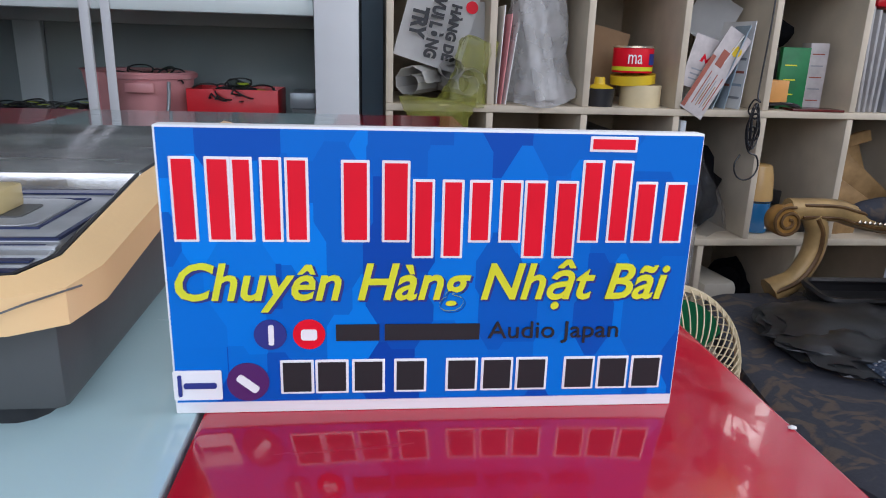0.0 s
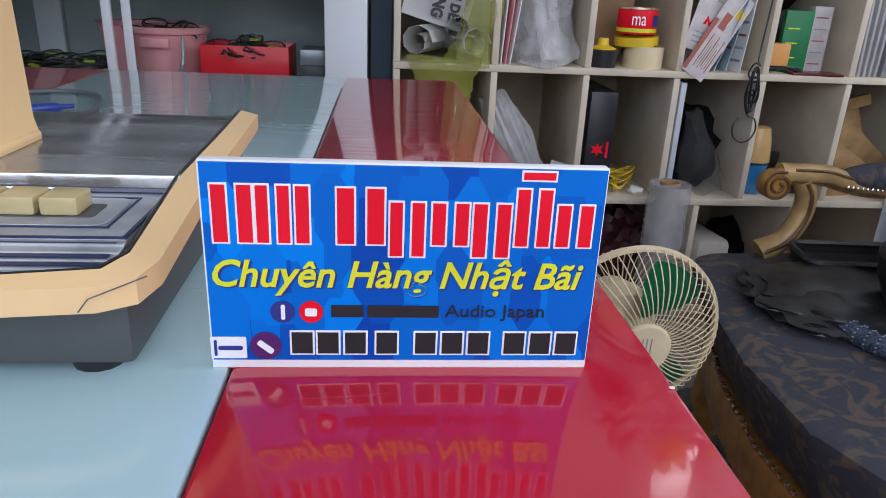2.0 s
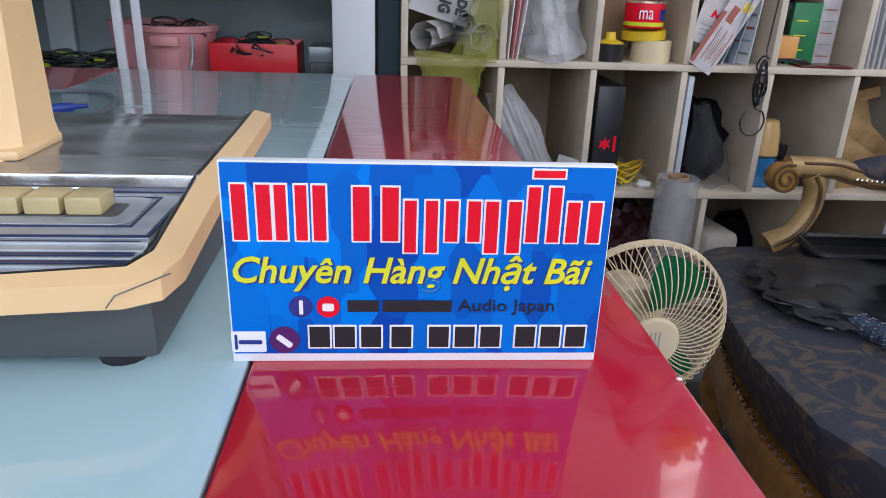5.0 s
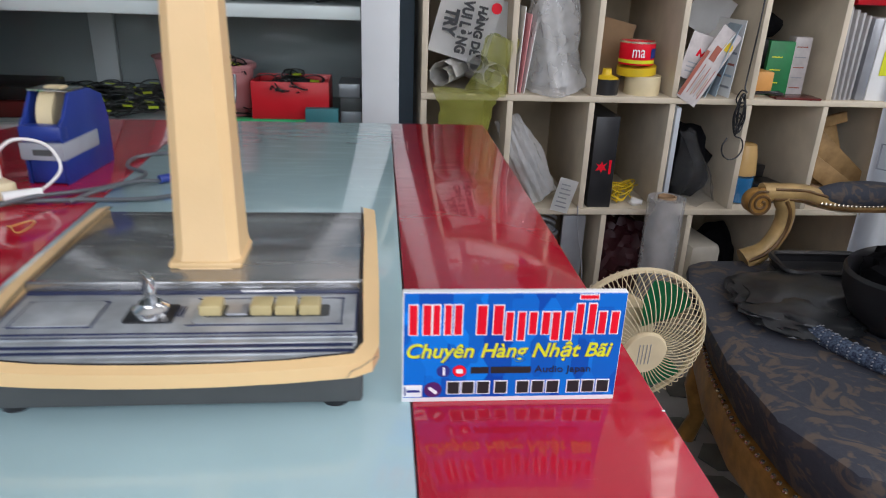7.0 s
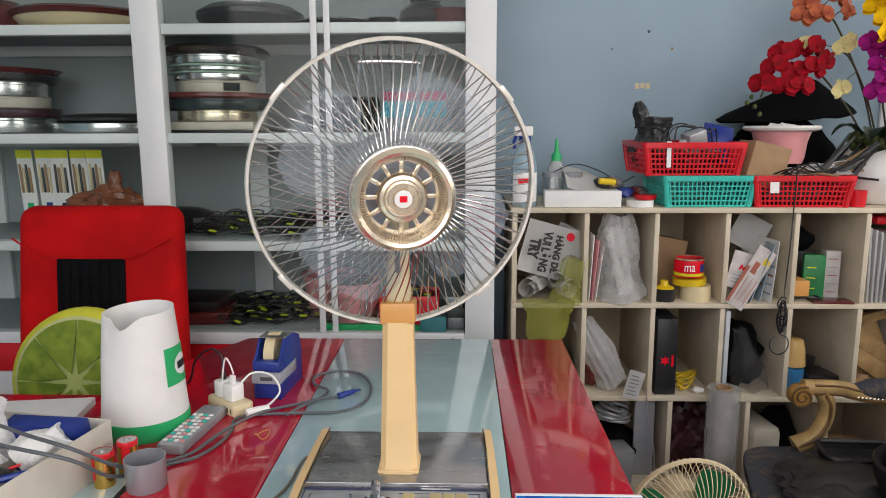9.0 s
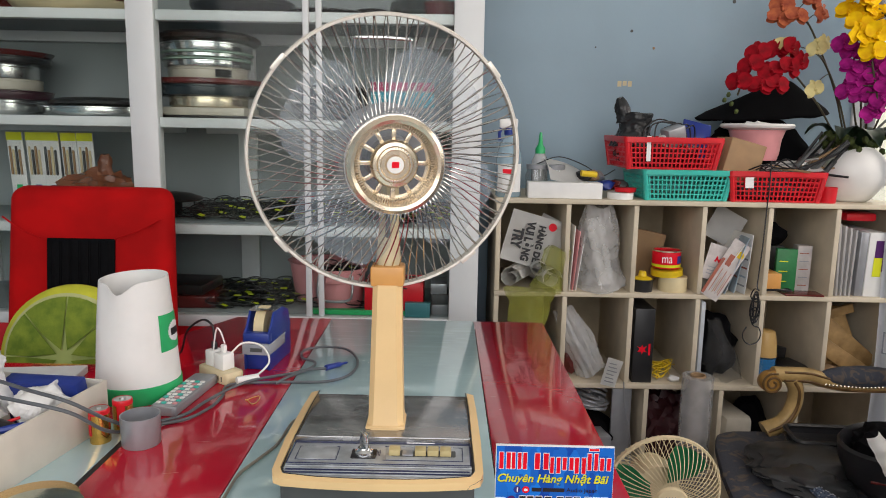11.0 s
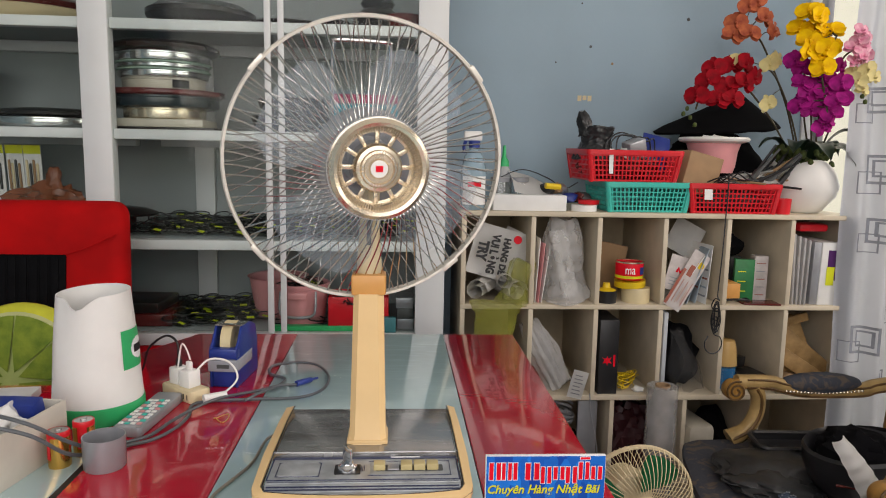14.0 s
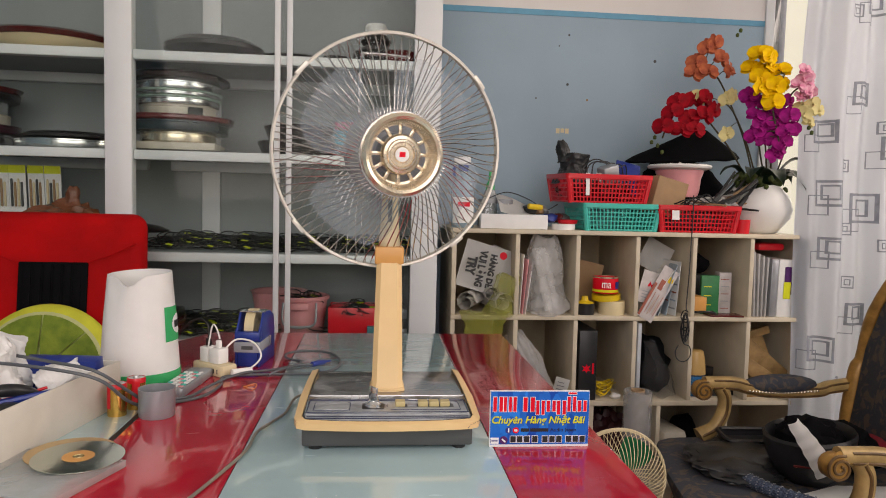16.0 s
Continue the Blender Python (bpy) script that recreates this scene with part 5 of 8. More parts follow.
part("core", lathe([(0, 0.045), (0.142, 0.0355)], 32, m=CUP), mat("pale_lime_print", (0.42, 0.50, 0.16), 0.8), cush)
tagged(part("black_bag", lump(0.22, 0.10, 0.20, 4, 0.3, 2.5), M_BLK), "black cloth bag on the chair seat", "bag").location = (-0.82, 0.86, 0.49)

# ---- things in the pigeonholes ----
def put(name, bm, material, m, label, cat, group=""):
    ob = tagged(part(name, bm, material), label, cat, group)
    ob.matrix_world = m if isinstance(m, Matrix) else Matrix.Translation(m)
    return ob


def cx(c, u):
    return D[c] + u * (D[c + 1] - D[c])


R0, R1, R2 = 0.7365, 0.4625, 0.1895


# first column: banners, rolled paper, yellow bag
ban = thing("paper_banner", pose(cx(0, 0.36), SY + 0.022, R0 + 0.075, -6, 16, 4), "white paper banner with black lettering, folded over", "banner")
part("sheet", curl_sheet(0.135, 0.150, 0.006, 0.4), M_WHITE, ban)
for txt, dx, w in (("HÀNG DỄ", 0.036, 0.108), ("VUI LÒNG", 0.0, 0.116), ("TRY", -0.036, 0.060)):
    lettering("word", txt, M_INK, ban, pose(dx, -0.0088, 0.070, 90) @ pose(0, 0, 0, 0, 0, -86), w, 0.032, offset=0.0011)
part("print_patch", prism(circle(0.012, 20), 0, 0.0008, m=pose(0.056, -0.0092, 0.128, 90)), M_REDINK, ban, "round red print")
put("paper_banner", curl_sheet(0.07, 0.20, 0.008, 1.0), M_WHITE, pose(cx(0, 0.80), SY + 0.05, R0, -8, 6, 8), "white paper sheet standing at the side", "paper")
put("paper_banner", curl_sheet(0.10, 0.16, 0.01, 2.0), M_PAPER, pose(cx(0, 0.62), SY + 0.11, R0 + 0.05, -8, 25, 0), "grey paper sheet standing behind", "paper")
for k, (u, z, r, a) in enumerate(((0.38, 0.004, 0.036, 62), (0.66, 0.006, 0.034, 100), (0.60, 0.040, 0.026, 84))):
    rollb = bm_new()
    pr = [(r * (1 - 0.05 * q) * math.cos(q * 0.7), r * (1 - 0.05 * q) * math.sin(q * 0.7)) for q in range(13)]
    lo = [rollb.verts.new((x, -0.10, z2)) for x, z2 in pr]
    hi = [rollb.verts.new((x, 0.10, z2)) for x, z2 in pr]
    for q in range(12):
        rollb.faces.new((lo[q], lo[q + 1], hi[q + 1], hi[q]))
    bmesh.ops.solidify(rollb, geom=rollb.faces, thickness=0.001)
    put("paper_roll", rollb, M_WHITE, pose(cx(0, u), SY + 0.085, R0 + z + r, 0, 0, a - 85), "rolled white paper with dark print", "paper roll", "rolled papers in the shelf")
put("plastic_bag", film_bag(0.085, 0.06, 0.125, 1.7, 9, 0.0, 0.7), M_YBAG, pose(cx(0, 0.76), SY + 0.018, R0 + 0.002, 0, 10, 0), "crumpled yellow-green plastic bag", "bag")
put("plastic_bag", film_bag(0.085, 0.04, 0.105, 0.6, 4, 0.0, 1.55), M_YBAG, pose(cx(0, 0.46), SY - 0.034, R0 - 0.092), "yellow-green plastic bag hanging over the board", "bag")
put("dark_bag", lump(0.15, 0.16, 0.13, 2, 0.3, 3), M_BLK, (cx(0, 0.55), SY + 0.12, R1), "dark cloth bag in the shelf", "bag")
# second column
put("plastic_bag", film_bag(0.150, 0.13, 0.245, 2.9, 4, 0.0, 0.55), M_MILKY, pose(cx(1, 0.56), SY + 0.062, R0 + 0.004, 0, -3, 0), "clear plastic bag of white tubes", "bag")
for k in range(2):
    put("white_tube", lathe([(0, 0), (0.015, 0), (0.015, 0.205), (0, 0.205)], 14), M_PAPER, pose(cx(1, 0.66) + 0.024 * k, SY + 0.085 + 0.02 * k, R0 + 0.006, -4, -13 + 2 * k, 0), "white tube inside the plastic bag", "tube", "tubes in the bag")
for k in range(3):
    put("envelope", box(-0.001, 0.001, -0.07, 0.07, 0, 0.19 - 0.015 * k, 0.0005), (M_PAPER, M_PINK, M_PAPER)[k], pose(cx(1, 0.08) + 0.007 * k, SY + 0.09, R0, 0, 3 + 2 * k, 2 * k), "standing paper envelope with reddish print", "paper", "envelopes in the shelf")
put("plastic_bag", film_bag(0.095, 0.07, 0.21, 4.1, 13, 0.0, 0.7), M_CLEARBAG, pose(cx(1, 0.52), SY + 0.06, R1 + 0.012, -8, -24, 0), "clear bag with ribbed tubing", "bag")
for k in range(5):
    put("ribbed_tube", tube([(0, 0, 0), (0.0, 0, 0.18)], 0.007, 8), M_GREY, pose(cx(1, 0.42) + 0.013 * k, SY + 0.075, R1 + 0.02, -8, -26, 0), "thin grey ribbed tube in a bag", "tube", "ribbed tubes in the bag")
tagp = thing("paper_tag", pose(cx(1, 0.70), SY - 0.012, R1 - 0.005, 0, 14, 0), "white printed paper tag hanging over the board", "tag")
part("sheet", curl_sheet(0.045, 0.085, 0.003, 0.2), M_PAPER, tagp)
for k in range(6):
    part("print_bar", box(-0.016, 0.012 - 0.003 * (k % 3), -0.0052, -0.0045, 0.014 + 0.011 * k, 0.017 + 0.011 * k), M_GREY, tagp)
put("red_pouch", lump(0.07, 0.08, 0.10, 6, 0.25, 3), M_PANR, (cx(1, 0.22), SY + 0.10, R1), "dark red pouch in the shelf", "pouch")
# third column
put("cardboard_box", box(-0.05, 0.05, -0.03, 0.03, 0, 0.16, 0.002), M_CARD, pose(cx(2, 0.32), SY + 0.20, R0, 0, 12, 10), "brown cardboard box leaning at the back", "box")
cupb = thing("black_cup", (cx(2, 0.20), SY + 0.04, R0), "black round cup with yellow contents", "cup")
part("body", lathe([(0, 0), (0.030, 0), (0.032, 0.036), (0.029, 0.036), (0.028, 0.01), (0, 0.01)], 28), M_BLKP, cupb)
part("contents", lathe([(0, 0.058), (0.010, 0.058), (0.012, 0.044), (0.028, 0.038), (0.028, 0.012), (0, 0.012)], 18), M_YEL, cupb, "yellow plastic piece")
put("tape_roll", lathe([(0.024, 0), (0.041, 0), (0.0415, 0.002), (0.0415, 0.042), (0.041, 0.044), (0.024, 0.044), (0.024, 0)], 36), M_TAPE, (cx(2, 0.68), SY + 0.052, R0), "cream masking tape roll on the board", "tape")
put("tape_roll", lathe([(0.026, 0), (0.046, 0), (0.046, 0.018), (0.026, 0.018), (0.026, 0)], 36), M_YEL, pose(cx(2, 0.60), SY + 0.062, R0 + 0.046, 3, -4, 0), "yellow tape roll on another roll", "tape")
tin = thing("tin_can", (cx(2, 0.58), SY + 0.062, R0 + 0.068), "round metal tin with red, yellow and blue print", "tin")
part("body", lathe([(0, 0), (0.040, 0), (0.041, 0.002), (0.041, 0.048), (0.040, 0.050), (0.038, 0.047), (0, 0.047)], 36), M_REDINK, tin, "red printed body")
part("rim", lathe([(0.040, 0.048), (0.0425, 0.049), (0.0425, 0.053), (0.039, 0.053), (0.040, 0.048)], 36), M_GOLD, tin, "gold rim")
part("print_band", lathe([(0.0412, 0.004), (0.0416, 0.004), (0.0416, 0.012), (0.0412, 0.012)], 36), M_YELINK, tin)
part("print_patch", prism([(0.0414 * math.cos(a), 0.0414 * math.sin(a)) for a in (radians(-60 + 5 * k) for k in range(9))] + [(0.0418 * math.cos(a), 0.0418 * math.sin(a)) for a in (radians(-20 - 5 * k) for k in range(9))], 0.016, 0.038), M_BLUE, tin, "blue patch")
lettering("print_letters", "ma", M_WHITEINK, tin, pose(-0.010, -0.0418, 0.027, 90), 0.030, 0.018)
bb = thing("black_box", pose(cx(2, 0.11), SY + 0.11, R1, 0, 0, 0), "tall black carton with a red emblem", "box")
part("carton", box(-0.003, 0.055, -0.10, 0.10, 0, 0.225, 0.0015), M_BLKP, bb)
part("emblem", prism([(-0.014, -0.006), (-0.008, 0.004), (-0.015, 0.012), (-0.004, 0.008), (0, 0.017), (0.004, 0.008), (0.013, 0.013), (0.007, 0.003), (0.014, -0.006), (0.004, -0.004), (0, -0.012), (-0.004, -0.004)], 0, 0.0008, m=pose(0.022, -0.1003, 0.10, 90)), M_REDINK, bb, "red emblem")
part("print_bar", box(0.040, 0.046, -0.1010, -0.1002, 0.085, 0.120), M_REDINK, bb)
for k in range(4):
    put("yellow_cable", tube(smooth_line([(0.030 * math.cos(q * 1.1 + k) * (1 + 0.4 * math.sin(q * 2 + k)), 0.035 * math.sin(q * 1.3 + k), 0.005 + 0.024 * abs(math.sin(0.7 * q + k)) + 0.008 * k) for q in range(16)], 5), 0.0014, 6), M_YEL, (cx(2, 0.62), SY + 0.06, R1), "tangle of thin yellow cable", "cable", "yellow cables in the shelf")
put("paper_scrap", lump(0.035, 0.03, 0.02, 7, 0.4, 3, 2), M_PAPER, (cx(2, 0.76), SY + 0.03, R1), "crumpled white paper scrap", "paper")
# fourth column: leaning leaflets
M_PALEBLUE = mat("pale_blue_paper", (0.42, 0.52, 0.60), 0.6, var=0.2)
M_RUST = mat("rust_print", (0.38, 0.11, 0.07), 0.6, var=0.2)
cols = (M_PAPER, M_WHITE, M_PAPER, M_PAPER, M_PAPER, M_PALEBLUE, M_PAPER, M_WHITE, M_PALEBLUE, M_PAPER)
for k in range(13):
    lf = thing("leaflet", pose(cx(3, 0.14) + 0.0105 * k, SY + 0.035 + 0.012 * ((k * 7) % 5), R0 + 0.001, 0, 34 - 3.0 * k, 6 * math.sin(k * 2.1)), "printed leaflet leaning in the shelf", "leaflet", "leaflets in the shelf")
    h = 0.175 - 0.012 * ((k * 3) % 5)
    part("sheet", box(-0.0008, 0.0008, -0.03, 0.10, 0, h, 0.0004, seg=1), cols[k % 10], lf)
    for q in range(5):
        part("print_bar", box(-0.0014, -0.0009, -0.022, 0.02 + 0.01 * (q % 3), 0.02 + 0.026 * q, 0.025 + 0.026 * q), (M_RUST, M_GREY, M_PALEBLUE)[(k + q) % 3], lf)
M_LEAFLET = mat("coated_leaflet_paper", (0.60, 0.55, 0.53), 0.4, var=0.25, scale=35)
env = thing("leaflet", pose(cx(3, 0.13), SY - 0.004, R0 - 0.006, -5, 31, 0), "white leaflet with red lettering leaning at the front", "leaflet", "leaflets in the shelf")
part("sheet", box(-0.027, 0.029, -0.0006, 0.0006, 0, 0.185, 0.0003, seg=1), M_LEAFLET, env)
part("print_bar", box(-0.027, -0.018, -0.0012, -0.0007, 0.004, 0.120), M_RUST, env)
part("print_bar", box(-0.012, 0.004, -0.0012, -0.0007, 0.105, 0.140), M_RUST, env)
part("picture", prism(circle(0.011, 16), 0, 0.0004, m=pose(0.014, -0.0008, 0.150, 90)), M_YEL, env)
for q in range(7):
    part("print_bar", box(-0.010 + 0.005 * q, -0.008 + 0.005 * q, -0.0012, -0.0007, 0.018 + 0.006 * (q % 2), 0.092 - 0.011 * (q % 3)), (M_RUST, M_GREY, M_CARD)[q % 3], env)
card = thing("leaflet", pose(cx(3, 0.10), SY + 0.012, R0 + 0.045, -6, 16, 0), "pale card with a red emblem behind a leaflet", "leaflet", "leaflets in the shelf")
part("sheet", box(-0.016, 0.060, -0.0006, 0.0006, 0, 0.105, 0.0003, seg=1), M_LEAFLET, card)
part("emblem", prism([(-0.014, 0), (-0.008, 0.018), (0.0, 0.006), (0.008, 0.018), (0.014, 0), (0.008, 0), (0.006, 0.007), (0.0, -0.002), (-0.006, 0.007), (-0.008, 0)], 0, 0.0005, m=pose(0.022, -0.0007, 0.055, 90)), M_REDINK, card, "red emblem")
for q in range(3):
    part("print_bar", box(-0.004, 0.045 - 0.008 * q, -0.0012, -0.0007, 0.016 + 0.010 * q, 0.019 + 0.010 * q), M_GREY, card)
put("paper_sheet", curl_sheet(0.10, 0.10, 0.003, 0.9), M_PAPER, pose(cx(3, 0.45), SY + 0.12, R0 + 0.14, -4, 28, 0), "blank white sheet leaning at the back", "paper")
put("grey_board", box(-0.006, 0.006, 0.0, 0.28, 0, 0.250, 0.001), mat("light_grey_laminate", (0.5, 0.54, 0.57), 0.4), pose(cx(3, 0.10), SY + 0.004, R1), "light grey board standing in the shelf", "board")
put("plastic_bag", lump(0.135, 0.18, 0.20, 11, 0.3, 3), M_BLK, (cx(3, 0.52), SY + 0.13, R1), "black bag of parts in the shelf", "bag")
put("plastic_bag", film_bag(0.11, 0.09, 0.185, 5.2, 6, 0, 0.35), mat("smoky_film", (0.20, 0.20, 0.20), 0.12, alpha=0.16, bump=0.9, bscale=45), pose(cx(3, 0.60), SY + 0.06, R1 + 0.001, 0, -10, 0), "smoky clear plastic bag", "bag")
# fifth column
put("black_hat", lump(0.12, 0.14, 0.08, 12, 0.2, 2), M_BLK, (cx(4, 0.35), SY + 0.18, R0 + 0.125), "black cloth hat on a carton", "hat")
put("dark_carton", box(-0.06, 0.06, -0.06, 0.06, 0, 0.122, 0.002), M_DARK, (cx(4, 0.34), SY + 0.22, R0), "dark carton at the back of the shelf", "box")
put("amber_box", box(-0.022, 0.022, -0.04, 0.04, 0, 0.045, 0.002), M_ORANGE, (cx(4, 0.18), SY + 0.06, R0 + 0.016), "small amber plastic box", "box")
put("black_cable", tube(smooth_line([(0.05 * math.cos(q * 1.0), 0.025 * math.sin(q * 1.0), 0.006 + 0.004 * (q % 3)) for q in range(14)], 4), 0.003, 6), M_BLKP, (cx(4, 0.26), SY + 0.045, R0), "coiled black cable on the board", "cable")
gb = thing("green_box", pose(cx(4, 0.46), SY + 0.07, R0, 0, 0, -14), "green printed carton standing upright", "box")
part("carton", box(-0.028, 0.028, -0.012, 0.012, 0, 0.128, 0.001), mat("green_printed_card", (0.02, 0.22, 0.07), 0.45, var=0.3, scale=25), gb)
for q in range(3):
    part("print_bar", box(-0.02, 0.004, -0.0128, -0.0122, 0.03 + 0.030 * q, 0.0325 + 0.03 * q), M_YELINK, gb)
wb = thing("white_carton", pose(cx(4, 0.74), SY + 0.085, R0, 0, 0, -6), "white carton with small red print", "box")
part("carton", box(-0.020, 0.020, -0.02, 0.02, 0, 0.138, 0.001), M_LEAFLET, wb)
for q in range(5):
    part("print_bar", box(-0.014, 0.012, -0.0208, -0.0202, 0.018 + 0.024 * q, 0.0205 + 0.024 * q), (M_RUST, M_GREY)[q % 2], wb)
put("red_folder", box(-0.055, 0.055, -0.03, 0.03, 0, 0.005, 0.001), M_PANR, pose(cx(4, 0.62), SY + 0.028, R0, 0, 0, -4), "flat dark red paper folder", "folder")
bot = thing("detergent_bottle", (cx(4, 0.27), SY + 0.07, R1), "clear bottle of blue liquid under an amber cup", "bottle")
part("bottle", lathe([(0, 0), (0.031, 0), (0.033, 0.003), (0.033, 0.085), (0.028, 0.10), (0.018, 0.108), (0.018, 0.12), (0, 0.12)], 28), clear("clear_bottle_plastic", (0.95, 0.97, 1.0), 0.06), bot)
part("liquid", lathe([(0, 0.002), (0.030, 0.002), (0.032, 0.005), (0.032, 0.068), (0, 0.068)], 28), mat("blue_liquid", (0.06, 0.36, 0.75), 0.12, alpha=0.6), bot, "bright blue liquid")
part("cup", lathe([(0.0338, 0.074), (0.0343, 0.074), (0.030, 0.125), (0.024, 0.150), (0.018, 0.153), (0, 0.153)], 28), mat("amber_cup_plastic", (0.66, 0.42, 0.16), 0.25, alpha=0.85), bot, "amber plastic cup turned over")
part("label", prism([(0.0332 * math.cos(a), 0.0332 * math.sin(a)) for a in (radians(-70 + 6 * k) for k in range(8))] + [(0.0336 * math.cos(a), 0.0336 * math.sin(a)) for a in (radians(-28 - 6 * k) for k in range(8))], 0.012, 0.03), M_PAPER, bot)
put("black_case", box(-0.055, 0.055, -0.05, 0.05, 0, 0.045, 0.004), M_BLKP, pose(cx(4, 0.66), SY + 0.10, R1, 0, 6, 12), "black plastic case in the shelf", "case")
put("black_adapter", box(-0.03, 0.03, -0.03, 0.03, 0, 0.035, 0.004), M_BLKP, pose(cx(4, 0.52), SY + 0.13, R1 + 0.052, 0, 8, 30), "black power adapter on the case", "adapter")
# sixth column
for k in range(4):
    put("plastic_folder", box(-0.003, 0.003, 0, 0.20, 0, 0.212 - 0.006 * k, 0.001), M_FOLDER, pose(cx(5, 0.12) + 0.0125 * k, SY + 0.012, R0, 0, -2 + k, 0), "translucent plastic folder standing upright", "folder", "clear folders in the shelf")
fol = thing("binder", pose(cx(5, 0.60), SY + 0.012, R0, 0, 1, 0), "white binder with a purple and yellow cover picture", "binder")
part("spine", box(-0.040, -0.0165, 0.002, 0.20, 0, 0.188, 0.002), M_GREY, fol, "grey back of the binder")
part("cover", box(-0.016, 0.040, 0, 0.20, 0, 0.188, 0.002), M_PAPER, fol)
part("picture", box(0.004, 0.034, -0.0012, -0.0004, 0.075, 0.165), M_PURPLE, fol)
part("picture", box(0.002, 0.026, -0.0020, -0.0013, 0.060, 0.115), M_YELINK, fol)
put("red_case", box(-0.05, 0.04, -0.04, 0.04, 0, 0.024, 0.008), M_REDP, (cx(5, 0.55), SY + 0.10, R0 + 0.214), "red plastic case on the folders", "case")
M_PLY = mat("plywood_offcut", (0.44, 0.27, 0.11), 0.6, var=0.35, col2=(0.24, 0.14, 0.05))
for k, (u, y, z, ry, ln, hw) in enumerate(((0.93, 0.05, 0.012, -57, 0.19, 0.024), (0.96, 0.075, 0.050, -50, 0.20, 0.026), (0.80, 0.10, 0.020, -66, 0.15, 0.030), (0.86, 0.125, 0.030, -22, 0.19, 0.022), (0.62, 0.15, 0.010, -8, 0.20, 0.024), (0.50, 0.06, 0.004, -80, 0.09, 0.022))):
    put("wood_offcut", box(-hw, hw, -0.008, 0.008, 0, ln, 0.0015), M_PLY, pose(cx(5, u), SY + y, R1 + z, -4, ry, 5 * k - 10), "plywood offcut leaning in the shelf", "wood", "wood offcuts in the shelf")
put("wood_offcut", box(-0.038, 0.038, -0.008, 0.008, 0, 0.026, 0.0015), M_PLY, pose(cx(5, 0.55), SY + 0.118, R1 + 0.192, -4, -16, 0), "plywood crosspiece on a leaning offcut", "wood", "wood offcuts in the shelf")
put("wood_block", lump(0.10, 0.12, 0.05, 15, 0.3, 2.5), M_CARD, (cx(5, 0.35), SY + 0.12, R1), "brown wooden block under the offcuts", "wood")
# bottom row
for k in range(4):
    put("cable_coil", tube(smooth_line([(0.055 * math.cos(q * 0.9 + k), 0.04 * math.sin(q * 0.9 + k), 0.012 + 0.002 * q) for q in range(16)], 4), 0.0045, 6), M_GREY, pose(D2[1] + 0.075, SY + 0.08, R2 + 0.155 + 0.012 * k, 10 * k, 12, 40 * k), "grey coiled cable in the shelf", "cable", "cable coils in the bottom row")
put("dark_bag", lump(0.16, 0.20, 0.15, 21, 0.3, 3), M_BLK, (D2[1] + 0.09, SY + 0.12, R2), "black cloth bag under the cables", "bag")
put("grey_carton", box(-0.045, 0.045, -0.04, 0.04, 0, 0.12, 0.002), M_GREY, pose(D2[1] + 0.07, SY + 0.0, R2, 0, 4, 12), "grey printed carton in the shelf", "box")
put("grey_board", box(-0.03, 0.03, -0.005, 0.005, 0, 0.235, 0.002), M_GREY, pose(D2[1] + 0.175, SY + 0.06, R2), "grey perforated board standing upright", "board")
put("red_bag", lump(0.17, 0.20, 0.22, 22, 0.3, 3.4, 4, sharp=True), mat("maroon_bag_film", (0.045, 0.008, 0.012), 0.5, var=0.3), (D2[2] + 0.10, SY + 0.13, R2), "dark red crumpled bag in the shelf", "bag")
put("pale_machine", box(-0.045, 0.045, -0.09, 0.09, 0, 0.165, 0.018), mat("beige_machine_plastic", (0.55, 0.51, 0.42), 0.45), pose(D2[3] + 0.06, SY + 0.11, R2, 0, 0, 8), "beige plastic machine in the shelf", "machine")
put("black_machine", lump(0.11, 0.16, 0.19, 24, 0.2, 2.6), M_BLK, (D2[3] + 0.16, SY + 0.16, R2), "black machine at the back", "machine")
put("red_pouch", lump(0.09, 0.10, 0.06, 25, 0.3, 3), M_PINK, (D2[4] + 0.09, SY + 0.06, R2), "pink and brown cloth pouch", "pouch")
put("brown_parcel", lump(0.18, 0.16, 0.10, 26, 0.25, 3), M_CARD, (D2[4] + 0.13, SY + 0.14, R2), "brown paper parcel in the shelf", "parcel")
# roll of stretch film in front of the shelf
ro = thing("film_roll", (0.668, 1.355, 0), "tall roll of clear stretch film on a cardboard core", "film roll")
part("film", lathe([(0.022, 0), (0.044, 0), (0.0445, 0.25), (0.044, 0.515), (0.022, 0.515), (0.022, 0)], 32), mat("stretch_film", (0.66, 0.66, 0.66), 0.08, var=0.3, scale=14, bump=0.6, bscale=22, alpha=0.42, coat=0.6), ro)
part("core", lathe([(0.018, 0), (0.0215, 0), (0.0215, 0.519), (0.018, 0.519), (0.018, 0)], 24), M_CARD, ro)
# dark cable hanging in front of the shelf
hang = [(0.842, 1.405, 1.125), (0.845, 1.410, 1.05), (0.846, 1.415, 1.00), (0.843, 1.412, 0.90), (0.840, 1.415, 0.80), (0.838, 1.412, 0.765)] + \
    [(0.832 + 0.011 * math.cos(q * 1.7), 1.408 + 0.004 * math.sin(q), 0.755 - 0.0075 * q + 0.012 * math.sin(q * 1.7)) for q in range(10)] + \
    [(0.832 + 0.026 * math.sin(q * 0.8), 1.408, 0.655 - 0.030 * (1 - math.cos(q * 0.8))) for q in range(8)]
tagged(part("hanging_cable", tube(smooth_line(hang, 4), 0.0018, 6), M_BLKP), "thin black cable hanging in a tangle before the shelf", "cable")
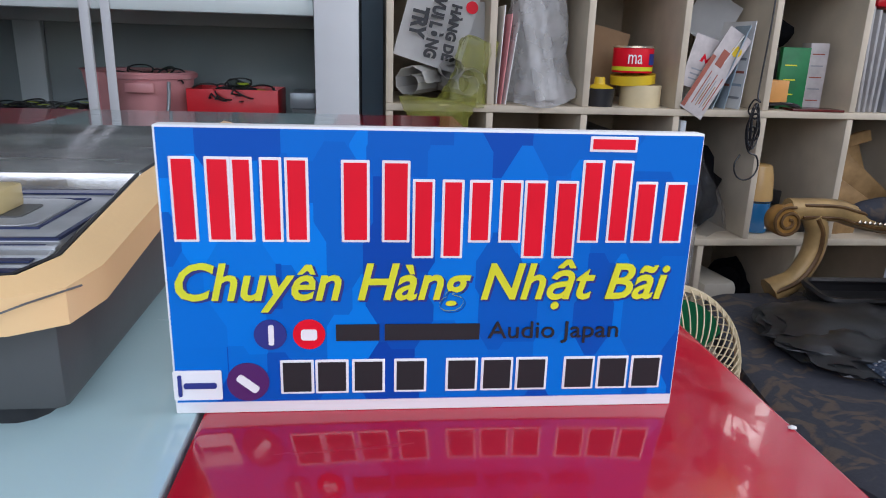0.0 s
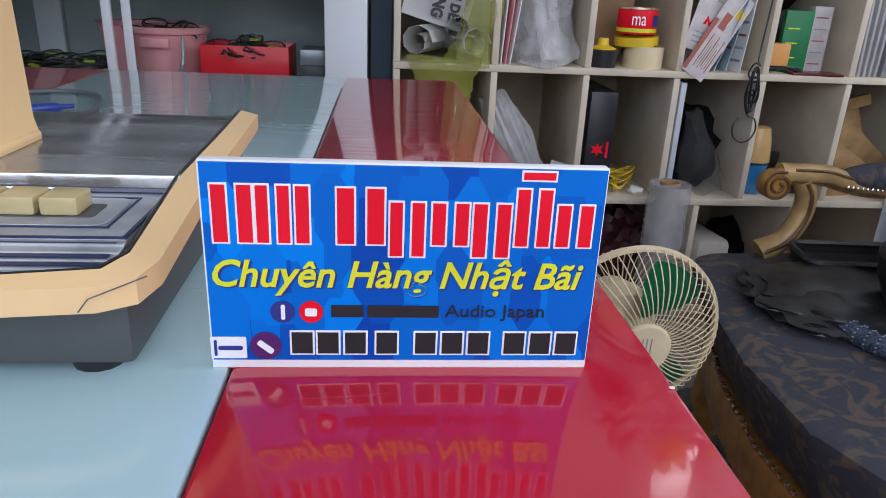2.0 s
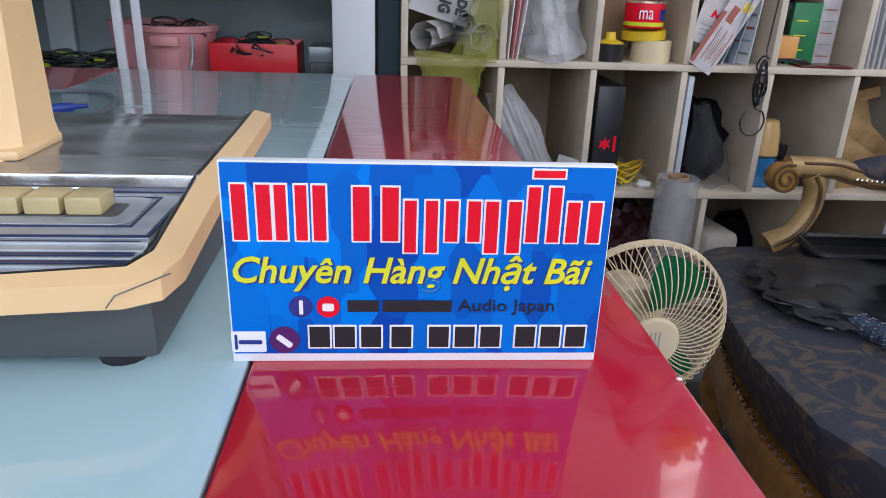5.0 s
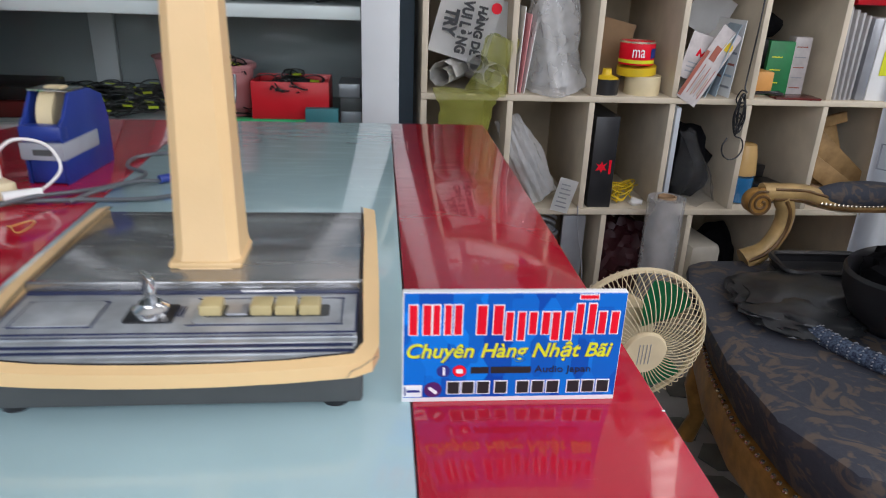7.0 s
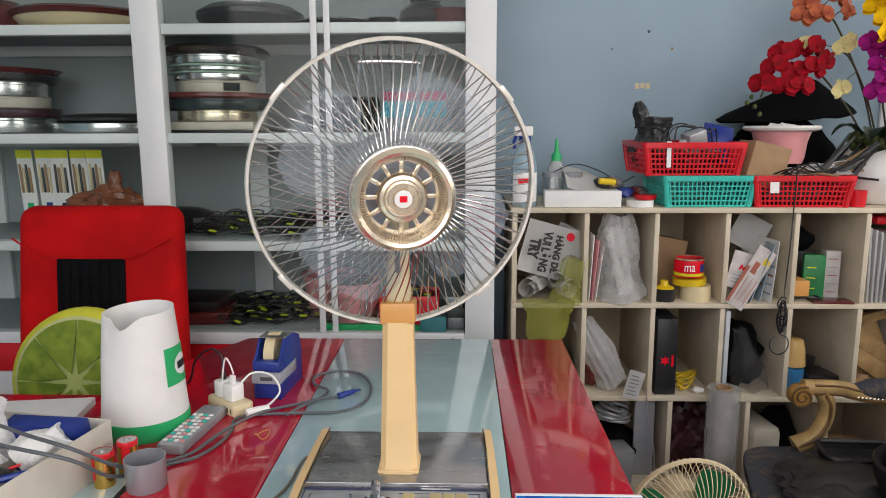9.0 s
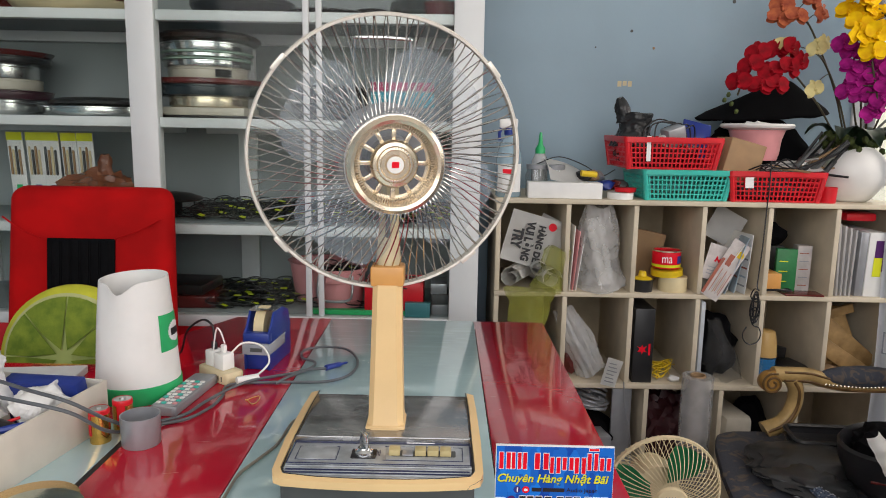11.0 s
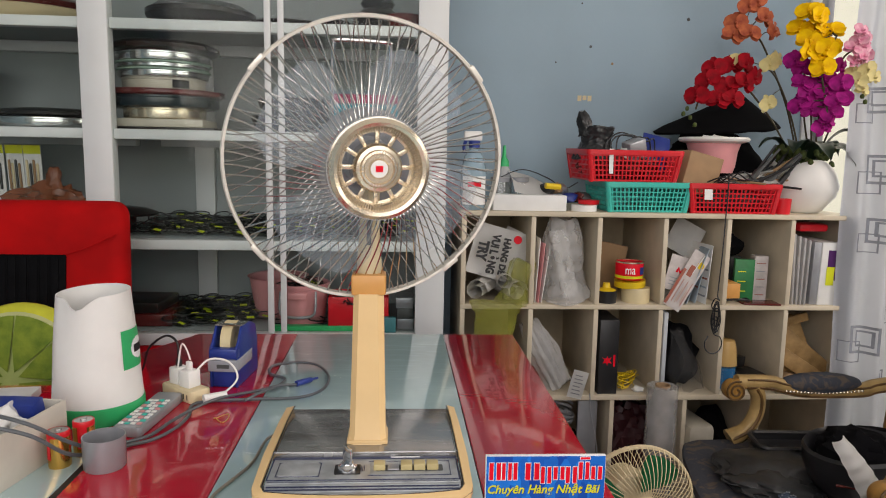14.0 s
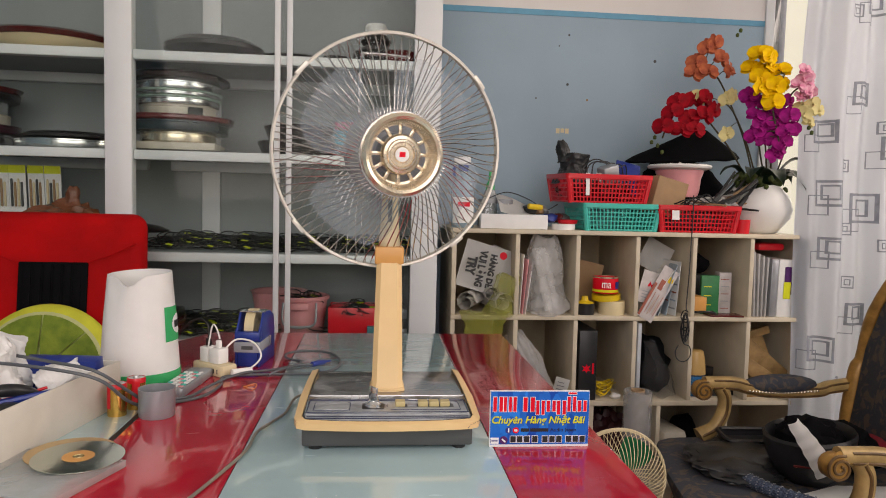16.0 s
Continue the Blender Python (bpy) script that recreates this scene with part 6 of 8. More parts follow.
coil = [(0.834 + (0.010 + 0.005 * math.sin(q * 0.61)) * math.cos(q * 1.3), 1.405 + 0.005 * math.sin(q * 2.1), 0.705 + (0.040 + 0.012 * math.sin(q * 0.83)) * math.sin(q * 1.3)) for q in range(34)]
tagged(part("cable_coil", tube(smooth_line(coil, 4), 0.0014, 6), M_BLKP), "bundled coil of thin black cable hanging before the shelf", "cable")
tagged(part("hanging_cable", tube(smooth_line([(0.475, SY - 0.006, 0.47), (0.482, SY - 0.01, 0.40), (0.50, SY - 0.02, 0.30), (0.505, SY - 0.02, 0.16), (0.50, SY - 0.02, 0.0)], 5), 0.0018, 6), M_GREY), "thin grey cable hanging down to the floor", "cable")

# ---- things on top of the shelf ----
TZ = 1.0065


def basket(name, m, w, d, h, material, label):
    """Plastic basket with a lattice of holes, wider at the top."""
    bs = thing(name, m, label, "basket", "plastic baskets on the shelf")
    tap = 0.90
    lat = bm_new()

    def strip(a, b, wd, th=0.0016):
        a, b = Vector(a), Vector(b)
        tube([a, b], wd, 4, lat)
    nx, ny, nz = int(w / 0.0125), int(d / 0.0125), 6
    for side, n in ((0, nx), (1, ny)):
        for s in (-1, 1):
            for i in range(n + 1):
                t = i / n - 0.5
                lo, hi = ((t * w * tap, s * d / 2 * tap, 0.004), (t * w, s * d / 2, h)) if side == 0 else ((s * w / 2 * tap, t * d * tap, 0.004), (s * w / 2, t * d, h))
                strip(lo, hi, 0.0026)
    for j in range(nz + 1):
        t = j / nz
        k = tap + (1 - tap) * t
        z = 0.004 + (h - 0.004) * t
        cw, cd = w / 2 * k, d / 2 * k
        for a, b in (((-cw, -cd), (cw, -cd)), ((cw, -cd), (cw, cd)), ((cw, cd), (-cw, cd)), ((-cw, cd), (-cw, -cd))):
            strip((*a, z), (*b, z), 0.0026)
    part("lattice", lat, material, bs, "pierced wall", smooth=0)
    rimb = bm_new()
    o = round_rect(w + 0.012, d + 0.012, 0.012, 4)
    i_ = round_rect(w - 0.006, d - 0.006, 0.010, 4)
    vo = [[rimb.verts.new((x, y, z)) for x, y in o] for z in (h - 0.012, h + 0.002)]
    vi = [[rimb.verts.new((x, y, z)) for x, y in i_] for z in (h - 0.010, h + 0.002)]
    n = len(o)
    for a in range(n):
        b = (a + 1) % n
        rimb.faces.new((vo[0][a], vo[0][b], vo[1][b], vo[1][a]))
        rimb.faces.new((vo[1][a], vo[1][b], vi[1][b], vi[1][a]))
        rimb.faces.new((vi[1][a], vi[1][b], vi[0][b], vi[0][a]))
    part("rim", rimb, material, bs)
    part("bottom", prism(round_rect(w * tap, d * tap, 0.012, 4), 0, 0.004), material, bs)
    for x in (-1, 1):
        for y in (-1, 1):
            c = bm_new()
            tube([(x * w / 2 * tap * 0.985, y * d / 2 * tap * 0.985, 0), (x * w / 2 * 0.985, y * d / 2 * 0.985, h)], 0.008, 8, c)
            part("corner", c, material, bs)
    return bs


basket("plastic_basket", pose(0.622, 1.535, TZ, 0, 0, 2), 0.252, 0.20, 0.085, M_TEALP, "turquoise plastic basket with pierced walls")
basket("plastic_basket", pose(0.572, 1.535, TZ + 0.089, 1, 0, 3), 0.276, 0.21, 0.088, M_REDP, "bright red plastic basket with pierced walls, full of things")
basket("plastic_basket", pose(0.880, 1.525, TZ, 0, 0, -2), 0.265, 0.19, 0.085, M_REDP, "red plastic basket with pierced walls and a paper label")
put("paper_label", box(-0.012, 0.012, -0.0008, 0.0, -0.015, 0.015), M_PAPER, pose(0.795, 1.4255, TZ + 0.055, -6), "small white paper label on a basket", "label")
put("tape_strip", box(-0.006, 0.006, -0.0008, 0.0, -0.035, 0.035), M_PAPER, pose(0.505, 1.424, TZ + 0.145, -4), "strip of white tape on a basket", "tape")
BT = TZ + 0.178
put("dark_bag", lump(0.21, 0.15, 0.075, 91, 0.25, 3.4, 4), M_DARK, (0.88, 1.525, TZ + 0.004), "dark cloth bag lying in the basket", "bag")
put("red_bag", lump(0.24, 0.16, 0.080, 92, 0.25, 3.4, 4), M_PANR, (0.56, 1.535, TZ + 0.093), "dark red bag lying in the basket", "bag")
for k in range(11):
    rr = random.Random(40 + k)
    put("tool", tube([(0, 0, 0), (0, 0, 0.06), (0, 0, 0.065), (0, 0, 0.15)], [0.009, 0.008, 0.005, 0.0035], 8), (M_BLKP, M_DARK, M_BLKP, M_CARD)[k % 4], pose(0.915 + 0.010 * k, 1.47 + 0.012 * (k % 5), TZ + 0.072, rr.uniform(-12, 12), rr.uniform(30, 66), rr.uniform(-25, 25)), "dark hand tool leaning out of the basket", "tool", "tools in the basket")
put("plastic_bag", film_bag(0.105, 0.10, 0.095, 7.3, 5, 0, 0.75), M_BAG, pose(0.492, 1.55, TZ + 0.15), "knotted black plastic bag in the basket", "bag")
put("plastic_bag", film_bag(0.055, 0.05, 0.07, 3.3, 5, 0, 0.4), M_BAG, pose(0.465, 1.545, TZ + 0.222, 0, -16, 0), "knot of a black plastic bag", "bag")
put("blue_folder", box(-0.045, 0.045, -0.003, 0.003, 0, 0.11, 0.002), M_BLUE, pose(0.665, 1.52, TZ + 0.12, -18, 12, 8), "dark blue plastic cover in the basket", "cover")
put("grey_device", box(-0.03, 0.03, -0.02, 0.02, 0, 0.06, 0.004), M_GREY, pose(0.60, 1.50, TZ + 0.15, 10, -18, 20), "grey electronic device in the basket", "device")
put("white_adapter", box(-0.02, 0.02, -0.015, 0.015, 0, 0.045, 0.004), M_WHITE, pose(0.565, 1.49, TZ + 0.15, 0, 25, 20), "white plastic adapter in the basket", "adapter")
for k in range(5):
    tagged(part("black_cable", tube(smooth_line([(0.50 + 0.02 * k, 1.50, TZ + 0.15), (0.51 + 0.02 * k, 1.49 + 0.01 * k, TZ + 0.20 + 0.008 * (k % 3)), (0.55 + 0.02 * k, 1.50, TZ + 0.228 - 0.006 * k), (0.60 + 0.015 * k, 1.52, TZ + 0.21), (0.63 + 0.01 * k, 1.53, TZ + 0.14)], 6), 0.0022, 6), M_BLKP), "black cable looping out of the basket", "cable", "cables in the basket")
cb = thing("cardboard_box", pose(0.775, 1.52, TZ + 0.052, 0, 14, 8), "open brown cardboard box leaning in the basket", "box")
part("side", box(-0.055, 0.055, -0.045, -0.042, 0, 0.12, 0.001), M_CARD, cb)
part("side", box(0.052, 0.055, -0.0415, 0.045, 0, 0.12, 0.001), M_CARD, cb)
part("side", box(-0.055, -0.052, -0.0415, 0.045, 0, 0.12, 0.001), M_CARD, cb)
part("side", box(-0.0515, 0.0515, 0.042, 0.045, 0, 0.12, 0.001), M_CARD, cb)
basin = thing("plastic_basin", pose(0.860, 1.56, TZ + 0.115), "pink and white folding plastic basin", "basin")
part("bowl", lathe([(0, 0), (0.060, 0), (0.066, 0.02), (0.070, 0.06), (0.080, 0.092), (0.077, 0.092), (0.066, 0.06), (0.062, 0.02), (0, 0.004)], 40), M_PINK, basin, "pink bowl")
part("rim", lathe([(0.079, 0.088), (0.100, 0.094), (0.104, 0.100), (0.100, 0.106), (0.078, 0.098), (0.079, 0.088)], 40), M_WHITE, basin, "white rim")
put("paper_scrap", lump(0.09, 0.07, 0.05, 31, 0.5, 3.5, 3, sharp=True), M_PAPER, (0.86, 1.56, TZ + 0.18), "crumpled paper in the basin", "paper")
hat = lathe([(0, 0.108), (0.03, 0.100), (0.10, 0.062), (0.185, 0.016), (0.207, 0.0), (0.200, -0.006), (0.10, 0.030), (0, 0.05)], 56)
for v in hat.verts:
    a = math.atan2(v.co.y, v.co.x)
    up = max(0.0, v.co.z) / 0.108
    v.co.y *= 0.50
    v.co.x += 0.065 * up
    v.co.z += 0.010 * math.sin(a + 0.4) * (1 - up) + 0.006 * noise.noise(v.co * 14)
put("cloth_hat", hat, M_BLK, pose(0.927, 1.690, TZ + 0.250, 0, -2, 0), "wide peaked black cloth hat behind the baskets", "hat")
put("dark_bag", lump(0.34, 0.17, 0.265, 36, 0.2, 2.0, 4), M_BLK, pose(0.925, 1.70, TZ), "black cloth bag standing under a hat", "bag")
for k in range(9):
    rr = random.Random(k)
    put("tool", tube([(0, 0, 0), (0.05, 0, 0), (0.055, 0, 0), (0.12, 0, 0)], [0.008, 0.007, 0.004, 0.003], 8), (M_BLKP, M_DARK, M_CARD, M_TIN)[k % 4], pose(0.84 + 0.018 * k, 1.47 + 0.012 * (k % 5), TZ + 0.085 + 0.006 * (k % 4), rr.uniform(-10, 10), rr.uniform(-30, 6), rr.uniform(-60, 60)), "dark hand tool lying on the basket", "tool", "tools on the basket")
put("paper_sheet", curl_sheet(0.16, 0.07, 0.004, 0.7), M_PAPER, pose(0.93, 1.44, TZ + 0.092, -78, 0, -4), "white paper sheet lying on the basket", "paper")
for k in range(4):
    tagged(part("black_cable", tube(smooth_line([(0.80 + 0.02 * k, 1.45, TZ + 0.09), (0.83 + 0.02 * k, 1.425, TZ + 0.105 + 0.006 * k), (0.87 + 0.02 * k, 1.43, TZ + 0.098), (0.92 + 0.015 * k, 1.46, TZ + 0.095)], 6), 0.0022, 6), M_BLKP), "black cable lying over the basket", "cable", "cables over the basket")
put("red_cup", lathe([(0, 0), (0.022, 0), (0.024, 0.045), (0.022, 0.045), (0.02, 0.004), (0, 0.004)], 24), M_REDP, (1.034, 1.455, TZ), "small red plastic cup on the shelf", "cup")
# left part of the shelf top
wbx = put("white_carton", box(-0.105, 0.105, -0.03, 0.03, 0, 0.045, 0.0015), M_PAPER, pose(0.280, 1.465, TZ, 0, 0, -1), "long white cardboard box on the shelf", "box")
put("tape_roll", lathe([(0.022, 0), (0.037, 0), (0.037, 0.018), (0.022, 0.018), (0.022, 0)], 32), M_WHITE, (0.444, 1.468, TZ), "white tape roll lying flat", "tape")
put("red_tin", lathe([(0, 0), (0.03, 0), (0.032, 0.012), (0, 0.014)], 24), M_REDP, (0.462, 1.485, TZ + 0.019), "small red round tin", "lid")
spr = thing("spray_bottle", (0.120, 1.475, TZ), "clear spray bottle with some blue liquid and white label", "spray bottle")
part("bottle", lathe([(0, 0), (0.034, 0), (0.037, 0.004), (0.037, 0.11), (0.028, 0.15), (0.014, 0.17), (0.014, 0.18), (0, 0.18)], 28), mat("blue_window_cleaner", (0.42, 0.60, 0.70), 0.15, alpha=0.45), spr)
part("label", prism([(0.0372 * math.cos(a), 0.0372 * math.sin(a)) for a in (radians(-150 + 10 * k) for k in range(13))] + [(0.0376 * math.cos(a), 0.0376 * math.sin(a)) for a in (radians(-30 - 10 * k) for k in range(13))], 0.015, 0.095), M_PAPER, spr)
part("print_bar", box(-0.020, 0.018, -0.0382, -0.0376, 0.066, 0.080), M_REDINK, spr)
part("collar", lathe([(0.016, 0.176), (0.017, 0.195), (0, 0.195)], 20), M_BLUE, spr, "blue collar")
part("trigger_head", box(-0.03, 0.022, -0.010, 0.010, 0.195, 0.222, 0.005), M_WHITE, spr, "white trigger head")
part("trigger", tube([(-0.022, 0, 0.20), (-0.030, 0, 0.18), (-0.028, 0, 0.16)], 0.005, 8), M_BLUE, spr)
gl = thing("glue_bottle", (0.220, 1.56, TZ), "clear glue bottle with a green nozzle", "bottle")
part("bottle", lathe([(0, 0), (0.024, 0), (0.025, 0.10), (0.014, 0.125), (0, 0.125)], 24), M_CLEARBAG, gl)
part("nozzle", lathe([(0.015, 0.122), (0.015, 0.138), (0.007, 0.150), (0.004, 0.185), (0, 0.185)], 20), M_GREEN, gl, "green nozzle")
for x, lb in ((0.205, "glass jar with a brown lid"), (0.262, "glass jar with a rusty lid")):
    j = thing("glass_jar", (x, 1.525, TZ), lb, "jar", "jars on the shelf")
    part("jar", lathe([(0, 0), (0.03, 0), (0.031, 0.06), (0.026, 0.075), (0.026, 0.08), (0, 0.08)], 24), clear("jar_glass", (0.93, 0.95, 0.94), 0.08), j)
    part("contents", lathe([(0, 0.003), (0.027, 0.003), (0.027, 0.035), (0, 0.04)], 16), M_CARD, j)
    part("lid", lathe([(0.028, 0.078), (0.029, 0.092), (0, 0.093)], 24), M_GREY, j)
put("paper_sheet", curl_sheet(0.12, 0.10, 0.012, 1.9), M_PAPER, pose(0.30, 1.475, TZ + 0.046, -62, 18, 20), "crumpled cream paper lying on a box", "paper")
put("yellow_tube", tube([(0, 0, 0), (0.045, 0, 0)], 0.009, 12), M_YEL, pose(0.325, 1.45, TZ + 0.072, 0, 5, 10), "small yellow tube on a box", "tube")
for k in range(6):
    put("odd_part", lump(0.05, 0.045, 0.035, 40 + k, 0.4, 3, 2), (M_BLKP, M_CARD, M_GREY, M_BLUE, M_PANR, M_DARK)[k], pose(0.345 + 0.022 * k, 1.51 + 0.012 * (k % 3), TZ + (0.02 if k > 2 else 0.046)), "small mixed part heaped on the shelf", "part", "small parts on the shelf")
tagged(part("black_cable", tube(smooth_line([(0.20, 1.52, TZ + 0.09), (0.27, 1.52, TZ + 0.115), (0.35, 1.53, TZ + 0.09), (0.40, 1.54, TZ + 0.06), (0.44, 1.53, TZ + 0.08)], 6), 0.0016, 6), M_BLKP), "thin dark wire over the clutter", "cable")

# ---- orchids in a white pot ----
pot = thing("flower_pot", (1.135, 1.545, TZ), "round white pot of artificial orchids", "potted plant")
potm = lathe([(0, 0), (0.055, 0), (0.065, 0.006), (0.100, 0.05), (0.108, 0.085), (0.098, 0.125), (0.085, 0.145), (0.080, 0.15), (0.076, 0.145), (0.085, 0.12), (0, 0.11)], 44)
for v in potm.verts:
    v.co.z += 0.010 * math.sin(3 * math.atan2(v.co.y, v.co.x)) * (v.co.z / 0.15) ** 2
part("pot", potm, M_WHITE, pot, "white ceramic bowl")
M_LEAF = mat("dark_leaf", (0.018, 0.045, 0.022), 0.35, var=0.35, scale=20)
M_MOSS = mat("moss", (0.07, 0.10, 0.02), 0.8, var=0.5, scale=60, bump=0.4)
M_STEM = mat("stem_brown", (0.07, 0.06, 0.03), 0.6, var=0.3)
for k, (a, ln, dr) in enumerate(((-20, 0.15, 0.09), (-60, 0.13, 0.05), (20, 0.13, 0.02), (-130, 0.12, 0.02), (170, 0.10, 0.0), (-95, 0.14, 0.04), (-35, 0.10, -0.05))):
    lf = bm_new()
    rows = []
    for i in range(9):
        t = i / 8
        w = 0.030 * math.sin(math.pi * min(1, 0.12 + 0.88 * t)) ** 0.6
        z = 0.15 + 0.07 * math.sin(math.pi * t * 0.8) - dr * t * t
        rows.append([lf.verts.new((0.03 + ln * t, s * w, z + 0.008 * abs(s))) for s in (-1, -0.5, 0, 0.5, 1)])
    for p, q in zip(rows, rows[1:]):
        for j in range(4):
            lf.faces.new((p[j], p[j + 1], q[j + 1], q[j]))
    bmesh.ops.solidify(lf, geom=lf.faces, thickness=0.0015)
    part("leaf", lf, M_LEAF, pot, "broad dark green leaf").matrix_local = pose(0, 0, 0, 0, 0, a)
moss = bm_new()
for k in range(70):
    rr = random.Random(k)
    a, r = rr.uniform(0, 6.28), 0.085 * math.sqrt(rr.random())
    lump(0.020, 0.018, 0.030, k, 0.5, 3, 1, moss, pose(r * math.cos(a), r * math.sin(a), 0.135 + rr.uniform(0, 0.05), rr.uniform(-40, 40), rr.uniform(-40, 40), 0))
part("moss", moss, M_MOSS, pot, "moss and small leaves", smooth=0)


def petal(length, width, cup, bm, m):
    g = []
    for i in range(7):
        t = i / 6
        w = width * (math.sin(math.pi * (0.08 + 0.86 * t)) ** 0.7)
        g.append([(s * w, length * t, cup * (t * t) * 0.6 - cup * 0.5 * s * s) for s in (-1, -0.5, 0, 0.5, 1)])
    o = bm_new()
    vs = [[o.verts.new(p) for p in row] for row in g]
    for p, q in zip(vs, vs[1:]):
        for j in range(4):
            o.faces.new((p[j], p[j + 1], q[j + 1], q[j]))
    blend_in(bm, o, m)


def orchid_mesh(size):
    bm = bm_new()
    for a, l, w in ((90, 0.95, 0.36), (-30, 0.9, 0.34), (210, 0.9, 0.34)):
        petal(size * l, size * w, -0.20 * size, bm, pose(0, 0, -0.002, 0, 0, a - 90))
    for a in (18, 162):
        petal(size * 1.0, size * 0.62, -0.25 * size, bm, pose(0, 0, 0.002, 0, 0, a - 90))
    petal(size * 0.5, size * 0.24, 0.5 * size, bm, pose(0, 0, 0.004, 20, 0, 180))
    lathe([(0, 0.012), (0.10 * size, 0.008), (0.12 * size, 0)], 8, bm)
    bmesh.ops.solidify(bm, geom=bm.faces, thickness=0.0006)
    return bm


def spray(points, flowers, flower_mat, name, size, dx=0.0, dz=0.0):
    """A stem through the points with flowers along its upper part; places relative to the pot."""
    lean = [min(1.0, max(0.0, z - 0.14) / 0.22) for _, _, z in points]
    points = [(x - 0.12 * max(0.0, z - 0.14) + dx * k, y, z + dz * k) for (x, y, z), k in zip(points, lean)]
    flowers = [(x - 0.12 * (z - 0.14) + dx, y, z + dz, yaw, tip) for x, y, z, yaw, tip in flowers]
    st = part("stem", tube(smooth_line(points, 6), 0.0028, 6), M_STEM, pot)
    base = None
    for k, (x, y, z, yaw, tip) in enumerate(flowers):
        if base is None:
            base = part("flower", orchid_mesh(size), flower_mat, pot, name)
            ob = base
        else:
            ob = new("flower", base.data)
            ob.parent = pot
            ob["label"] = name
        ob.matrix_local = pose(x, y, z, 90 + tip, 0, yaw) @ pose(0, 0, 0, 0, 0, 25 * math.sin(k * 2.7))
        q = Vector((x, y + 0.012, z))
        near = min((Vector(p) for p in smooth_line(points, 6)), key=lambda p: (p - q).length)
        part("stalk", tube([near, (near + q) / 2 + Vector((0, 0, 0.008)), q], 0.0014, 5), M_STEM, pot)


def cluster(cx0, cz0, spread_x, spread_z, n, y0, seed, yspread=0.03):
    rr = random.Random(seed)
    out = []
    for k in range(n):
        t = (k + 0.5) / n
        a = k * 2.4
        out.append((cx0 + spread_x * math.sqrt(t) * math.cos(a), y0 + rr.uniform(-yspread, yspread), cz0 + spread_z * math.sqrt(t) * math.sin(a), rr.uniform(-40, 40), rr.uniform(-30, 20)))
    return out


M_FRED = mat("crimson_petal", (0.36, 0.003, 0.012), 0.7, var=0.5, scale=40, ior=1.25)
M_FORG = mat("rust_petal", (0.48, 0.13, 0.055), 0.7, col2=(0.26, 0.05, 0.03), scale=40, ior=1.25)
M_FYEL = mat("yellow_petal", (0.85, 0.55, 0.006), 0.7, col2=(0.70, 0.36, 0.004), scale=40, ior=1.25)
M_FPUR = mat("magenta_petal", (0.42, 0.012, 0.22), 0.7, col2=(0.20, 0.004, 0.11), scale=40, ior=1.25)
M_FPNK = mat("pink_white_petal", (0.78, 0.42, 0.50), 0.6, col2=(0.6, 0.12, 0.25), scale=60)
M_FCRM = mat("cream_petal", (0.72, 0.62, 0.28), 0.6, var=0.2, scale=30)
spray([(-0.02, 0, 0.14), (-0.05, -0.01, 0.26), (-0.11, -0.03, 0.36), (-0.17, -0.06, 0.415), (-0.24, -0.09, 0.37), (-0.32, -0.11, 0.28)],
      [(-0.17, -0.09, 0.395, 10, -10), (-0.225, -0.10, 0.385, -20, 0), (-0.135, -0.10, 0.40, 25, 5), (-0.20, -0.12, 0.335, -10, -20), (-0.15, -0.12, 0.345, 15, -10), (-0.255, -0.12, 0.35, -30, -5), (-0.235, -0.13, 0.295, -10, -25), (-0.29, -0.12, 0.305, -35, 0), (-0.115, -0.11, 0.36, 30, 10), (-0.19, -0.13, 0.30, 5, -15)],
      M_FRED, "crimson orchid flower", 0.036, -0.085, 0.025)
spray([(-0.01, 0, 0.14), (-0.02, 0, 0.30), (-0.08, -0.02, 0.45), (-0.13, -0.05, 0.50), (-0.19, -0.08, 0.53)],
      [(-0.20, -0.08, 0.52, -20, 0), (-0.165, -0.09, 0.565, 0, 10), (-0.12, -0.09, 0.535, 20, 0), (-0.14, -0.09, 0.58, 10, 15), (-0.215, -0.09, 0.485, -10, -15), (-0.09, -0.08, 0.50, 35, -10), (-0.17, -0.10, 0.49, 0, -20)],
      M_FORG, "rust-orange orchid flower", 0.034, -0.032, 0.020)
spray([(0.0, 0, 0.14), (-0.02, -0.02, 0.28), (-0.06, -0.04, 0.38), (-0.11, -0.07, 0.41)],
      [(-0.085, -0.085, 0.425, 30, 0), (-0.11, -0.095, 0.41, 0, 10), (-0.20, -0.09, 0.415, -10, 0), (-0.12, -0.10, 0.30, 10, 0)], M_FCRM, "pale yellow orchid flower", 0.030, -0.035, 0.015)
spray([(0.03, 0, 0.14), (0.02, -0.03, 0.30), (0.01, -0.08, 0.44), (0.02, -0.14, 0.53), (0.04, -0.18, 0.50)],
      cluster(-0.005, 0.495, 0.060, 0.085, 16, -0.17, 5), M_FYEL, "bright yellow orchid flower", 0.036, -0.035, -0.005)
spray([(0.03, 0, 0.14), (0.04, -0.03, 0.26), (0.03, -0.08, 0.37), (0.02, -0.14, 0.42), (0.01, -0.17, 0.36), (0.0, -0.18, 0.26)],
      cluster(0.005, 0.335, 0.062, 0.080, 15, -0.17, 9) + [(-0.055, -0.15, 0.42, -30, 0), (0.075, -0.15, 0.405, 30, 0), (0.005, -0.17, 0.235, 0, -30), (0.02, -0.17, 0.26, 20, -20)], M_FPUR, "magenta orchid flower", 0.032, -0.045, 0.012)
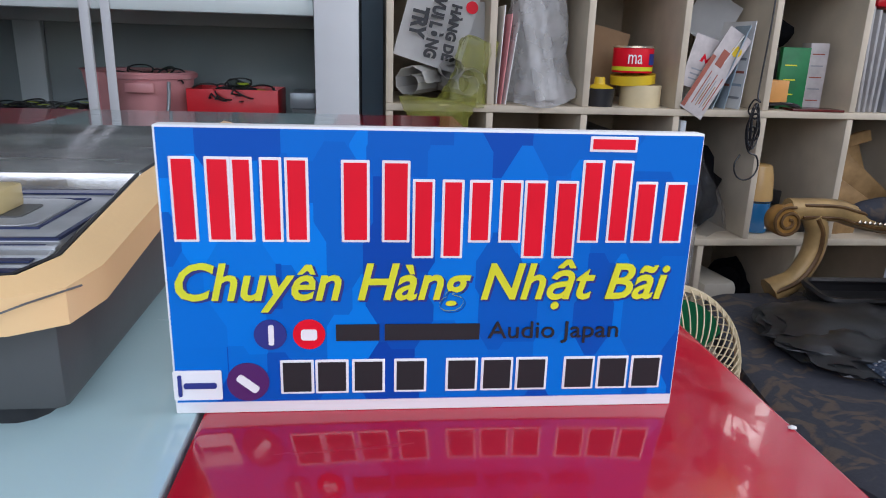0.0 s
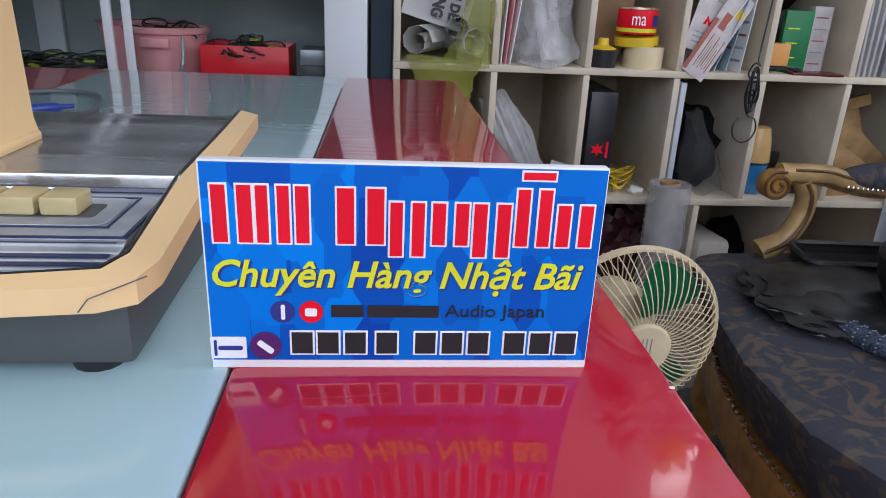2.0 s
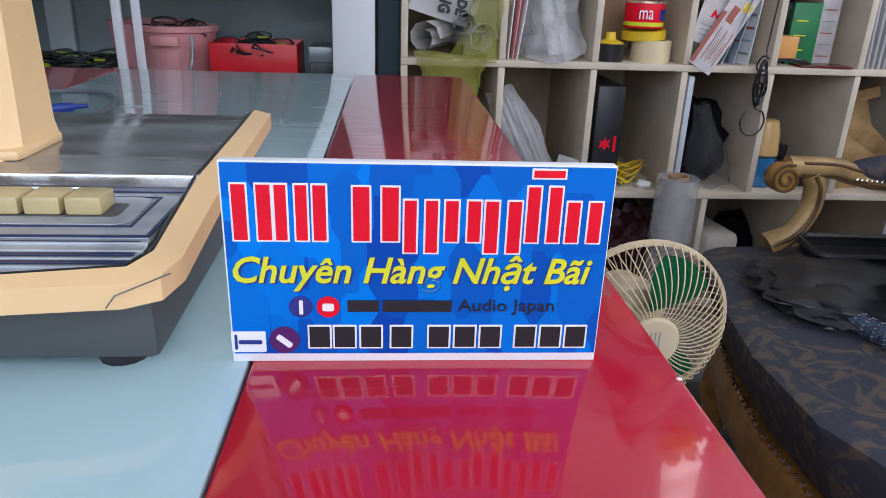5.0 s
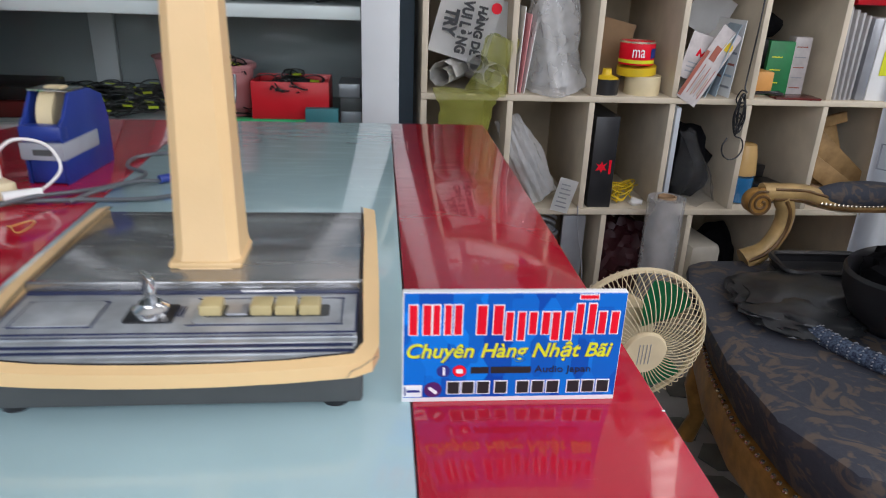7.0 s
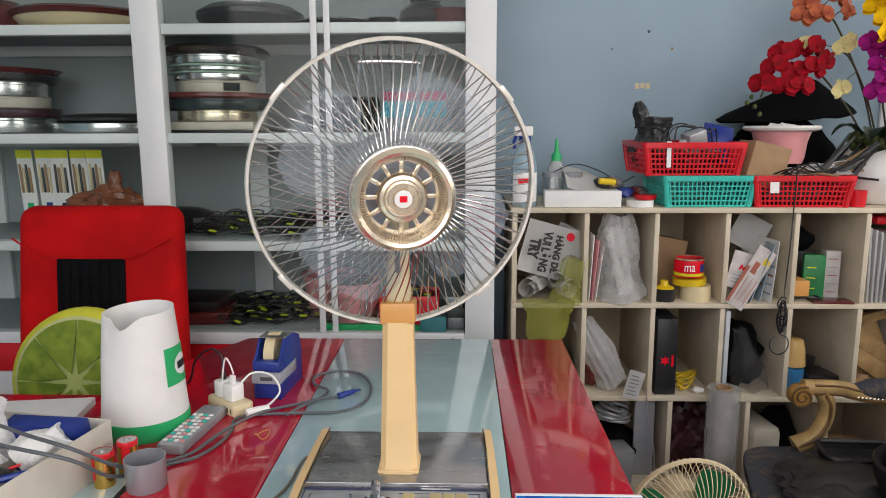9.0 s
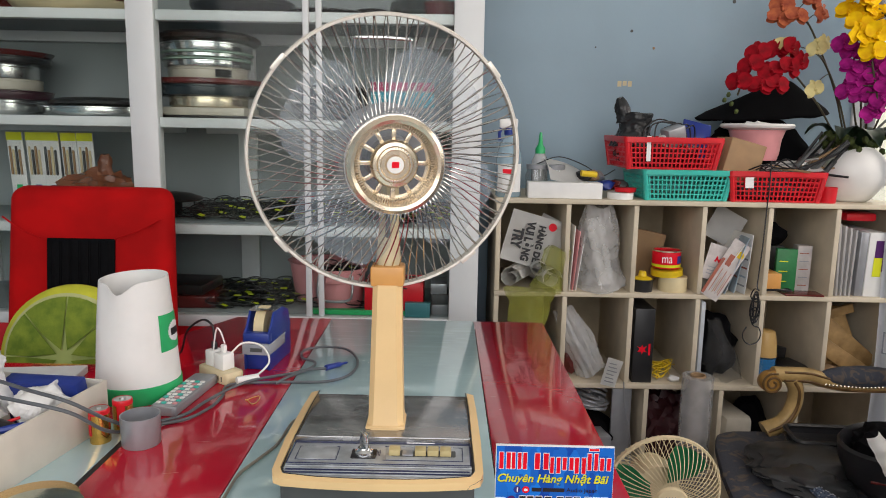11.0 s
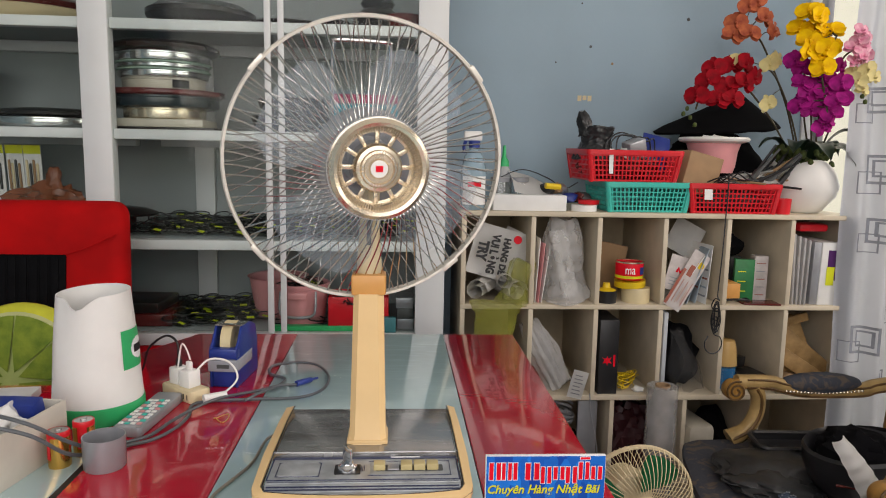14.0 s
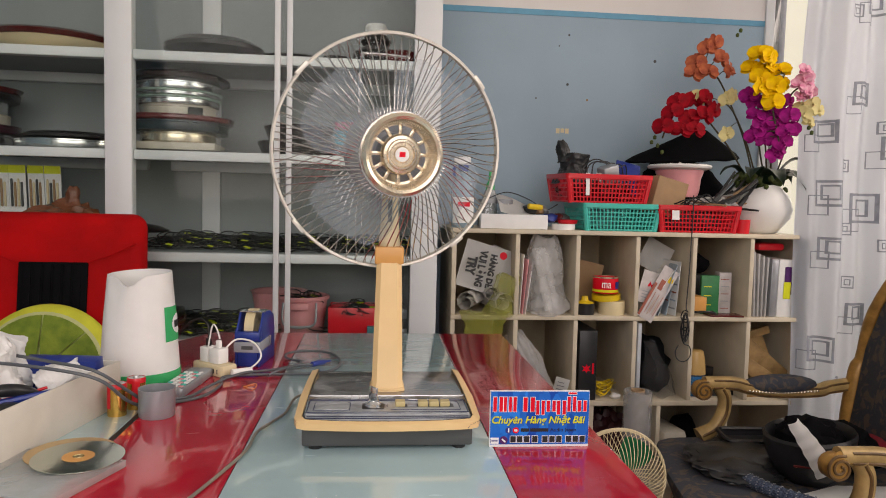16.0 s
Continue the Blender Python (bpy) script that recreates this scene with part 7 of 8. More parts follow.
spray([(0.04, 0, 0.14), (0.08, -0.05, 0.30), (0.12, -0.12, 0.44), (0.14, -0.18, 0.47)],
      cluster(0.125, 0.465, 0.045, 0.045, 8, -0.19, 12), M_FPNK, "pink and white orchid flower", 0.026, -0.065, 0.0)
spray([(0.04, 0, 0.14), (0.09, -0.06, 0.27), (0.125, -0.13, 0.38)],
      cluster(0.125, 0.385, 0.035, 0.040, 5, -0.18, 14), M_FCRM, "cream orchid flower", 0.026, -0.045, 0.0)
for x, y, z in ((-0.42, -0.12, 0.29), (-0.41, -0.12, 0.265), (-0.43, -0.12, 0.275), (-0.395, -0.12, 0.245), (-0.15, -0.09, 0.625), (-0.14, -0.09, 0.64), (0.05, -0.18, 0.33), (0.06, -0.18, 0.315)):
    part("bud", lump(0.012, 0.012, 0.015, 3, 0.1, 2, 2, None, pose(x, y, z)), M_MOSS, pot, "small green bud")

# ---- curtain ----
cur = bm_new()
N, MH = 150, 40
g = []
for j in range(MH + 1):
    z = 0.28 + 2.15 * j / MH
    row = []
    for i in range(N + 1):
        t = i / N
        x, y = 1.195 + 0.78 * t, 1.405 - 0.12 * t
        f = 0.016 * math.sin(t * 30 + 0.8 * math.sin(z * 2.1)) + 0.012 * math.sin(t * 71 + 1.5 * math.sin(z * 1.3)) + 0.004 * math.sin(z * 9 + t * 14)
        row.append(cur.verts.new((x + 0.010 * math.sin(z * 3.1) * (1 - t), y + f, z)))
    g.append(row)
for j in range(MH):
    for i in range(N):
        cur.faces.new((g[j][i], g[j][i + 1], g[j + 1][i + 1], g[j + 1][i]))


def curtain_cloth():
    m = mat("white_curtain_cloth", (0.74, 0.76, 0.80), 0.8, var=0.05, scale=5, bump=0.15, bscale=900)
    nt = m.node_tree
    b, out = nt.nodes["Principled BSDF"], nt.nodes["Material Output"]
    tl, mx = nt.nodes.new("ShaderNodeBsdfTranslucent"), nt.nodes.new("ShaderNodeMixShader")
    tl.inputs[0].default_value, mx.inputs[0].default_value = (0.75, 0.77, 0.82, 1), 0.4
    nt.links.new(b.outputs[0], mx.inputs[1])
    nt.links.new(tl.outputs[0], mx.inputs[2])
    nt.links.new(mx.outputs[0], out.inputs[0])
    return m


curtain = thing("curtain", (0, 0, 0), "white curtain with a printed pattern of grey squares", "curtain")
bmesh.ops.solidify(cur, geom=cur.faces, thickness=0.0008)
part("cloth", cur, curtain_cloth(), curtain, smooth=80)
M_PRINT = mat("grey_curtain_print", (0.34, 0.36, 0.41), 0.8, var=0.25, scale=60)


def curtain_point(t, z, lift=0.0026):
    x, y = 1.195 + 0.78 * t, 1.405 - 0.12 * t
    f = 0.016 * math.sin(t * 30 + 0.8 * math.sin(z * 2.1)) + 0.012 * math.sin(t * 71 + 1.5 * math.sin(z * 1.3)) + 0.004 * math.sin(z * 9 + t * 14)
    return Vector((x + 0.010 * math.sin(z * 3.1) * (1 - t), y + f - lift, z))


def square_print(t0, z0, w, h, band):
    """A square outline printed on the cloth, following its folds."""
    bm = bm_new()
    n = 14

    def ribbon(a, b, wide):
        prev = None
        for k in range(n + 1):
            s = k / n
            t, z = a[0] + (b[0] - a[0]) * s, a[1] + (b[1] - a[1]) * s
            p = (curtain_point(t, z), curtain_point(t + wide[0], z + wide[1]))
            v = [bm.verts.new(q) for q in p]
            if prev:
                bm.faces.new((prev[0], prev[1], v[1], v[0]))
            prev = v
    tw, tb = w / 0.79, band / 0.79
    ribbon((t0, z0), (t0 + tw, z0), (0, band))
    ribbon((t0, z0 + h), (t0 + tw, z0 + h), (0, band))
    ribbon((t0, z0 + band), (t0, z0 + h), (tb, 0))
    ribbon((t0 + tw - tb, z0 + band), (t0 + tw - tb, z0 + h), (tb, 0))
    part("printed_square", bm, M_PRINT, curtain, smooth=80)


rr = random.Random(4)
for t0, z0 in ((0.08, 0.93), (0.065, 1.10), (0.19, 1.42), (0.20, 1.05), (0.22, 1.70), (0.05, 0.60), (0.20, 0.72), (0.30, 1.25), (0.06, 1.78), (0.36, 1.55), (0.38, 0.95), (0.35, 0.55), (0.34, 1.80), (0.05, 1.30), (0.48, 1.2), (0.5, 1.6), (0.5, 0.8)):
    s = rr.choice((0.062, 0.072, 0.082))
    square_print(t0, z0, s, s * 1.05, 0.008)
    square_print(t0 + 0.022, z0 + 0.020, s * 0.58, s * 0.6, 0.006)
    square_print(t0 - 0.030, z0 - 0.028, s * 0.8, s * 0.85, 0.003)
    if t0 < 0.4:
        square_print(t0 + 0.10, z0 - 0.09, 0.035, 0.036, 0.004)
        square_print(t0 + 0.112, z0 - 0.08, 0.016, 0.017, 0.003)

# ---- things in the cabinet ----
def stack_pan(x, y, z, r, h, material, label, tilt=0, group="pans in the cabinet"):
    return put("pan", lathe([(0, 0), (r * 0.80, 0), (r * 0.86, 0.004), (r * 0.97, h * 0.8), (r, h), (r * 0.98, h + 0.003), (r * 0.93, h * 0.85), (r * 0.8, h * 0.55), (0, h * 0.5)], 44), material, pose(x, y, z, tilt), label, "pan", group)


def disc_pan(x, y, z, r, h, material, label):
    return put("pan", lathe([(0, 0), (r * 0.95, 0), (r * 0.985, 0.002), (r, h * 0.35), (r * 0.995, h * 0.8), (r * 1.012, h * 0.86), (r * 1.012, h), (r * 0.97, h), (r * 0.95, h * 0.8), (0, h * 0.75)], 48), material, pose(x, y, z), label, "pan", "pans in the cabinet")


def domed_cover(x, y, z, r, h, material, label):
    return put("round_cover", lathe([(0, 0), (r * 0.90, 0), (r, h * 0.25), (r * 0.985, h * 0.55), (r * 0.86, h * 0.85), (r * 0.55, h), (0, h)], 48), material, pose(x, y, z), label, "cover", "round covers in the cabinet")


YP = 1.57
s3, s2, s1, s0 = SHELVES
stack_pan(-0.66, YP, s3, 0.150, 0.035, M_PAN, "large black pan on the shelf")
put("round_cover", lathe([(0.15, 0), (0.15, 0.012), (0.12, 0.030), (0.03, 0.036), (0, 0.036)], 44), M_PAN, (-0.66, YP, s3 + 0.036), "dark round cover resting on a pan", "cover")
stack_pan(-0.42, YP + 0.02, s3, 0.125, 0.022, M_PAN, "flat dark pan on the shelf")
stack_pan(-1.13, YP, s3, 0.190, 0.030, M_CREAM2, "cream dish under a red tray")
put("red_tray", lathe([(0, 0), (0.19, 0), (0.205, 0.012), (0.19, 0.020), (0.06, 0.026), (0, 0.026)], 44), M_PANR, (-1.13, YP, s3 + 0.033), "brown-red round tray in the cabinet", "tray")
put("red_bowl", lathe([(0, 0.09), (0.06, 0.088), (0.11, 0.05), (0.13, 0.0), (0, 0)], 36), M_PANR, (-1.40, YP, s3), "dark red bowl turned over", "bowl")
pr = thing("pressure_pot", (-0.16, YP, s3), "old brass-coloured pot with a white lid", "pot")
part("pot", lathe([(0, 0), (0.05, 0), (0.075, 0.03), (0.07, 0.055), (0.04, 0.075), (0.05, 0.09), (0.035, 0.11), (0, 0.115)], 32), M_PAN, pr)
part("lid", lathe([(0.032, 0.11), (0.036, 0.135), (0.030, 0.145), (0, 0.146)], 28), M_WHITE, pr, "white lid")
put("dark_bowl", lathe([(0, 0), (0.03, 0), (0.045, 0.03), (0.042, 0.03), (0, 0.006)], 28), M_PAN, (-0.28, YP - 0.03, s3), "small dark bowl in the cabinet", "bowl")
put("dark_bowl", lathe([(0, 0), (0.04, 0), (0.05, 0.05), (0.046, 0.05), (0, 0.008)], 28), M_PANR, (-0.085, YP - 0.05, s3), "small dark red bowl", "bowl")
# second shelf: tall stack
M_ENAM = mat("pale_green_enamel", (0.45, 0.62, 0.52), 0.25, var=0.2)
M_IVORY = mat("ivory_enamel", (0.55, 0.51, 0.42), 0.35, var=0.15)
M_DTEAL = mat("dark_teal_enamel", (0.012, 0.025, 0.032), 0.25, var=0.3)
M_MIRROR = mat("polished_steel", (0.70, 0.71, 0.70), 0.2, metal=0.95, var=0.2, scale=12)
put("flat_carton", box(-0.125, 0.125, -0.09, 0.09, 0, 0.022, 0.001), M_IVORY, pose(-0.765, YP - 0.02, s2 + 0.008, 0, 0, 2), "flat ivory carton under the pans", "box")
put("dark_board", box(-0.15, 0.15, -0.11, 0.11, 0, 0.007, 0.001), M_PAN, pose(-0.755, YP, s2), "dark flat board under a carton", "board")
z = s2 + 0.031
for r, h, mm, lb in ((0.112, 0.030, M_GOLD, "brass pan in a stack"), (0.150, 0.030, M_DTEAL, "wide dark teal pan in a stack"), (0.165, 0.016, M_PANR, "wide dark red lid in a stack"),
                     (0.112, 0.032, M_IVORY, "ivory enamel pot in a stack"), (0.122, 0.018, M_MIRROR, "polished steel lid in a stack"), (0.128, 0.005, M_ENAM, "pale green enamel plate in a stack"),
                     (0.124, 0.012, M_MIRROR, "polished steel plate in a stack"), (0.131, 0.005, M_ENAM, "pale green enamel plate in a stack"), (0.128, 0.024, M_MIRROR, "polished steel pan in a stack")):
    disc_pan(-0.77, YP, z, r, h, mm, lb)
    z += h + 0.001
domed_cover(-0.765, YP, z, 0.150, 0.034, mat("brown_black_enamel", (0.03, 0.018, 0.015), 0.22, var=0.3), "brown-black domed cover on a stack of pans")
put("print_patch", prism([(0.1135 * math.cos(a), 0.1135 * math.sin(a)) for a in (radians(-62 + 4 * k) for k in range(7))] + [(0.1145 * math.cos(a), 0.1145 * math.sin(a)) for a in (radians(-38 - 4 * k) for k in range(7))], 0.0, 0.022), M_INK, (-0.77, YP, s2 + 0.115), "dark printed label on an ivory pot", "label")
stack_pan(-0.40, YP + 0.02, s2, 0.13, 0.045, M_PAN, "black pan on the shelf")
stack_pan(-0.40, YP + 0.02, s2 + 0.05, 0.11, 0.045, M_PAN, "black pan stacked on another")
pc = thing("printed_carton", (-0.185, YP, s2), "grey carton with pink and cyan printed bands", "box")
part("carton", box(-0.10, 0.10, -0.06, 0.06, 0, 0.125, 0.002), mat("grey_blue_card", (0.20, 0.24, 0.28), 0.5, var=0.2, scale=15), pc)
part("print_band", box(-0.097, 0.085, -0.0612, -0.0602, 0.088, 0.112), mat("pink_print", (0.52, 0.06, 0.16), 0.45, var=0.3, scale=40), pc, "pink printed band")
part("print_band", box(-0.097, 0.085, -0.0612, -0.0602, 0.042, 0.083), mat("cyan_print", (0.03, 0.34, 0.46), 0.45, var=0.3, scale=40), pc, "cyan printed band")
disc_pan(-1.08, YP, s2, 0.165, 0.026, M_MIRROR, "wide polished steel pan in the cabinet")
domed_cover(-1.08, YP, s2 + 0.027, 0.150, 0.028, M_PAN, "dark domed cover on a steel pan")
z = s2
for r, h, mm, lb in ((0.13, 0.042, M_MIRROR, "steel pot in a stack"), (0.155, 0.026, mat("plum_enamel", (0.05, 0.015, 0.022), 0.3), "dark plum lid in a stack"), (0.128, 0.032, M_IVORY, "ivory enamel pot in a stack"), (0.122, 0.040, M_MIRROR, "tall steel pot in a stack"), (0.155, 0.022, M_PAN, "black lid in a stack")):
    disc_pan(-1.41, YP, z, r, h, mm, lb)
    z += h + 0.001
put("red_tray", lathe([(0, 0), (0.15, 0), (0.165, 0.014), (0, 0.03)], 40), M_PANR, (-1.41, YP, z), "dark red tray on the pots", "tray")
# third shelf left: hanging packets and a brown bag
for k in range(5):
    pk = thing("packet", pose(-1.34 + 0.052 * k, YP - 0.02 + 0.008 * (k % 2), s1, 4, 0, 3 * (k % 3) - 3), "blister packet with a yellow header card", "packet", "packets in the cabinet")
    part("card", box(-0.024, 0.024, -0.002, 0.002, 0, 0.245, 0.001), M_PAPER, pk)
    part("header", box(-0.024, 0.024, -0.003, -0.0022, 0.222, 0.246), M_YELINK, pk, "yellow header")
    for q in range(4):
        part("blister", box(-0.018 + 0.0095 * q, -0.011 + 0.0095 * q, -0.008, -0.003, 0.12, 0.205 - 0.01 * (q % 2), 0.002, seg=1), (M_CARD, M_CREAM2, M_DARK)[(k + q) % 3], pk)
    part("label", box(-0.008, 0.010, -0.0035, -0.0022, 0.02, 0.09), (M_GREEN, M_BLUE, M_BLKP)[k % 3], pk)
put("plastic_bag", lump(0.24, 0.15, 0.145, 51, 0.30, 3.4, 4, sharp=True), M_BRBAG, (-1.09, YP - 0.06, s1), "brown plastic bag with a knot", "bag")
put("plastic_bag", film_bag(0.06, 0.05, 0.07, 2.2, 5, 0, 0.35), M_BRBAG, (-1.065, YP - 0.06, s1 + 0.115), "knot of a brown plastic bag", "bag")
put("round_cover", lathe([(0.09, 0), (0.095, 0.006), (0.06, 0.020), (0.02, 0.026), (0, 0.026)], 36), M_PAN, (-0.89, YP - 0.02, s1 + 0.05), "dark round cover on a small pot", "cover")
put("small_pot", lathe([(0, 0), (0.06, 0), (0.065, 0.048), (0, 0.048)], 28), M_PAN, pose(-0.89, YP - 0.02, s1) @ Matrix.Diagonal((0.5, 0.5, 1, 1)), "small dark pot in the cabinet", "pot")


def spectacles():
    gl = thing("spectacles", (0, 0, -5), "pair of dark spectacles with a yellow-green price tag", "spectacles", "spectacles heaped on the shelves")
    fr = bm_new()
    for sx in (-0.033, 0.033):
        tube([(sx + 0.026 * math.cos(a), 0.0, 0.020 + 0.019 * math.sin(a)) for a in (2 * math.pi * k / 14 for k in range(15))], 0.0017, 5, fr)
    tube([(-0.008, 0, 0.026), (0, 0, 0.029), (0.008, 0, 0.026)], 0.0017, 5, fr)
    part("frame", fr, M_BLKP, gl)
    for sx in (-1, 1):
        part("temple", tube([(sx * 0.060, 0, 0.026), (sx * 0.060, 0.008, 0.027), (sx * 0.045, 0.011 + 0.003 * sx, 0.025), (-sx * 0.045, 0.012 + 0.003 * sx, 0.012)], 0.0018, 5), M_BLKP, gl)
        part("lens", prism([(sx * 0.033 + 0.025 * math.cos(a), 0.020 + 0.018 * math.sin(a)) for a in (2 * math.pi * k / 14 for k in range(14))], -0.0005, 0.0005, m=pose(0, 0, 0, 90)), M_PANE, gl)
    part("price_tag", obox(pose(0.040, -0.004, 0.012, 70, 0, 10), 0.021, 0.012, 0.0008), M_TAG, gl, "yellow-green paper tag")
    return gl


first = spectacles()
rr = random.Random(8)
spots = []
for zs, xa, xb, n, rows in ((s1, -0.80, -0.06, 13, 5), (s0, -0.76, -0.50, 5, 5), (s0, -0.40, -0.10, 3, 1)):
    for row in range(rows):
        for k in range(n):
            spots.append((xa + (xb - xa) * (k + 0.5 * (row % 2)) / n + rr.uniform(-0.012, 0.012), CY + 0.085 + 0.052 * row + rr.uniform(-0.008, 0.008), zs + 0.010 + 0.004 * row + 0.006 * (k % 2), -rr.uniform(52, 78), rr.uniform(-8, 8), rr.uniform(-28, 28)))
first.matrix_world = pose(*spots[0])
for sp in spots[1:]:
    copy_thing(first, pose(*sp))
# bucket, red box and small cartons at the bottom
bk = thing("bucket", pose(-0.378, CY + 0.15, s0) @ Matrix.Diagonal((0.90, 0.90, 1.0, 1)), "pink plastic bucket with a grey handle, full of spectacles", "bucket")
part("body", lathe([(0, 0), (0.070, 0), (0.076, 0.006), (0.088, 0.115), (0.084, 0.115), (0.072, 0.008), (0, 0.008)], 36), M_PINK, bk)
part("rim", lathe([(0.086, 0.108), (0.094, 0.110), (0.096, 0.118), (0.090, 0.122), (0.085, 0.116), (0.086, 0.108)], 36), M_PINK, bk)
part("handle", tube(smooth_line([(-0.055, -0.078, 0.105), (-0.056, -0.096, 0.06), (-0.045, -0.098, 0.038), (0, -0.100, 0.033), (0.045, -0.098, 0.038), (0.056, -0.096, 0.06), (0.055, -0.078, 0.105)], 5), 0.004, 8), M_GREY, bk, "grey plastic handle")
part("grip", box(-0.03, 0.03, -0.101, -0.090, 0.085, 0.104, 0.003), M_PINK, bk)
for k in range(6):
    copy_thing(first, pose(-0.378 + rr.uniform(-0.02, 0.02), CY + 0.15 + rr.uniform(-0.02, 0.02), s0 + 0.085 + 0.005 * k, -60, rr.uniform(-15, 15), rr.uniform(-80, 80)))
bk2 = put("bucket", lathe([(0, 0), (0.070, 0), (0.088, 0.115), (0.094, 0.12), (0.086, 0.118), (0.072, 0.008), (0, 0.008)], 36), M_PINK, (-0.465, CY + 0.27, s0), "pink plastic bucket at the back", "bucket")
rb = thing("red_box", (-0.205, CY + 0.11, s0), "open glossy red cardboard box full of spectacles", "box")
part("side", box(-0.085, 0.085, -0.062, -0.060, 0, 0.096, 0.001), M_REDP, rb)
part("side", box(-0.085, 0.085, 0.060, 0.062, 0, 0.096, 0.001), M_REDP, rb)
part("side", box(-0.085, -0.083, -0.0595, 0.0595, 0, 0.096, 0.001), M_REDP, rb)
part("side", box(0.083, 0.085, -0.0595, 0.0595, 0, 0.096, 0.001), M_REDP, rb)
part("bottom", box(-0.0825, 0.0825, -0.0595, 0.0595, 0, 0.003), M_REDP, rb)
put("dark_pouch", lump(0.15, 0.10, 0.10, 61, 0.3, 4), M_BLKP, (-0.205, CY + 0.11, s0 + 0.005), "dark pouch under the spectacles", "pouch")
for k in range(5):
    copy_thing(first, pose(-0.205 + rr.uniform(-0.05, 0.05), CY + 0.09 + rr.uniform(-0.03, 0.02), s0 + 0.072 + 0.004 * k, -60, rr.uniform(-15, 15), rr.uniform(-80, 80)))
for k, (x, zz, mm) in enumerate(((-0.072, 0.0, M_GREY), (-0.072, 0.031, M_DARK), (-0.075, 0.062, M_GREY))):
    put("small_carton", box(-0.024, 0.024, -0.05, 0.05, 0, 0.03, 0.001), mm, (x, CY + 0.11, s0 + zz), "small grey carton in a stack", "box", "small cartons in the cabinet")
put("teal_carton", box(-0.036, 0.036, -0.012, 0.012, 0, 0.042, 0.001), mat("teal_printed_card", (0.05, 0.22, 0.25), 0.5, var=0.2), (-0.135, CY + 0.034, s0 + 0.0005), "small teal printed carton in the cabinet", "box")
put("green_carton", box(-0.16, 0.16, -0.012, 0.012, 0, 0.014, 0.001), M_GREEN, (-0.29, CY + 0.032 + 0.02, s0), "flat green carton in the cabinet", "box")
put("wood_tray", box(-0.10, 0.10, -0.09, 0.09, 0, 0.035, 0.004), M_PANR, pose(-0.845, YP - 0.03, s0, 0, 0, 6), "brown lacquer tray in the cabinet", "tray")
put("wood_tray", box(-0.08, 0.08, -0.08, 0.08, 0, 0.03, 0.004), M_PAN, pose(-0.85, YP - 0.02, s0 + 0.036, 0, 0, -4), "brown wooden tray on another tray", "tray")

# ---- things on the armchair ----
AS = 0.425
put("plastic_bag", lump(0.30, 0.20, 0.045, 71, 0.28, 2.2, 4), M_BAG, pose(0.80, 0.98, AS, 0, 0, 15), "crumpled black plastic bag on the seat", "bag")
put("plastic_bag", lump(0.20, 0.16, 0.040, 74, 0.28, 2.4, 4), M_BAG, pose(0.75, 0.90, AS, 0, 0, -25), "crumpled black plastic bag on the seat", "bag")
tr = thing("black_tray", pose(0.895, 1.075, AS + 0.022, 4, 0, -3), "black plastic tray on the armchair seat", "tray")
part("floor", prism(round_rect(0.19, 0.09, 0.02), 0, 0.004), M_BLKP, tr)
wl = bm_new()
tube([(*p, 0.022) for p in round_rect(0.19, 0.09, 0.02, 4)] + [(0.095, 0.025, 0.022)], 0.006, 6, wl)
part("rim", wl, M_BLKP, tr)
wl = bm_new()
o = round_rect(0.19, 0.09, 0.02, 4)
lo, hi = [wl.verts.new((x * 0.96, y * 0.92, 0.002)) for x, y in o], [wl.verts.new((x, y, 0.022)) for x, y in o]
for k in range(len(o)):
    wl.faces.new((lo[k], lo[(k + 1) % len(o)], hi[(k + 1) % len(o)], hi[k]))
part("wall", wl, M_BLKP, tr)
hel = thing("helmet", pose(0.905, 0.86, AS, 0, 0, 0) @ Matrix.Diagonal((0.76, 0.76, 1.05, 1)), "black helmet lying upside down with a padded rim", "helmet")
hm = lathe([(0, 0.0), (0.06, 0.004), (0.105, 0.035), (0.130, 0.080), (0.136, 0.115), (0.130, 0.122), (0.120, 0.112), (0.108, 0.07), (0.06, 0.03), (0, 0.022)], 44)
for v in hm.verts:
    v.co.x *= 1.0
    v.co.z += 0.25 * v.co.x * (v.co.z / 0.12) * 0.35
part("shell", hm, M_BLKP, hel, "glossy black shell")
part("lining", lump(0.20, 0.19, 0.125, 81, 0.25, 2.6, 4, m=pose(0.012, 0.015, 0.035)), M_BLK, hel, "soft black lining")
part("strap", tube(smooth_line([(-0.10, -0.08, 0.06), (0.0, -0.128, 0.065), (0.10, -0.07, 0.075)], 6), 0.003, 6), M_PANR, hel, "dark red trim line")
mb = bm_new()
gm = []
for j in range(25):
    t = j / 24
    w = 0.052 * (1 - 0.45 * t * t)
    gm.append([mb.verts.new((w * (i / 8 - 0.5), -0.014 * math.cos((i / 8 - 0.5) * 2.6) + 0.0022 * math.sin(t * 30) + 0.030 * t * t, 0.132 * t)) for i in range(9)])
for j in range(24):
    for i in range(8):
        mb.faces.new((gm[j][i], gm[j][i + 1], gm[j + 1][i + 1], gm[j + 1][i]))
bmesh.ops.solidify(mb, geom=mb.faces, thickness=0.001)
mk = put("face_mask", mb, M_WHITE, pose(0.872, 0.748, AS + 0.066, -4, -30, 8), "white paper face mask hanging over the helmet", "mask")
put("black_cloth", lump(0.20, 0.20, 0.13, 83, 0.25, 2.6, 3), M_BLK, pose(1.04, 0.95, AS), "bundled black cloth on the seat", "cloth")
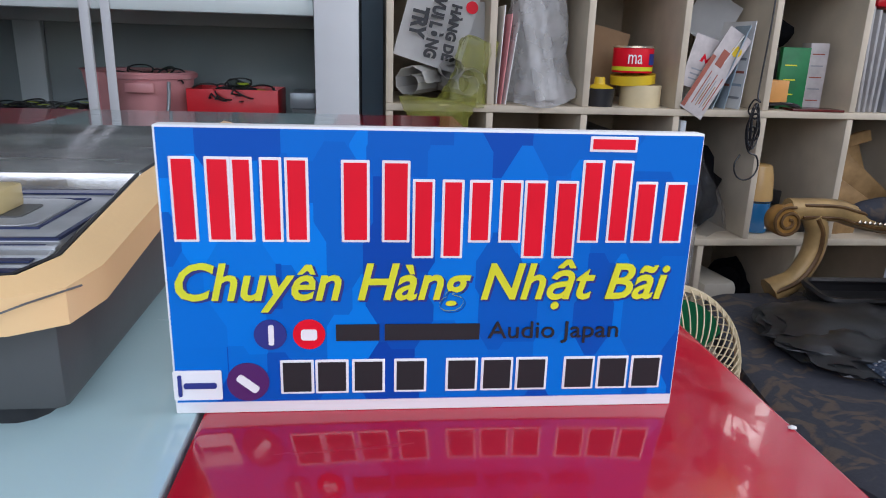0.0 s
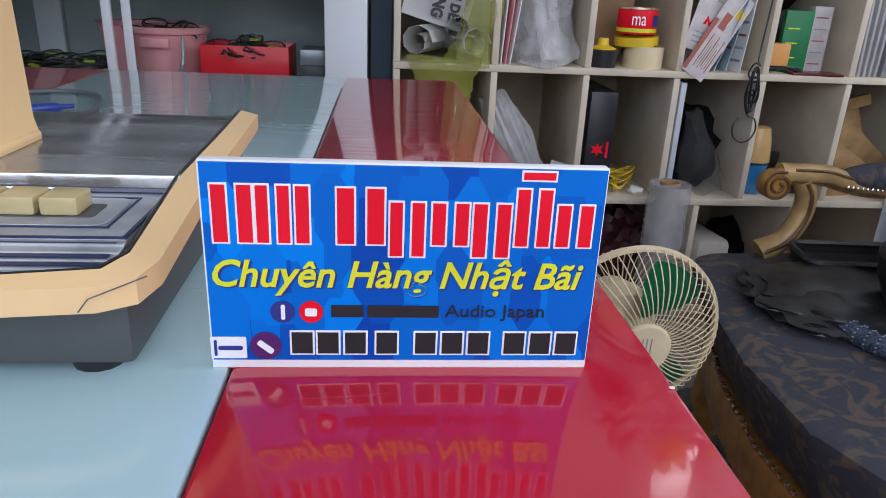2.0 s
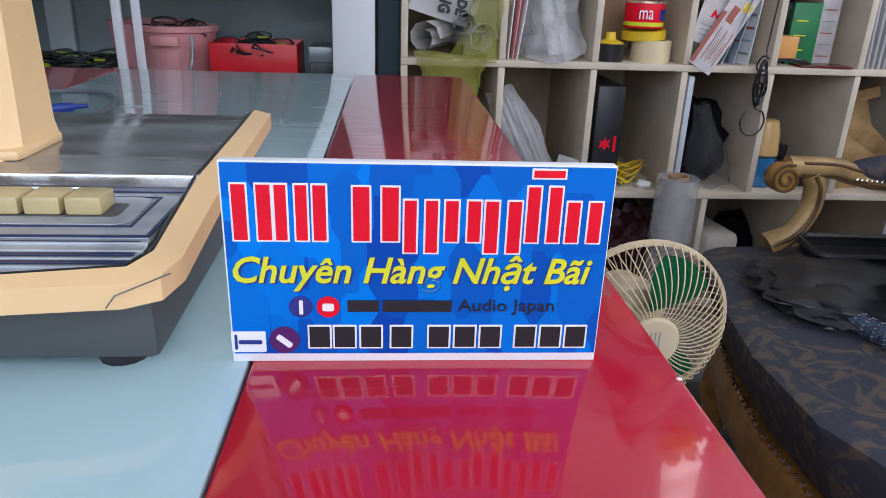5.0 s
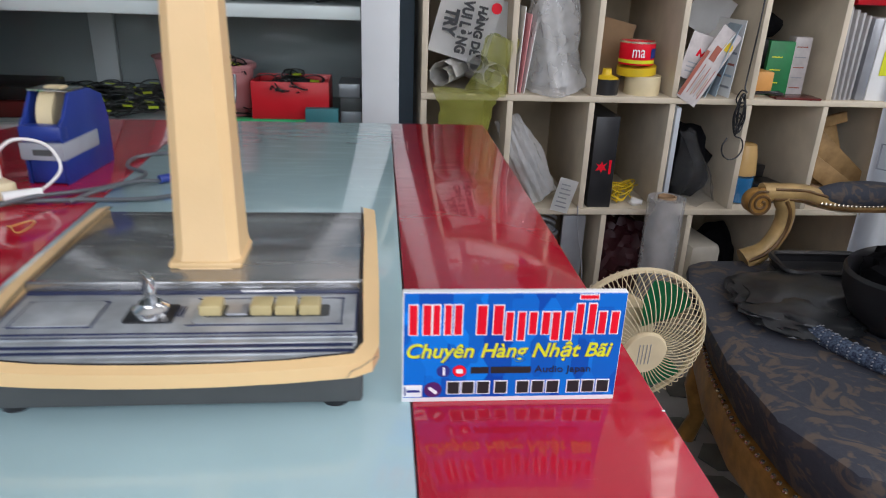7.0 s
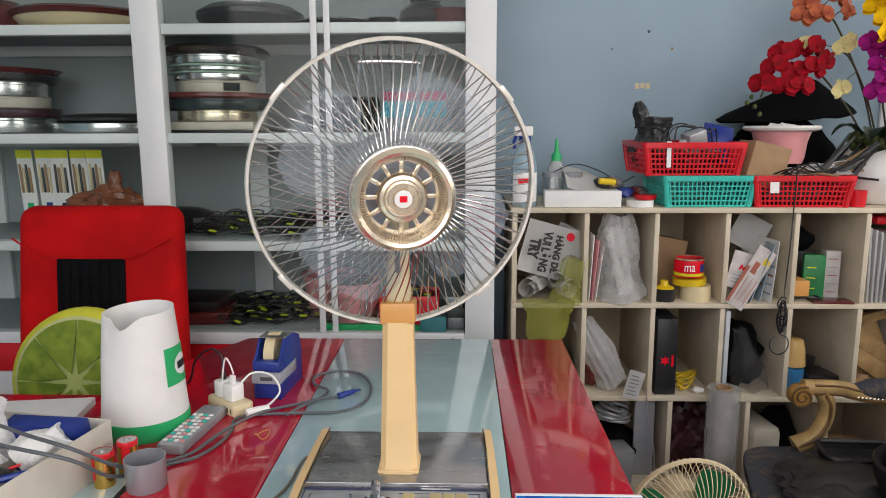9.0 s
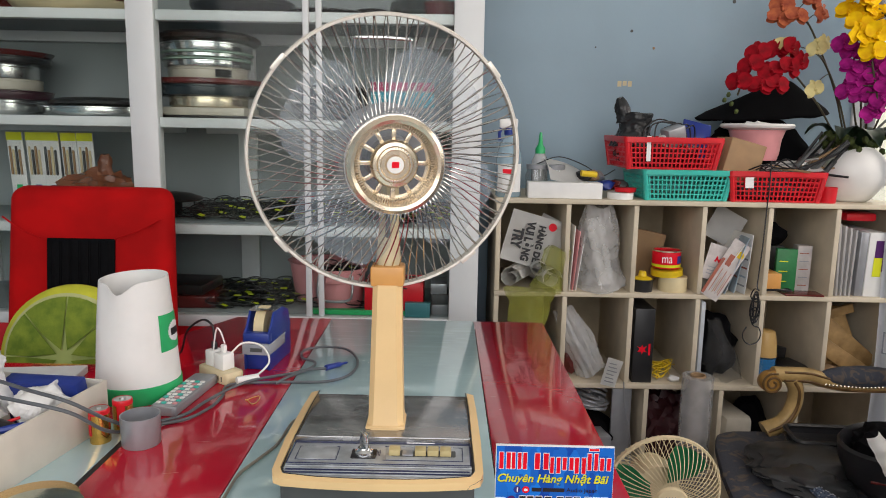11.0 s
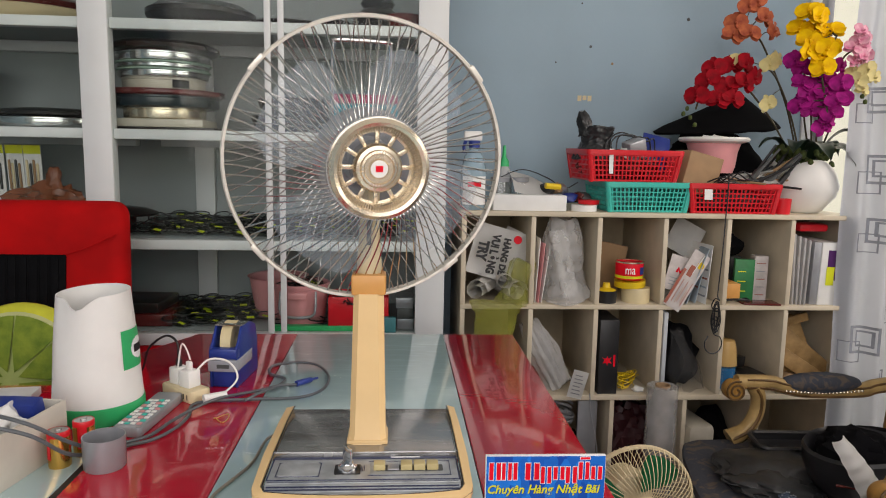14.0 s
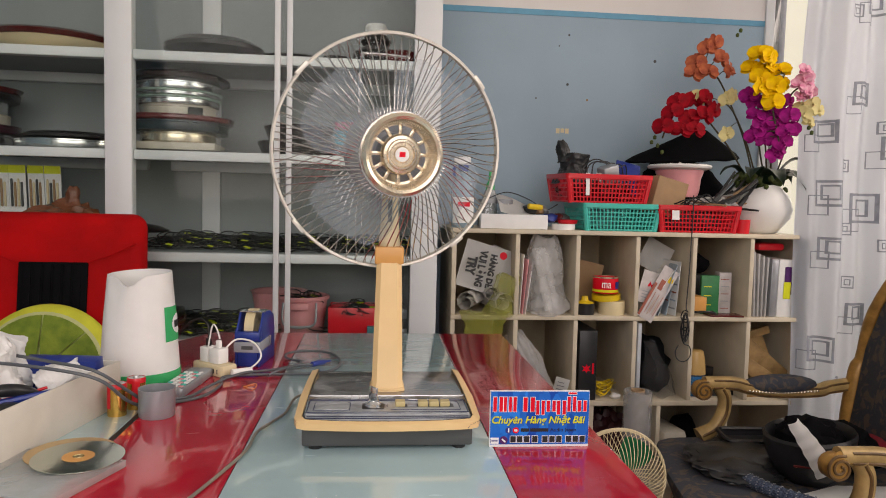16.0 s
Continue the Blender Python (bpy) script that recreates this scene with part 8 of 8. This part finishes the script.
put("red_cloth", lump(0.18, 0.22, 0.06, 85, 0.3, 3, 3), mat("dark_red_cloth", (0.28, 0.01, 0.02), 0.85, var=0.3), pose(1.17, 1.02, AS), "dark red cloth on the seat", "cloth")
M_WEAVE = mat("blue_white_weave", (0.10, 0.14, 0.20), 0.7, col2=(0.012, 0.02, 0.05), scale=240, bump=0.4, bscale=300)
cc = [(0.735, 0.88, AS + 0.015), (0.76, 0.79, AS + 0.015), (0.82, 0.70, AS + 0.015), (0.90, 0.65, AS + 0.015), (1.0, 0.63, AS + 0.015), (1.10, 0.63, AS + 0.015)]
ne = thing("neck_pillow", (0, 0, 0), "woven blue and white roll pillow", "pillow")
part("roll", tube(smooth_line(cc, 6), 0.015, 12), M_WEAVE, ne)
wv = bm_new()
line = smooth_line(cc, 6)
for k in range(len(line) - 1):
    for q in range(14):
        a = 2 * math.pi * (q + 0.5 * (k % 2)) / 14
        d = (line[k + 1] - line[k]).normalized()
        up = Vector((0, 0, 1))
        sd = d.cross(up)
        c = line[k] + (up * math.sin(a) + sd * math.cos(a)) * 0.0152
        lump(0.0045, 0.003, 0.003, q, 0.1, 2, 1, wv, Matrix.Translation(c))
part("weave", wv, M_GREY, ne, "raised pale weave knots", smooth=60)
put("mat", prism([(0.80, 0.76), (0.90, 0.70), (1.15, 0.68), (1.18, 0.80), (0.95, 0.82)], 0, 0.006, 0.002), M_PAPER, (0, 0.0, AS + 0.0005), "pale cloth mat on the seat", "mat")

# ---- paving of the floor ----
floor = bpy.data.objects["floor"]
rr = random.Random(2)
meshes = []
for k in range(6):
    n = rr.choice((5, 6, 7))
    pts = [(rr.uniform(0.050, 0.058) * math.cos(2 * math.pi * (i + rr.uniform(-0.15, 0.15)) / n), rr.uniform(0.050, 0.058) * math.sin(2 * math.pi * (i + rr.uniform(-0.15, 0.15)) / n)) for i in range(n)]
    ob = part("paving_stone", prism(pts, 0.0, 0.004, 0.001), M_STONE, floor, smooth=0)
    meshes.append(ob.data)
    ob.location = (0.3 + 0.12 * k, 1.33, 0.0)
for j in range(11):
    for i in range(14):
        ob = new("paving_stone", meshes[rr.randrange(6)])
        ob.parent = floor
        ob.location = (0.23 + 0.118 * i + 0.059 * (j % 2), 0.10 + 0.106 * j, 0.0)
        ob.rotation_euler = (0, 0, rr.uniform(-0.3, 0.3))
